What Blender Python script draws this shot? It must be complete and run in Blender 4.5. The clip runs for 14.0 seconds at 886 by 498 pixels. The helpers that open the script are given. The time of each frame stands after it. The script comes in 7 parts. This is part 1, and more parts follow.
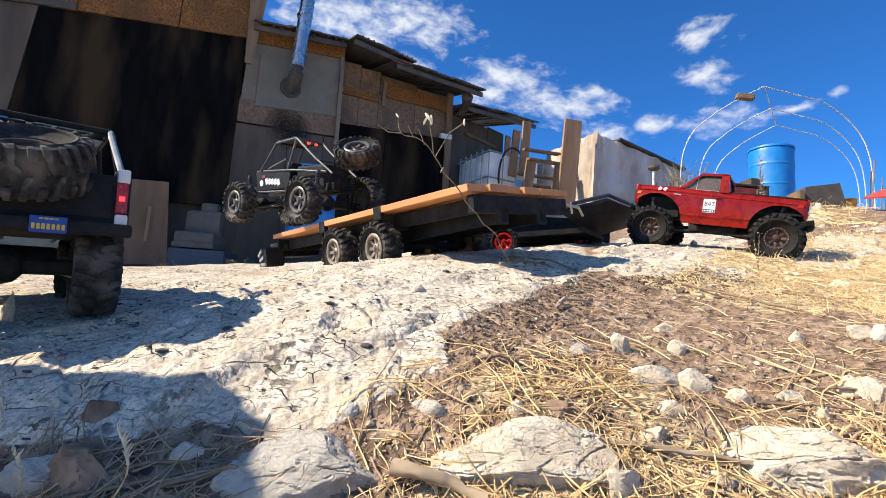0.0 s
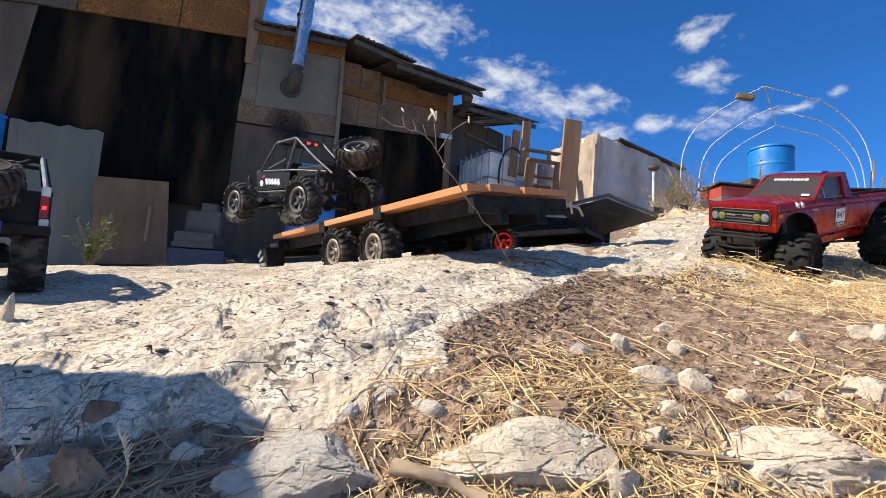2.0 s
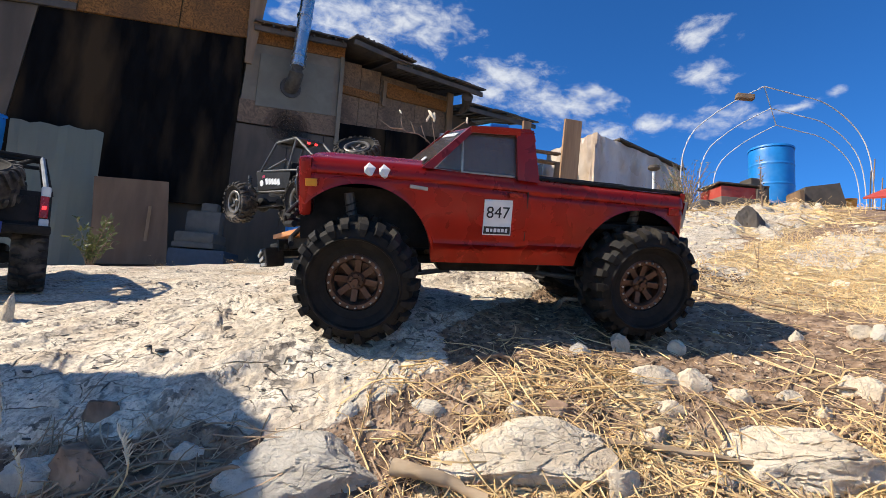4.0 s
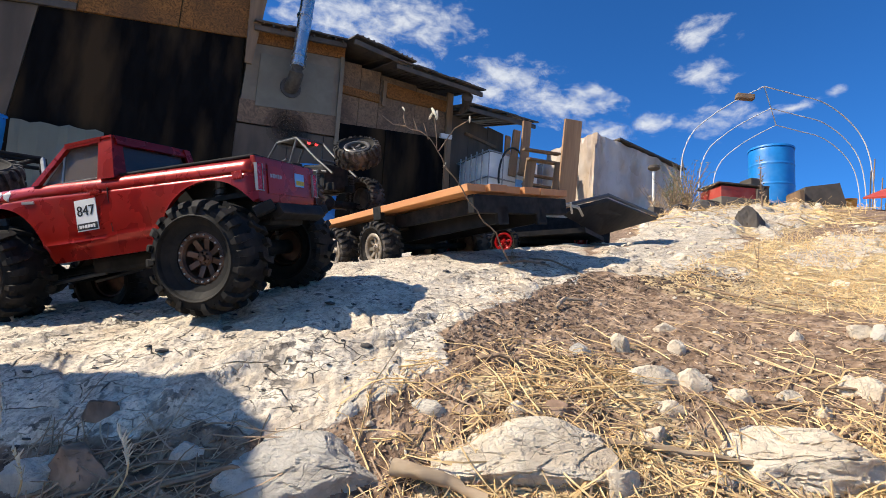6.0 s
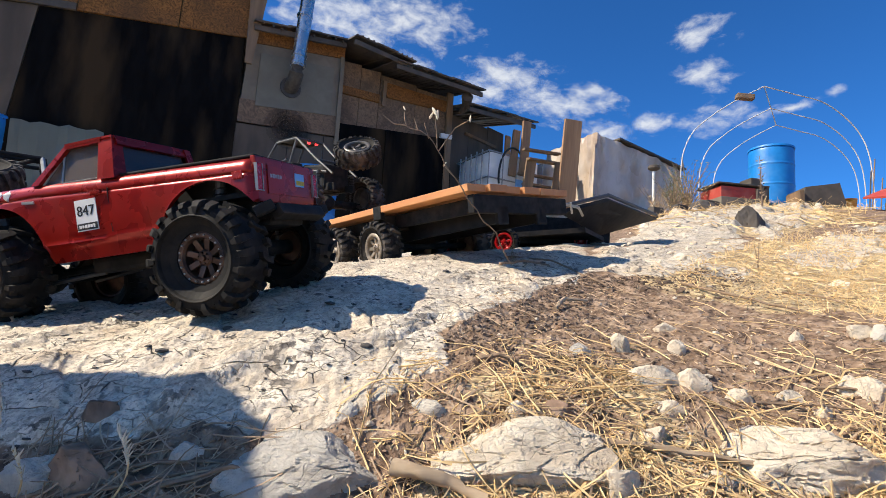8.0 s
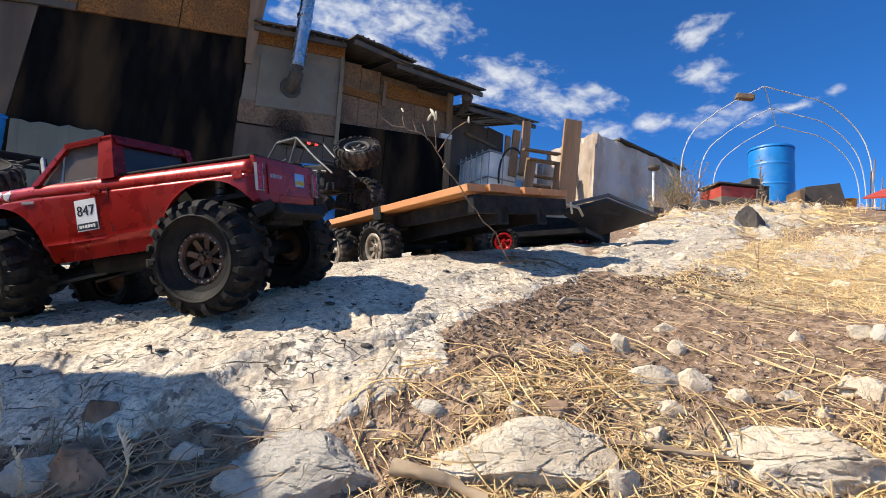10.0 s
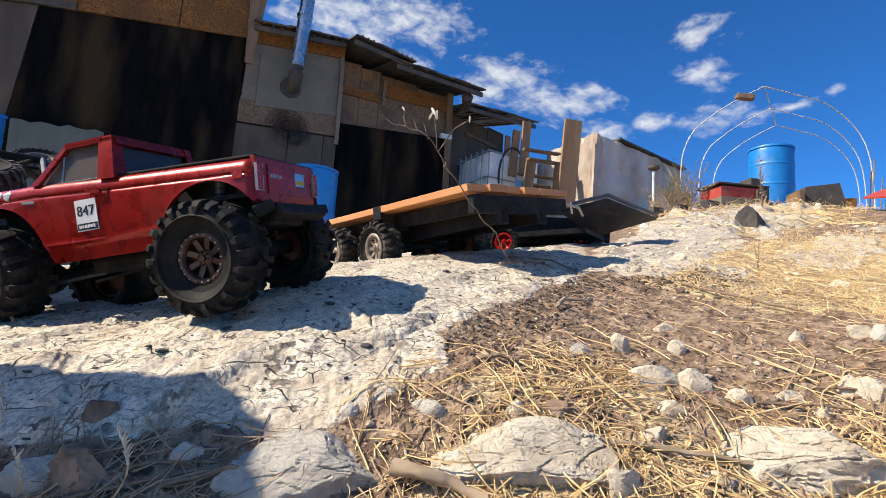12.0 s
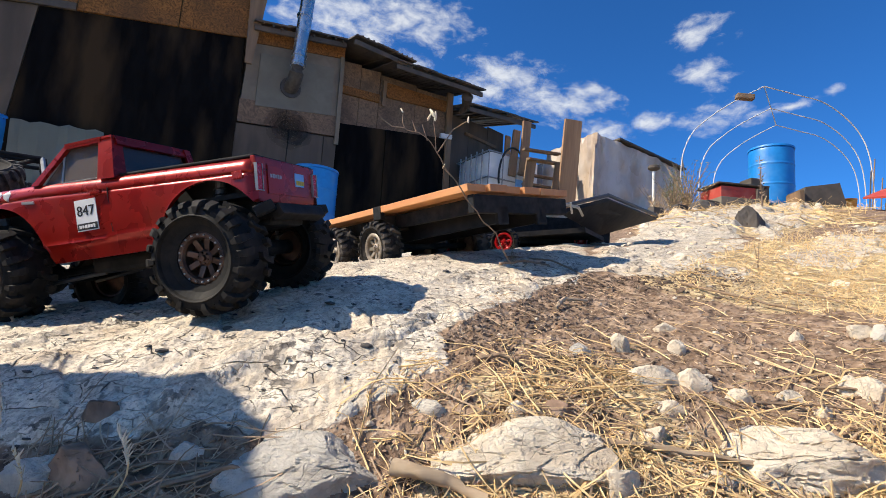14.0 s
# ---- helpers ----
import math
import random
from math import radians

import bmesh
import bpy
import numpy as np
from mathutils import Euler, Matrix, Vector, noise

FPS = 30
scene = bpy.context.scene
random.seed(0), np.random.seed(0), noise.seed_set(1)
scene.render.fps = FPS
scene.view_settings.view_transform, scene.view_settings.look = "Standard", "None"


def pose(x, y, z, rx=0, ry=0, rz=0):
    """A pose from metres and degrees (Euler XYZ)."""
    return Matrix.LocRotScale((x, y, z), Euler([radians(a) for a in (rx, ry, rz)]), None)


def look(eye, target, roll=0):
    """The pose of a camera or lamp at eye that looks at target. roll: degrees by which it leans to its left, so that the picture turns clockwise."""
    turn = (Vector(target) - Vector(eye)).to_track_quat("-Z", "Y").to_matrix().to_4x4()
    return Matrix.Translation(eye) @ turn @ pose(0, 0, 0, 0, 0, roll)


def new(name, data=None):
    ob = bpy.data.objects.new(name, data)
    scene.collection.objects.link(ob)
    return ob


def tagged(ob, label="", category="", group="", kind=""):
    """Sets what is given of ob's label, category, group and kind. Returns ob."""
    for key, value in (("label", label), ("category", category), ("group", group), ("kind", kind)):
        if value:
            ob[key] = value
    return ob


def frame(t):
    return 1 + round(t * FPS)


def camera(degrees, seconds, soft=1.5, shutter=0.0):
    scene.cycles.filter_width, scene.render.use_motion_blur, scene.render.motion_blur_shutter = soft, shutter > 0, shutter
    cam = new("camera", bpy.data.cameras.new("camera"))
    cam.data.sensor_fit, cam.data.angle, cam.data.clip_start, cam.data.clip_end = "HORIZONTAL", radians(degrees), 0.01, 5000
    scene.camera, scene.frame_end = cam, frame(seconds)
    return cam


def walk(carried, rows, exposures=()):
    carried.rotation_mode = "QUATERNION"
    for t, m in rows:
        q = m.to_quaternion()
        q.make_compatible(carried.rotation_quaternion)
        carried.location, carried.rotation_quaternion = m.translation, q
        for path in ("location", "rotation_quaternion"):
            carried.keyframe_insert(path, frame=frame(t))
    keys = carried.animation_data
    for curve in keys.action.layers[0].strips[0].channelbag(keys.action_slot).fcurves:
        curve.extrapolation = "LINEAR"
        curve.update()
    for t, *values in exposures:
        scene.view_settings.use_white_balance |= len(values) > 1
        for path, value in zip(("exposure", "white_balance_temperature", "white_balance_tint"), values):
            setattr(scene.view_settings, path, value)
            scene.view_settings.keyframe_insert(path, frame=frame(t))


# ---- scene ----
cam = camera(84.04, 14.0, soft=0.75)
EYE = Vector((0.0, 0.0, 0.14))
VIEW = look(EYE, EYE + Vector((0, math.cos(radians(7)), math.sin(radians(7)))), 4.0)
walk(cam, [(0.0, VIEW), (14.0, VIEW)], exposures=[(0.0, 0.16), (0.5, 0.06), (1.0, -0.04), (1.5, -0.07), (14.0, -0.07)])

# ---- light ----
SUN = Vector((-0.76, -0.15, 0.67)).normalized()
world = bpy.data.worlds.new("sky")
scene.world = world
world.use_nodes = True
sky = world.node_tree.nodes.new("ShaderNodeTexSky")
sky.sky_type, sky.sun_disc = "NISHITA", False
sky.sun_elevation = math.asin(SUN.z)
sky.sun_rotation = math.atan2(SUN.x, SUN.y)
sky.altitude, sky.air_density, sky.dust_density, sky.ozone_density = 1800, 0.9, 0.05, 4.0
back = world.node_tree.nodes["Background"]
back.inputs["Strength"].default_value = 0.118
deep = world.node_tree.nodes.new("ShaderNodeMix")   # the thin dry air of a high place: a deeper blue
deep.data_type, deep.blend_type = "RGBA", "MULTIPLY"
deep.inputs["Factor"].default_value, deep.inputs["B"].default_value = 1.0, (0.35, 1.00, 1.60, 1)
world.node_tree.links.new(sky.outputs[0], deep.inputs["A"])
world.node_tree.links.new(deep.outputs["Result"], back.inputs["Color"])
sun_data = bpy.data.lights.new("sun", "SUN")
sun_data.energy, sun_data.angle, sun_data.color = 7.5, radians(0.5), (1.0, 0.905, 0.755)
sun = new("sun", sun_data)
sun.matrix_world = look(SUN * 30, (0, 0, 0))


# ---- materials ----
def mat(name, c1, c2=None, rough=0.6, metal=0.0, scale=20.0, stain=None, stain_scale=4.0, stain_amount=0.5, bump=0.2,
        stretch=(1, 1, 1), island=0.0, coat=0.0, emit=0.0, distort=0.4, spec=0.5):
    """Two tones by a grain, a third by large stains, with relief and uneven gloss."""
    m = bpy.data.materials.new(name)
    m.use_nodes = True
    nt = m.node_tree
    b = nt.nodes["Principled BSDF"]
    c2 = c2 or tuple(v * 0.75 for v in c1)
    co = nt.nodes.new("ShaderNodeTexCoord")
    mp = nt.nodes.new("ShaderNodeMapping")
    mp.inputs["Scale"].default_value = stretch
    nt.links.new(co.outputs["Object"], mp.inputs["Vector"])
    n1 = nt.nodes.new("ShaderNodeTexNoise")
    n1.inputs["Scale"].default_value, n1.inputs["Detail"].default_value, n1.inputs["Distortion"].default_value = scale, 6, distort
    nt.links.new(mp.outputs[0], n1.inputs["Vector"])
    r1 = nt.nodes.new("ShaderNodeValToRGB")
    r1.color_ramp.elements[0].position, r1.color_ramp.elements[1].position = 0.35, 0.65
    r1.color_ramp.elements[0].color, r1.color_ramp.elements[1].color = (*c2, 1), (*c1, 1)
    nt.links.new(n1.outputs[0], r1.inputs[0])
    col = r1.outputs[0]
    if stain:
        n2 = nt.nodes.new("ShaderNodeTexNoise")
        n2.inputs["Scale"].default_value, n2.inputs["Detail"].default_value = stain_scale, 5
        nt.links.new(mp.outputs[0], n2.inputs["Vector"])
        r2 = nt.nodes.new("ShaderNodeValToRGB")
        r2.color_ramp.elements[0].position, r2.color_ramp.elements[1].position = 0.46, 0.68
        r2.color_ramp.elements[1].color = (stain_amount, stain_amount, stain_amount, 1)
        r2.color_ramp.elements[0].color = (0, 0, 0, 1)
        nt.links.new(n2.outputs[0], r2.inputs[0])
        mx = nt.nodes.new("ShaderNodeMix")
        mx.data_type = "RGBA"
        nt.links.new(r2.outputs[0], mx.inputs["Factor"])
        nt.links.new(col, mx.inputs["A"])
        mx.inputs["B"].default_value = (*stain, 1)
        col = mx.outputs["Result"]
    if island:
        ob = nt.nodes.new("ShaderNodeObjectInfo")
        ge = nt.nodes.new("ShaderNodeNewGeometry")
        ad = nt.nodes.new("ShaderNodeMath")
        ad.operation = "ADD"
        nt.links.new(ob.outputs["Random"], ad.inputs[0])
        nt.links.new(ge.outputs["Random Per Island"], ad.inputs[1])
        mr = nt.nodes.new("ShaderNodeMapRange")
        mr.inputs["From Max"].default_value = 2.0
        mr.inputs["To Min"].default_value, mr.inputs["To Max"].default_value = 1 - island, 1 + island
        nt.links.new(ad.outputs[0], mr.inputs["Value"])
        hs = nt.nodes.new("ShaderNodeHueSaturation")
        nt.links.new(mr.outputs[0], hs.inputs["Value"])
        nt.links.new(col, hs.inputs["Color"])
        col = hs.outputs[0]
    nt.links.new(col, b.inputs["Base Color"])
    b.inputs["Metallic"].default_value = metal
    b.inputs["Specular IOR Level"].default_value = spec
    rr = nt.nodes.new("ShaderNodeMapRange")
    rr.inputs["To Min"].default_value, rr.inputs["To Max"].default_value = max(rough - 0.12, 0.02), min(rough + 0.12, 1)
    nt.links.new(n1.outputs[0], rr.inputs["Value"])
    nt.links.new(rr.outputs[0], b.inputs["Roughness"])
    b.inputs["Coat Weight"].default_value = coat
    b.inputs["Coat Roughness"].default_value = 0.12
    if emit:
        b.inputs["Emission Color"].default_value = (*c1, 1)
        b.inputs["Emission Strength"].default_value = emit
    if bump:
        bp = nt.nodes.new("ShaderNodeBump")
        bp.inputs["Strength"].default_value, bp.inputs["Distance"].default_value = bump, 0.15 / scale
        nt.links.new(n1.outputs[0], bp.inputs["Height"])
        nt.links.new(bp.outputs[0], b.inputs["Normal"])
    return m


def clear(name, tint, amount, rough=0.05):
    """A thin tinted pane: part gloss, part see-through."""
    m = bpy.data.materials.new(name)
    m.use_nodes = True
    nt = m.node_tree
    b = nt.nodes["Principled BSDF"]
    b.inputs["Base Color"].default_value, b.inputs["Roughness"].default_value = (*tint, 1), rough
    tr = nt.nodes.new("ShaderNodeBsdfTransparent")
    mx = nt.nodes.new("ShaderNodeMixShader")
    no = nt.nodes.new("ShaderNodeTexNoise")
    no.inputs["Scale"].default_value = 60
    mr = nt.nodes.new("ShaderNodeMapRange")
    mr.inputs["To Min"].default_value, mr.inputs["To Max"].default_value = amount - 0.12, amount + 0.12
    nt.links.new(no.outputs[0], mr.inputs["Value"])
    nt.links.new(mr.outputs[0], mx.inputs[0])
    nt.links.new(tr.outputs[0], mx.inputs[1])
    nt.links.new(b.outputs[0], mx.inputs[2])
    nt.links.new(mx.outputs[0], nt.nodes["Material Output"].inputs["Surface"])
    return m


RED = mat("red_metallic_paint", (0.36, 0.010, 0.004), (0.27, 0.006, 0.003), 0.28, 0.42, 34, (0.20, 0.05, 0.03), 14, 0.30, 0.03, coat=0.16, spec=0.4)
BLACKPAINT = mat("black_paint", (0.007, 0.007, 0.008), (0.012, 0.012, 0.013), 0.62, 0.0, 60, (0.05, 0.043, 0.037), 30, 0.3, 0.05, spec=0.22)
PLASTIC = mat("black_plastic", (0.010, 0.010, 0.010), (0.018, 0.017, 0.016), 0.7, 0.0, 80, (0.07, 0.058, 0.046), 30, 0.3, 0.1, spec=0.2)
TYRE = mat("dusty_rubber", (0.017, 0.015, 0.013), (0.007, 0.0065, 0.006), 0.72, 0.0, 140, (0.10, 0.08, 0.06), 40, 0.16, 0.3, island=0.4, spec=0.22)
DUSTY_SUNLIT = mat("very_dusty_and_sunlit_rubber", (0.05, 0.045, 0.04), (0.026, 0.024, 0.022), 0.9, 0.0, 140, (0.20, 0.17, 0.14), 30, 0.7, 0.3, island=0.3, spec=0.2)
RIM_DARK = mat("bronze_rim", (0.115, 0.060, 0.040), (0.06, 0.034, 0.024), 0.42, 0.6, 90, (0.16, 0.12, 0.10), 40, 0.4, 0.1)
RIM_GREY = mat("grey_rim", (0.17, 0.155, 0.13), (0.10, 0.09, 0.08), 0.45, 0.5, 90, (0.25, 0.2, 0.15), 40, 0.5, 0.1)
RIM_PALE = mat("tan_rim", (0.34, 0.28, 0.21), (0.20, 0.165, 0.125), 0.5, 0.3, 90, (0.3, 0.24, 0.17), 40, 0.4, 0.1)
RIM_RED = mat("red_paint", (0.37, 0.003, 0.004), (0.28, 0.002, 0.003), 0.30, 0.12, 90, (0.26, 0.05, 0.03), 24, 0.10, 0.03, coat=0.4)
STEEL = mat("bare_steel", (0.42, 0.42, 0.41), (0.30, 0.30, 0.29), 0.40, 0.45, 60, (0.22, 0.20, 0.18), 20, 0.35, 0.05)
SOOTFILM = clear("soot_film", (0.012, 0.010, 0.008), 0.2, 0.9)
SOOT = mat("sooty_steel", (0.10, 0.095, 0.09), (0.06, 0.057, 0.054), 0.6, 0.3, 20, bump=0.1, spec=0.2)
CHROME = mat("galvanised_pipe", (0.58, 0.58, 0.58), (0.46, 0.46, 0.46), 0.26, 0.85, 8, (0.4, 0.38, 0.36), 3, 0.4, 0.03)
TUBE = mat("grey_tube", (0.075, 0.075, 0.075), (0.05, 0.05, 0.05), 0.5, 0.3, 80, bump=0.05)
WHITE = mat("white_plastic", (0.78, 0.77, 0.74), (0.68, 0.67, 0.64), 0.45, 0.0, 40, (0.5, 0.45, 0.38), 15, 0.25, 0.05)
INK = mat("black_ink", (0.012, 0.012, 0.012), None, 0.5, bump=0)
BLUEPLATE = mat("blue_plate", (0.02, 0.06, 0.32), (0.015, 0.05, 0.26), 0.4, bump=0)
YELLOW = mat("yellow_ink", (0.75, 0.5, 0.06), None, 0.5, bump=0)
SKYBLUE = mat("pale_blue_ink", (0.15, 0.42, 0.8), (0.12, 0.36, 0.7), 0.4, bump=0)
TAIL = mat("red_lens", (0.40, 0.006, 0.006), (0.30, 0.005, 0.005), 0.25, 0.0, 200, bump=0.1)
TAILGLOW = mat("lit_red_lens", (1.0, 0.03, 0.03), None, 0.3, bump=0, emit=3.0)
LAMPGLASS = mat("headlight_glass", (0.30, 0.31, 0.31), (0.16, 0.17, 0.17), 0.1, 0.3, 200, bump=0.05, coat=0.5)
LAMPYELLOW = mat("yellow_fog_lens", (0.20, 0.21, 0.025), (0.12, 0.13, 0.02), 0.15, 0.0, 200, bump=0.05, coat=0.5)
AMBER = mat("amber_lens", (0.8, 0.32, 0.02), None, 0.3, bump=0)
GLASS = clear("tinted_window", (0.06, 0.05, 0.045), 0.86, 0.16)
PANE = clear("side_window", (0.13, 0.105, 0.09), 0.72, 0.2)
PINE = mat("orange_pine", (0.62, 0.28, 0.10), (0.50, 0.20, 0.07), 0.6, 0.0, 26, (0.4, 0.2, 0.09), 8, 0.35, 0.15, stretch=(0.12, 1, 1), island=0.15)
OLDWOOD = mat("weathered_wood", (0.25, 0.155, 0.085), (0.15, 0.093, 0.05), 0.75, 0.0, 14, (0.20, 0.15, 0.11), 3, 0.5, 0.25, stretch=(1, 1, 0.12), island=0.2)
OSB = mat("flake_board", (0.30, 0.135, 0.040), (0.11, 0.05, 0.017), 0.8, 0.0, 13, (0.10, 0.055, 0.028), 1.8, 0.75, 0.25, distort=3.5, spec=0.2, island=0.12)
BROWNWOOD = mat("brown_timber", (0.36, 0.215, 0.115), (0.22, 0.125, 0.065), 0.75, 0.0, 14, (0.16, 0.10, 0.06), 4, 0.6, 0.3, stretch=(1, 1, 0.10), island=0.15)
HOOP = mat("pale_tube", (0.66, 0.64, 0.61), (0.55, 0.53, 0.50), 0.5, 0.15, 3, bump=0)
OSBGREY = mat("grey_flake_board", (0.23, 0.15, 0.093), (0.115, 0.077, 0.05), 0.85, 0.0, 12, (0.06, 0.045, 0.035), 1.9, 0.8, 0.2, distort=2.5, island=0.12)
PLY = mat("weathered_plywood", (0.115, 0.088, 0.064), (0.062, 0.048, 0.036), 0.8, 0.0, 5, (0.11, 0.09, 0.075), 1.6, 0.6, 0.12, stretch=(1, 1, 0.2), island=0.15)
PALEPLY = mat("grey_painted_board", (0.21, 0.18, 0.135), (0.155, 0.13, 0.10), 0.8, 0.0, 6, (0.115, 0.09, 0.07), 1.5, 0.6, 0.12, island=0.08)
STOVEPLATE = mat("olive_grey_sheet", (0.175, 0.165, 0.13), (0.14, 0.13, 0.10), 0.7, 0.0, 6, (0.10, 0.085, 0.065), 1.5, 0.5, 0.06)
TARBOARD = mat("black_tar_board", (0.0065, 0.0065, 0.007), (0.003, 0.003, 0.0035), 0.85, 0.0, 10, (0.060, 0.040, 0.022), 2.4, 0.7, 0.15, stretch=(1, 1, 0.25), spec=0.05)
TIN = mat("pale_green_sheet_metal", (0.30, 0.32, 0.27), (0.25, 0.27, 0.23), 0.65, 0.05, 4, (0.25, 0.2, 0.15), 2, 0.35, 0.08, stretch=(1, 1, 0.2))
ROOFTIN = mat("old_roofing", (0.10, 0.085, 0.072), (0.06, 0.052, 0.045), 0.7, 0.2, 8, (0.2, 0.13, 0.08), 2, 0.4, 0.15)
BLUEDRUM = mat("blue_polyethylene", (0.012, 0.22, 0.60), (0.01, 0.19, 0.53), 0.42, 0.0, 12, (0.10, 0.22, 0.42), 6, 0.35, 0.05)
TARP = mat("milky_plastic_sheet", (0.50, 0.40, 0.31), (0.38, 0.29, 0.21), 0.30, 0.0, 4, (0.62, 0.58, 0.53), 2.4, 0.7, 0.7, stretch=(1, 1, 0.6))
TOTE = mat("translucent_white_tank", (0.82, 0.82, 0.80), (0.74, 0.74, 0.72), 0.45, 0.0, 5, (0.45, 0.43, 0.40), 2, 0.3, 0.05)
REDWOOD = mat("red_painted_board", (0.48, 0.06, 0.04), (0.38, 0.05, 0.035), 0.7, 0.0, 10, (0.35, 0.2, 0.15), 4, 0.4, 0.1)
DARKBOX = mat("dark_weathered_box", (0.09, 0.075, 0.06), (0.06, 0.05, 0.042), 0.8, 0.0, 12, (0.16, 0.12, 0.08), 4, 0.4, 0.15)
GREYBOX = mat("grey_plastic_seat", (0.10, 0.092, 0.08), (0.07, 0.065, 0.057), 0.7, 0.0, 12, (0.10, 0.09, 0.08), 4, 0.5, 0.1)
DEADSTRAW = mat("grey_brown_straw", (0.52, 0.37, 0.23), (0.34, 0.235, 0.14), 0.8, 0.0, 60, bump=0.05, island=0.5)
STRAW = mat("dry_straw", (0.82, 0.59, 0.29), (0.56, 0.37, 0.16), 0.65, 0.0, 60, bump=0.05, island=0.4)
STEM = mat("dry_stem", (0.30, 0.205, 0.125), (0.18, 0.12, 0.075), 0.8, 0.0, 120, bump=0.1)
DRIFTWOOD = mat("bleached_wood", (0.58, 0.44, 0.29), (0.34, 0.24, 0.15), 0.85, 0.0, 90, (0.22, 0.16, 0.10), 30, 0.6, 0.5, stretch=(0.25, 1, 1), spec=0.2)
SEED = mat("pale_seed_husk", (0.72, 0.62, 0.44), (0.6, 0.5, 0.34), 0.7, 0.0, 120, bump=0.1, island=0.2)
LEAF = mat("weed_leaf", (0.10, 0.13, 0.03), (0.15, 0.14, 0.04), 0.6, 0.0, 60, bump=0.05, island=0.35)
CLOD = mat("brown_clod", (0.34, 0.22, 0.145), (0.21, 0.138, 0.092), 0.95, 0.0, 60, (0.42, 0.35, 0.27), 30, 0.25, 0.5, island=0.5, spec=0.1)


def ground_material():
    """White cracked limestone, brown earth and straw litter, mixed by two painted masks with ragged rims."""
    m = bpy.data.materials.new("rock_and_earth")
    m.use_nodes = True
    nt, L = m.node_tree, m.node_tree.links.new
    b = nt.nodes["Principled BSDF"]
    b.inputs["Roughness"].default_value = 0.92
    b.inputs["Specular IOR Level"].default_value = 0.2
    co = nt.nodes.new("ShaderNodeTexCoord")

    def tex(kind, scale, detail=6, src=None, distortion=0.0):
        n = nt.nodes.new(kind)
        n.inputs["Scale"].default_value = scale
        if "Detail" in n.inputs:
            n.inputs["Detail"].default_value = detail
        if "Distortion" in n.inputs:
            n.inputs["Distortion"].default_value = distortion
        L(src or co.outputs["Object"], n.inputs["Vector"])
        return n

    def ramp(src, *stops):
        r = nt.nodes.new("ShaderNodeValToRGB")
        while len(r.color_ramp.elements) < len(stops):
            r.color_ramp.elements.new(0.5)
        for e, (p, c) in zip(r.color_ramp.elements, stops):
            e.position = p
            e.color = (*c, 1) if isinstance(c, tuple) else (c, c, c, 1)
        L(src, r.inputs[0])
        return r.outputs[0]

    def mix(f, a, c, mode="MIX"):
        x = nt.nodes.new("ShaderNodeMix")
        x.data_type, x.blend_type = "RGBA", mode
        for v, s in ((f, "Factor"), (a, "A"), (c, "B")):
            if isinstance(v, (float, int)):
                x.inputs[s].default_value = v if s == "Factor" else (v, v, v, 1)
            elif isinstance(v, tuple):
                x.inputs[s].default_value = (*v, 1)
            else:
                L(v, x.inputs[s])
        return x.outputs["Result"]

    def stretch(turn, size):
        n = nt.nodes.new("ShaderNodeMapping")
        n.inputs["Rotation"].default_value, n.inputs["Scale"].default_value = (0, 0, turn), size
        L(mp.outputs[0], n.inputs["Vector"])
        return n.outputs[0]

    warp = tex("ShaderNodeTexNoise", 18, 5)
    mp = nt.nodes.new("ShaderNodeVectorMath")
    mp.operation = "MULTIPLY_ADD"
    mp.inputs[1].default_value = (0.022, 0.022, 0.022)
    L(warp.outputs["Color"], mp.inputs[0])
    L(co.outputs["Object"], mp.inputs[2])
    fine = tex("ShaderNodeTexNoise", 210, 8)
    mid = tex("ShaderNodeTexNoise", 26, 8, distortion=0.6)
    big = tex("ShaderNodeTexNoise", 7, 5)

    def lines(scale, width, turn, size):
        """Thin broken cracks: 1 in the crack, 0 beside it."""
        n = tex("ShaderNodeTexVoronoi", scale, 0, stretch(turn, size))
        n.feature = "DISTANCE_TO_EDGE"
        return ramp(n.outputs["Distance"], (0.0, 1.0), (width, 0.0))

    def both(a, c, op="MULTIPLY"):
        n = nt.nodes.new("ShaderNodeMath")
        n.operation = op
        L(a, n.inputs[0])
        L(c, n.inputs[1])
        return n.outputs[0]

    open_a = ramp(tex("ShaderNodeTexNoise", 15, 3).outputs[0], (0.50, 0.0), (0.58, 1.0))
    open_b = ramp(tex("ShaderNodeTexNoise", 33, 3).outputs[0], (0.53, 0.0), (0.60, 1.0))
    long_cracks = both(lines(15, 0.010, 0.6, (0.55, 1.3, 1)), open_a)
    cross_cracks = both(lines(38, 0.017, -0.5, (0.5, 1.4, 1)), open_b)
    hair_cracks = both(lines(100, 0.036, 0.5, (0.5, 1.3, 1)), ramp(tex("ShaderNodeTexNoise", 52, 3).outputs[0], (0.50, 0.0), (0.58, 0.8)))
    cracks = both(both(long_cracks, cross_cracks, "MAXIMUM"), both(hair_cracks, ramp(mid.outputs[0], (0.4, 0.1), (0.6, 0.6))), "MAXIMUM")
    flakes = tex("ShaderNodeTexVoronoi", 62, 0, stretch(0.5, (0.6, 1.5, 1)))
    flakes2 = tex("ShaderNodeTexVoronoi", 150, 0, stretch(-0.3, (0.7, 1.3, 1)))
    rock = mix(ramp(mid.outputs[0], (0.36, 0.0), (0.62, 1.0)), (0.64, 0.535, 0.40), (0.90, 0.785, 0.615))
    rock = mix(ramp(big.outputs[0], (0.54, 0.0), (0.66, 0.55)), rock, (0.56, 0.40, 0.25))
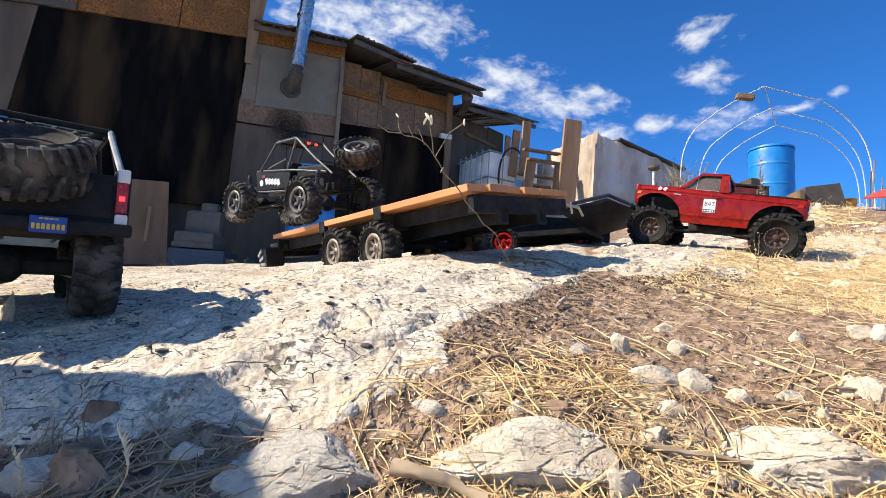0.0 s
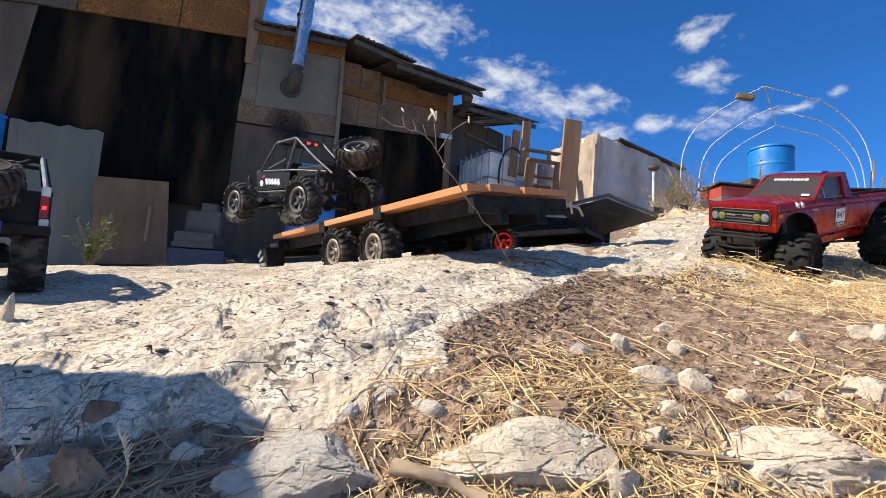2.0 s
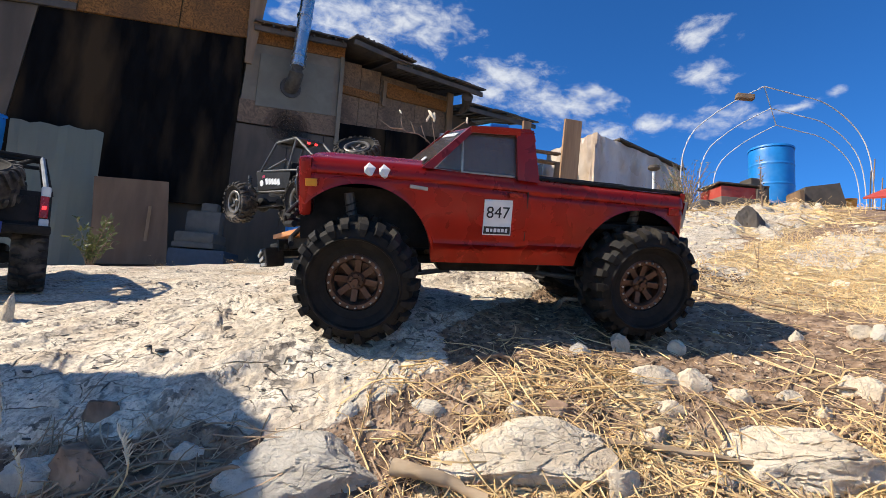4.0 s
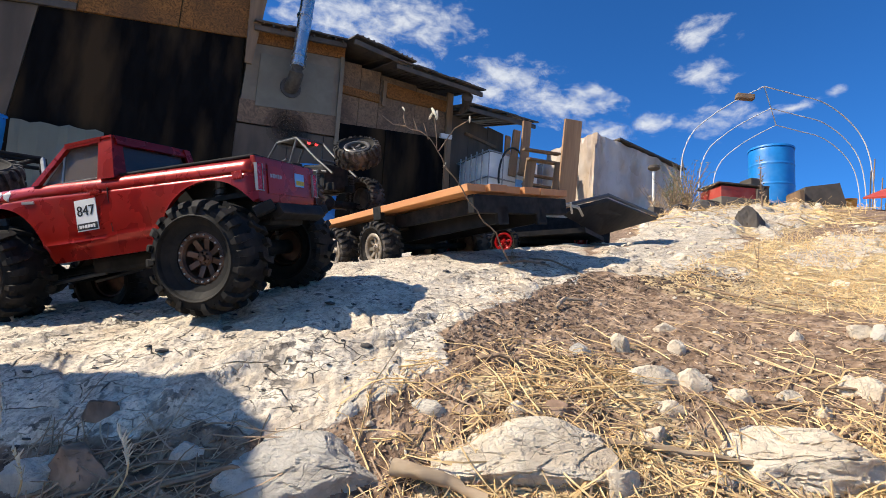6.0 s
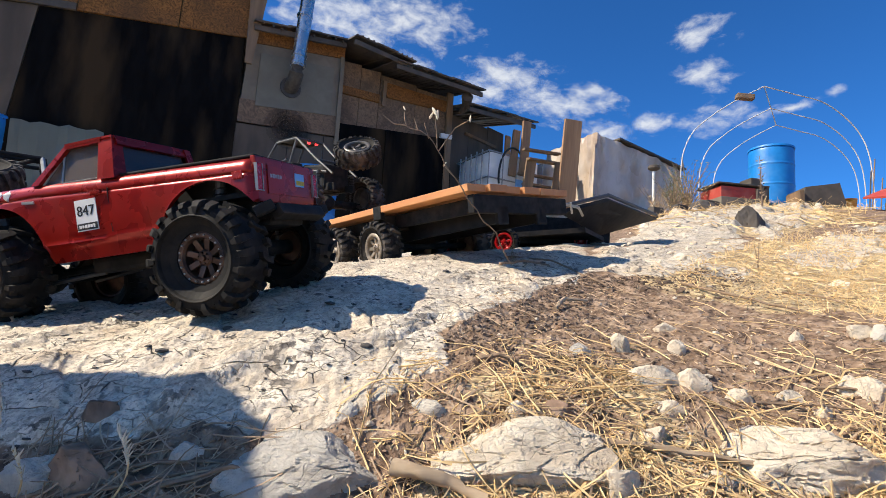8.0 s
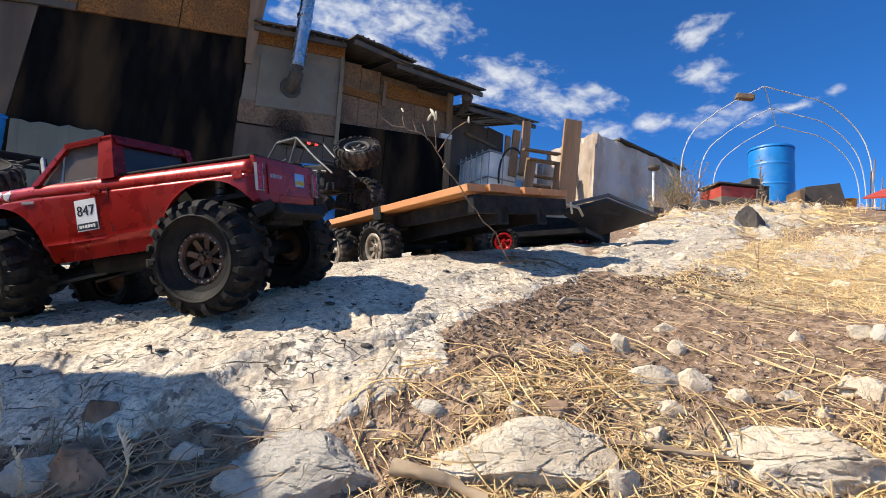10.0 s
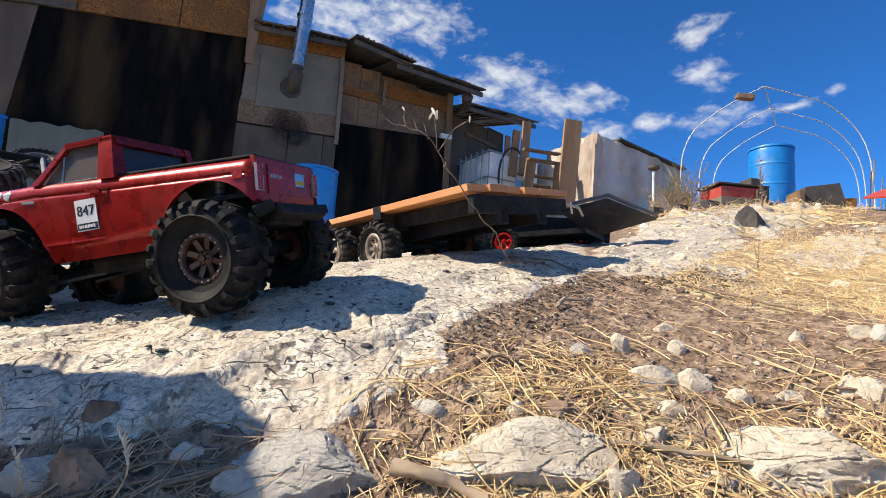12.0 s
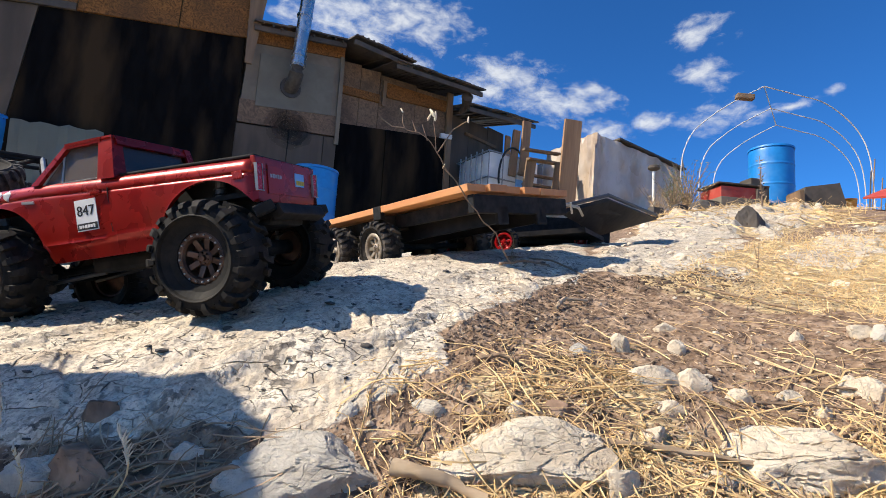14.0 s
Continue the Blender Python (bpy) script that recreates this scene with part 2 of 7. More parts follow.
    rock = mix(ramp(fine.outputs[0], (0.40, 0.55), (0.52, 0.0)), rock, (0.42, 0.35, 0.27))
    tone = nt.nodes.new("ShaderNodeSeparateColor")
    L(flakes2.outputs["Color"], tone.inputs[0])
    tone1 = nt.nodes.new("ShaderNodeSeparateColor")
    L(flakes.outputs["Color"], tone1.inputs[0])
    rock = mix(1.0, rock, ramp(tone.outputs[0], (0.0, 0.84), (1.0, 1.0)), "MULTIPLY")
    rock = mix(1.0, rock, ramp(tone1.outputs[0], (0.0, 0.90), (1.0, 1.0)), "MULTIPLY")
    rock = mix(ramp(tex("ShaderNodeTexNoise", 420, 4).outputs[0], (0.36, 0.5), (0.43, 0.0)), rock, (0.30, 0.25, 0.19))
    spots = both(ramp(tex("ShaderNodeTexNoise", 95, 4, distortion=0.5).outputs[0], (0.55, 0.0), (0.60, 1.0)), ramp(tex("ShaderNodeTexNoise", 11, 4).outputs[0], (0.46, 0.15), (0.58, 1.0)))
    rock = mix(both(spots, ramp(fine.outputs[0], (0.3, 0.6), (0.6, 0.95))), rock, (0.13, 0.11, 0.09))
    # dark cracks: dirt in them and their shade, both put into the colour
    rock = mix(cracks, rock, (0.13, 0.11, 0.088))
    dn = tex("ShaderNodeTexNoise", 48, 9)
    dirt = ramp(dn.outputs[0], (0.32, (0.135, 0.086, 0.056)), (0.5, (0.285, 0.190, 0.122)), (0.70, (0.44, 0.315, 0.215)))
    dirt = mix(ramp(fine.outputs[0], (0.60, 0.0), (0.68, 0.65)), dirt, (0.50, 0.41, 0.31))
    dirt = mix(ramp(tex("ShaderNodeTexNoise", 120, 5).outputs[0], (0.36, 0.8), (0.44, 0.0)), dirt, (0.075, 0.05, 0.036))
    fibre = tex("ShaderNodeTexNoise", 16, 4, stretch(0.35, (1.5, 22, 8)))
    fibre2 = tex("ShaderNodeTexNoise", 16, 4, stretch(-0.7, (1.5, 22, 8)))
    stalks = both(fibre.outputs[0], fibre2.outputs[0], "MAXIMUM")
    litter = ramp(stalks, (0.46, (0.34, 0.235, 0.13)), (0.55, (0.62, 0.46, 0.25)), (0.66, (0.90, 0.71, 0.42)))
    a1 = nt.nodes.new("ShaderNodeAttribute")
    a1.attribute_name = "rock"
    a2 = nt.nodes.new("ShaderNodeAttribute")
    a2.attribute_name = "litter"
    ragged = nt.nodes.new("ShaderNodeMath")
    ragged.operation = "MULTIPLY_ADD"
    ragged.inputs[1].default_value = 0.7
    L(mid.outputs[0], ragged.inputs[0])
    L(a1.outputs["Fac"], ragged.inputs[2])
    rmask = ramp(ragged.outputs[0], (0.80, 0.0), (0.90, 1.0))
    rag2 = nt.nodes.new("ShaderNodeMath")
    rag2.operation = "MULTIPLY_ADD"
    rag2.inputs[1].default_value = 0.9
    L(dn.outputs[0], rag2.inputs[0])
    L(a2.outputs["Fac"], rag2.inputs[2])
    lmask = ramp(rag2.outputs[0], (0.72, 0.0), (0.95, 1.0))
    L(mix(rmask, mix(lmask, dirt, litter), rock), b.inputs["Base Color"])
    chips = mix(0.5, flakes.outputs["Color"], flakes2.outputs["Color"])
    rock_h = mix(cracks, mix(0.45, mix(0.4, mid.outputs[0], fine.outputs[0]), chips), 0.0)
    earth_h = mix(0.5, dn.outputs[0], fine.outputs[0])
    bp = nt.nodes.new("ShaderNodeBump")
    bp.inputs["Strength"].default_value, bp.inputs["Distance"].default_value = 1.0, 0.009
    L(mix(rmask, mix(lmask, earth_h, stalks), rock_h), bp.inputs["Height"])
    L(bp.outputs[0], b.inputs["Normal"])
    return m


GROUND = ground_material()


def stone_material(name, light, dark, stain):
    """Broken limestone: speckle, fine cracks, dirt in the hollows' stains and rough relief."""
    m = mat(name, light, dark, 0.9, 0.0, 75, stain, 22, 0.5, 0.0, island=0.12, spec=0.2)
    nt, L = m.node_tree, m.node_tree.links.new
    b = nt.nodes["Principled BSDF"]
    co = nt.nodes.new("ShaderNodeTexCoord")
    no = nt.nodes.new("ShaderNodeTexNoise")
    no.inputs["Scale"].default_value, no.inputs["Detail"].default_value = 30, 5
    L(co.outputs["Object"], no.inputs["Vector"])
    wp = nt.nodes.new("ShaderNodeVectorMath")
    wp.operation = "MULTIPLY_ADD"
    wp.inputs[1].default_value = (0.035, 0.035, 0.035)
    L(no.outputs["Color"], wp.inputs[0])
    L(co.outputs["Object"], wp.inputs[2])
    vo = nt.nodes.new("ShaderNodeTexVoronoi")
    vo.feature = "DISTANCE_TO_EDGE"
    vo.inputs["Scale"].default_value = 24
    L(wp.outputs[0], vo.inputs["Vector"])
    rp = nt.nodes.new("ShaderNodeMapRange")
    rp.inputs["From Max"].default_value, rp.inputs["To Min"].default_value = 0.010, 0.84
    L(vo.outputs["Distance"], rp.inputs["Value"])
    mx = nt.nodes.new("ShaderNodeMix")
    mx.data_type, mx.blend_type = "RGBA", "MULTIPLY"
    mx.inputs["Factor"].default_value = 1.0
    src = b.inputs["Base Color"].links[0].from_socket
    L(src, mx.inputs["A"])
    L(rp.outputs[0], mx.inputs["B"])
    L(mx.outputs["Result"], b.inputs["Base Color"])
    fine = nt.nodes.new("ShaderNodeTexNoise")
    fine.inputs["Scale"].default_value, fine.inputs["Detail"].default_value, fine.inputs["Roughness"].default_value = 120, 9, 0.7
    L(co.outputs["Object"], fine.inputs["Vector"])
    ad = nt.nodes.new("ShaderNodeMath")
    ad.operation = "ADD"
    L(fine.outputs[0], ad.inputs[0])
    L(rp.outputs[0], ad.inputs[1])
    bp = nt.nodes.new("ShaderNodeBump")
    bp.inputs["Strength"].default_value, bp.inputs["Distance"].default_value = 1.0, 0.006
    L(ad.outputs[0], bp.inputs["Height"])
    L(bp.outputs[0], b.inputs["Normal"])
    return m


STONE = stone_material("pale_limestone", (0.88, 0.76, 0.58), (0.68, 0.56, 0.41), (0.46, 0.33, 0.21))
GREYSTONE = stone_material("grey_limestone", (0.74, 0.67, 0.56), (0.58, 0.52, 0.43), (0.36, 0.29, 0.22))


# ---- building helpers ----
def mesh_of(name, bm, material, smooth=False):
    me = bpy.data.meshes.new(name)
    bmesh.ops.recalc_face_normals(bm, faces=bm.faces[:])
    bm.to_mesh(me)
    bm.free()
    me.materials.append(material)
    if smooth:
        me.polygons.foreach_set("use_smooth", [True] * len(me.polygons))
        me.set_sharp_from_angle(angle=radians(38))
    return me


def part(name, bm, material, parent=None, label="", m=None, smooth=False):
    """Links a bmesh (or a shared mesh) as one object under a thing."""
    me = bm if isinstance(bm, bpy.types.Mesh) else mesh_of(name, bm, material, smooth)
    ob = new(name, me)
    ob.parent = parent
    if m is not None:
        ob.matrix_basis = m
    return tagged(ob, label)


def thing(name, m, label, category, group="", kind=""):
    ob = new(name)
    ob.empty_display_size = 0.05
    ob.matrix_basis = m
    return tagged(ob, label, category, group, kind)


def add_box(bm, c, s, r=(0, 0, 0), bevel=0.0, taper=1.0):
    """A box with rounded edges, turned and put at c."""
    tmp = bmesh.new()
    g = bmesh.ops.create_cube(tmp, size=1.0)
    for v in g["verts"]:
        k = taper if v.co.z > 0 else 1.0
        v.co = Vector((v.co.x * s[0] * k, v.co.y * s[1] * k, v.co.z * s[2]))
    if bevel:
        bmesh.ops.bevel(tmp, geom=tmp.edges[:], offset=bevel, segments=2, affect="EDGES", profile=0.6)
    join(bm, tmp, pose(*c, *r))
    return bm


def join(bm, tmp, m=Matrix.Identity(4)):
    """Adds tmp, moved by m, to bm."""
    mp = [bm.verts.new(m @ v.co) for v in tmp.verts]
    tmp.verts.index_update()
    for f in tmp.faces:
        try:
            bm.faces.new([mp[v.index] for v in f.verts])
        except ValueError:
            pass
    tmp.free()
    return bm


def tube(bm, pts, r, sides=8, r_end=None, caps=True):
    """A round bar along points."""
    pts = [Vector(p) for p in pts]
    rings = []
    n = len(pts)
    up = Vector((0, 0, 1))
    for i, p in enumerate(pts):
        d = (pts[min(i + 1, n - 1)] - pts[max(i - 1, 0)]).normalized()
        a = d.cross(up if abs(d.z) < 0.95 else Vector((1, 0, 0))).normalized()
        c = d.cross(a)
        rr = r + ((r_end if r_end is not None else r) - r) * i / max(n - 1, 1)
        rings.append([bm.verts.new(p + (a * math.cos(t) + c * math.sin(t)) * rr) for t in (2 * math.pi * k / sides for k in range(sides))])
    for u, w in zip(rings, rings[1:]):
        for k in range(sides):
            bm.faces.new((u[k], u[(k + 1) % sides], w[(k + 1) % sides], w[k]))
    if caps:
        bm.faces.new(rings[0][::-1])
        bm.faces.new(rings[-1])
    return bm


def lathe(bm, profile, seg=32, axis="Y", m=Matrix.Identity(4)):
    """Turns (radius, along) pairs round an axis."""
    rings = []
    for r, a in profile:
        ring = []
        for k in range(seg):
            t = 2 * math.pi * k / seg
            c, s = r * math.cos(t), r * math.sin(t)
            ring.append(bm.verts.new(m @ (Vector((c, a, s)) if axis == "Y" else Vector((c, s, a)))))
        rings.append(ring)
    for u, w in zip(rings, rings[1:]):
        for k in range(seg):
            bm.faces.new((u[k], u[(k + 1) % seg], w[(k + 1) % seg], w[k]))
    for ring, (r, a) in ((rings[0], profile[0]), (rings[-1], profile[-1])):
        if r > 1e-6 and len(profile) > 1:
            bm.faces.new(ring)
    return bm


def slab(bm, outline, y0, y1):
    """An outline in x and z, given thickness along y."""
    a = [bm.verts.new((x, y0, z)) for x, z in outline]
    b = [bm.verts.new((x, y1, z)) for x, z in outline]
    bm.faces.new(a)
    bm.faces.new(b[::-1])
    n = len(a)
    for i in range(n):
        bm.faces.new((a[i], b[i], b[(i + 1) % n], a[(i + 1) % n]))
    return bm


def sheet(bm, a, b, c, d, thick):
    """A board through four corners, given a thickness away from its face."""
    p = [Vector(v) for v in (a, b, c, d)]
    n = (p[1] - p[0]).cross(p[3] - p[0]).normalized() * thick
    f = [bm.verts.new(v) for v in p]
    g = [bm.verts.new(v + n) for v in p]
    bm.faces.new(f)
    bm.faces.new(g[::-1])
    for i in range(4):
        bm.faces.new((f[i], g[i], g[(i + 1) % 4], f[(i + 1) % 4]))
    return bm


def stand(o, f, u):
    """The pose of a vehicle from its rear axle's foot, its heading and its up."""
    x = Vector(f).normalized()
    z = (Vector(u) - x * Vector(u).dot(x)).normalized()
    y = z.cross(x)
    return Matrix(((x.x, y.x, z.x, o[0]), (x.y, y.y, z.y, o[1]), (x.z, y.z, z.z, o[2]), (0, 0, 0, 1)))


def arc(cx, cz, r, a0, a1, n=12):
    return [(cx + r * math.cos(radians(a0 + (a1 - a0) * i / n)), cz + r * math.sin(radians(a0 + (a1 - a0) * i / n))) for i in range(n + 1)]


def value_noise(x, y, seed=0):
    """Smooth lattice noise of two arrays, from -1 to 1."""
    xi, yi = np.floor(x).astype(np.int64), np.floor(y).astype(np.int64)
    fx, fy = x - xi, y - yi
    fx, fy = fx * fx * (3 - 2 * fx), fy * fy * (3 - 2 * fy)

    def h(a, b):
        v = np.sin(a * 127.1 + b * 311.7 + seed * 74.7) * 43758.5453
        return (v - np.floor(v)) * 2 - 1
    return (h(xi, yi) * (1 - fx) + h(xi + 1, yi) * fx) * (1 - fy) + (h(xi, yi + 1) * (1 - fx) + h(xi + 1, yi + 1) * fx) * fy


# ---- ground ----
# swells of the hillside by bearing (rows, 20 degrees apart) and by distance (columns, each half as far again)
SWELLS = np.array((
    (-0.002, -0.026, 0.061, 0.092, 0.050, 0.118, 0.088, -0.044, 0.279),
    (-0.023, 0.032, 0.048, -0.046, 0.107, -0.106, 0.030, -0.026, -0.059),
    (-0.032, 0.027, 0.022, 0.072, -0.107, 0.068, -0.123, -0.026, -0.118),
    (-0.035, 0.032, -0.010, 0.008, 0.011, -0.058, -0.010, -0.115, 0.172),
    (-0.058, 0.016, -0.034, 0.001, -0.006, -0.086, 0.136, -0.020, 0.452),
    (-0.040, -0.069, 0.035, -0.083, -0.087, -0.017, -0.280, 0.042, -0.092),
))


def land(x, y):
    """Height of the bare hillside."""
    x, y = np.asarray(x, float), np.asarray(y, float)
    r = np.hypot(x, y) + 1e-9
    k = 1 / (1 + r / 7)
    z = -0.1096 + 0.2631 * x * k + 0.3387 * y * k
    b, l = np.arctan2(x, y), np.log(r)
    for i in range(6):
        for j in range(9):
            z = z + SWELLS[i, j] * np.exp(-((b - radians(20 * i - 50)) / 0.36) ** 2 - ((l - math.log(0.33) - 0.42 * j) / 0.45) ** 2)
    return z


EARTH_RIM = [(0.26, 0.92), (0.10, 0.69), (0.01, 0.57), (0.01, 0.50), (-0.03, 0.47), (-0.13, 0.44), (-0.26, 0.425), (-0.45, 0.44), (-0.6, 0.2), (0.6, -0.2), (2.6, 0.4),
             (1.95, 1.87), (1.24, 1.62), (0.84, 1.28), (0.57, 1.03), (0.45, 0.93)]


def inside(x, y, poly):
    """Signed distance to an outline, above zero inside."""
    d = np.full(np.shape(x), 1e9)
    odd = np.zeros(np.shape(x), bool)
    for (x0, y0), (x1, y1) in zip(poly, poly[1:] + poly[:1]):
        ex, ey = x1 - x0, y1 - y0
        t = np.clip(((x - x0) * ex + (y - y0) * ey) / (ex * ex + ey * ey), 0, 1)
        d = np.minimum(d, np.hypot(x - x0 - t * ex, y - y0 - t * ey))
        odd ^= ((y0 > y) != (y1 > y)) & (x < ex * (y - y0) / (ey if abs(ey) > 1e-12 else 1e-12) + x0)
    return np.where(odd, d, -d)


# bare outcrops on the slope, and where straw lies thick
OUTCROPS = ([(0.27, 0.96), (0.93, 2.38), (1.65, 3.6), (2.1, 3.5), (1.1, 1.82), (0.56, 1.07), (0.42, 0.94)], [(1.02, 1.46), (1.55, 1.94), (2.51, 2.75), (1.36, 1.46), (0.89, 1.2)],
            [(1.93, 3.11), (2.7, 4.9), (3.7, 5.1), (2.9, 3.61), (2.01, 2.8), (1.36, 2.03)], [(0.43, 0.90), (0.55, 1.02), (0.67, 1.06), (0.54, 0.92)])
STRAW_MATS = ([(0.40, 0.90), (0.46, 0.76), (0.57, 0.69), (0.60, 0.61), (1.2, 0.6), (3.2, 2.2), (2.6, 2.9), (1.3, 2.0), (0.9, 1.5), (0.6, 1.12)], [(0.03, 0.49), (0.12, 0.53), (0.21, 0.52), (0.19, 0.465), (0.05, 0.445)],
              [(-0.04, 0.36), (0.45, 0.36), (0.45, 0.45), (0.33, 0.455), (0.27, 0.435), (-0.02, 0.43)], [(1.0, 2.3), (1.8, 4.5), (2.8, 5.6), (4.5, 5.0), (3.2, 3.4), (1.9, 2.5)])


def masks(x, y):
    """How much bare rock and how much straw litter lies at a place, from 0 to 1."""
    r = np.hypot(x, y) + 1e-6
    rag = 0.35 * r * (0.12 * value_noise(x * 9, y * 9, 3) + 0.06 * value_noise(x * 31, y * 31, 4))
    e = inside(x, y, EARTH_RIM) + rag
    rock = np.clip(0.5 - e / (0.05 * np.maximum(r, 0.4)), 0, 1)
    far = np.clip((r - 0.95) / 0.25, 0, 1) * np.clip((x - 0.26 * y) / (0.06 * r), 0, 1)
    o = np.maximum.reduce([inside(x, y, p) for p in OUTCROPS]) / r + 0.030 * value_noise(x * 6, y * 6, 31) + 0.02 * value_noise(x * 17, y * 17, 32)
    rock = np.clip(rock * (1 - far) + far * np.clip(0.5 + o / 0.03, 0, 1), 0, 1)
    s = np.maximum.reduce([inside(x, y, p) for p in STRAW_MATS]) / r + 0.05 * value_noise(x * 11 / r, y * 11 / r, 33) + 0.03 * value_noise(x * 31 / r, y * 31 / r, 34)
    return rock, np.clip(0.22 + s / 0.09, 0, 0.8)


def creases(u, v, seed, wide):
    """Narrow wandering grooves, 1 at their bottom."""
    return np.clip(1 - np.abs(value_noise(u, v, seed) + 0.4 * value_noise(u * 2.3, v * 2.3, seed + 1)) / wide, 0, 1)


def relief(x, y):
    """Height of the worn surface: ledges, grooves and pits in the rock, clods in the earth."""
    r = np.hypot(x, y)
    rock, litter = masks(x, y)
    a, b = x * 0.85 + y * 0.5, -x * 0.5 + y * 0.85
    f1, f2 = 1 / (1 + (r / 2.5) ** 2), 1 / (1 + (r / 1.1) ** 4)
    w = 0.02 * value_noise(x * 17, y * 17, 21)
    ledge = 0.005 * value_noise(a * 5 + w * 30, b * 13 + w * 40, 1) + f1 * 0.0025 * np.abs(value_noise(a * 19 + w * 50, b * 38 + w * 60, 2))
    steps = value_noise(a * 9 + w * 40, b * 24 + w * 60, 41) * 3.0
    ledge = ledge + f1 * 0.0028 * (np.floor(steps) + np.clip((steps - np.floor(steps)) * 5, 0, 1))
    ledge = ledge + f2 * (0.0012 * value_noise(a * 75 + w * 90, b * 110 + w * 80, 5) + 0.0012 * value_noise(a * 190, b * 210, 15))
    gate = np.clip(1.6 * value_noise(x * 8, y * 8, 45) + 0.5, 0, 1)
    ledge = ledge - gate * f1 * (0.0050 * creases(a * 7 + w * 25, b * 15 + w * 25, 51, 0.05) + 0.0026 * creases(a * 30 + w * 30, b * 22 + w * 30, 53, 0.10))
    pits = -f2 * 0.006 * np.clip(value_noise(a * 26 + w * 60, b * 30, 6) - 0.66, 0, 1) / 0.4
    far = 0.05 * value_noise(x * 1.3, y * 1.3, 17) * np.clip((r - 1.6) / 2.5, 0, 1) + 0.015 * value_noise(x * 4.7, y * 4.7, 18) * np.clip((r - 1.3) / 1.5, 0, 1)
    strata = value_noise(x * 3.1 + w * 20, y * 5.3 + w * 20, 61) * 3.0
    strata = np.floor(strata) + np.clip((strata - np.floor(strata)) * 4, 0, 1)
    out = np.clip((r - 2.2) / 0.9, 0, 1) * np.clip((x - 0.26 * y) / (0.06 * r), 0, 1) * rock * np.minimum(r, 5)
    far = far * 0.6 + out * (0.008 + 0.0035 * strata + 0.003 * value_noise(x * 13, y * 21, 62) - 0.008 * creases(a * 3 + w * 20, b * 7 + w * 20, 63, 0.08))
    clod = f1 * 0.004 * value_noise(x * 21 + w * 30, y * 21, 7) + f2 * (0.0028 * value_noise(x * 64, y * 64 + w * 60, 9) + 0.0022 * value_noise(x * 150, y * 150, 19)) - 0.003
    return land(x, y) + far + rock * (ledge + pits) + (1 - rock) * clod


def ground():
    fine = np.radians(np.linspace(-50, 50, 800))
    rest = np.radians(np.linspace(50, 310, 44)[1:-1])
    az = np.concatenate([fine, rest])
    rad = np.concatenate([np.geomspace(0.30, 3.2, 520), np.geomspace(3.2, 9, 110)[1:], np.geomspace(9, 1500, 40)[1:]])
    A, R = np.meshgrid(az, rad)
    X, Y = R * np.sin(A), R * np.cos(A)
    Z = relief(X, Y)
    Z = Z - np.clip(R - 14, 0, None) * 0.03 * np.clip(1 - R / 3000, 0, 1)
    n, m = len(az), len(rad)
    co = np.stack([X, Y, Z], -1).reshape(-1, 3)
    centre = np.array([[0, 0, float(land(0.001, 0.05))]])
    co = np.concatenate([co, centre])
    i, j = np.meshgrid(np.arange(m - 1), np.arange(n), indexing="ij")
    j2 = (j + 1) % n
    quads = np.stack([i * n + j, i * n + j2, (i + 1) * n + j2, (i + 1) * n + j], -1).reshape(-1, 4)
    faces = quads[:, ::-1].tolist() + [[m * n, (k + 1) % n, k] for k in range(n)]
    me = bpy.data.meshes.new("ground")
    me.from_pydata(co.tolist(), [], faces)
    rock, litter = masks(co[:, 0], co[:, 1])
    for key, val in (("rock", rock), ("litter", litter)):
        at = me.attributes.new(key, "FLOAT", "POINT")
        at.data.foreach_set("value", val.astype(np.float32))
    me.polygons.foreach_set("use_smooth", [True] * len(me.polygons))
    me.materials.append(GROUND)
    tagged(new("ground", me), "white cracked limestone ledge beside brown earth with straw litter", "ground", kind="structure")


ground()


# ---- shed ----
SHED = Matrix.Translation((-2.237, 6.691, 0)) @ pose(0, 0, 0, 0, 0, 35)   # x along its front, -y out of it


def board(shed, name, material, corners, out=0.0, thick=0.04, label=""):
    """A board of the front: corners as (along, up), clockwise from the top left."""
    bm = bmesh.new()
    sheet(bm, *[(u, -out, v) for u, v in corners], thick)
    return part(name, bm, material, shed, label)


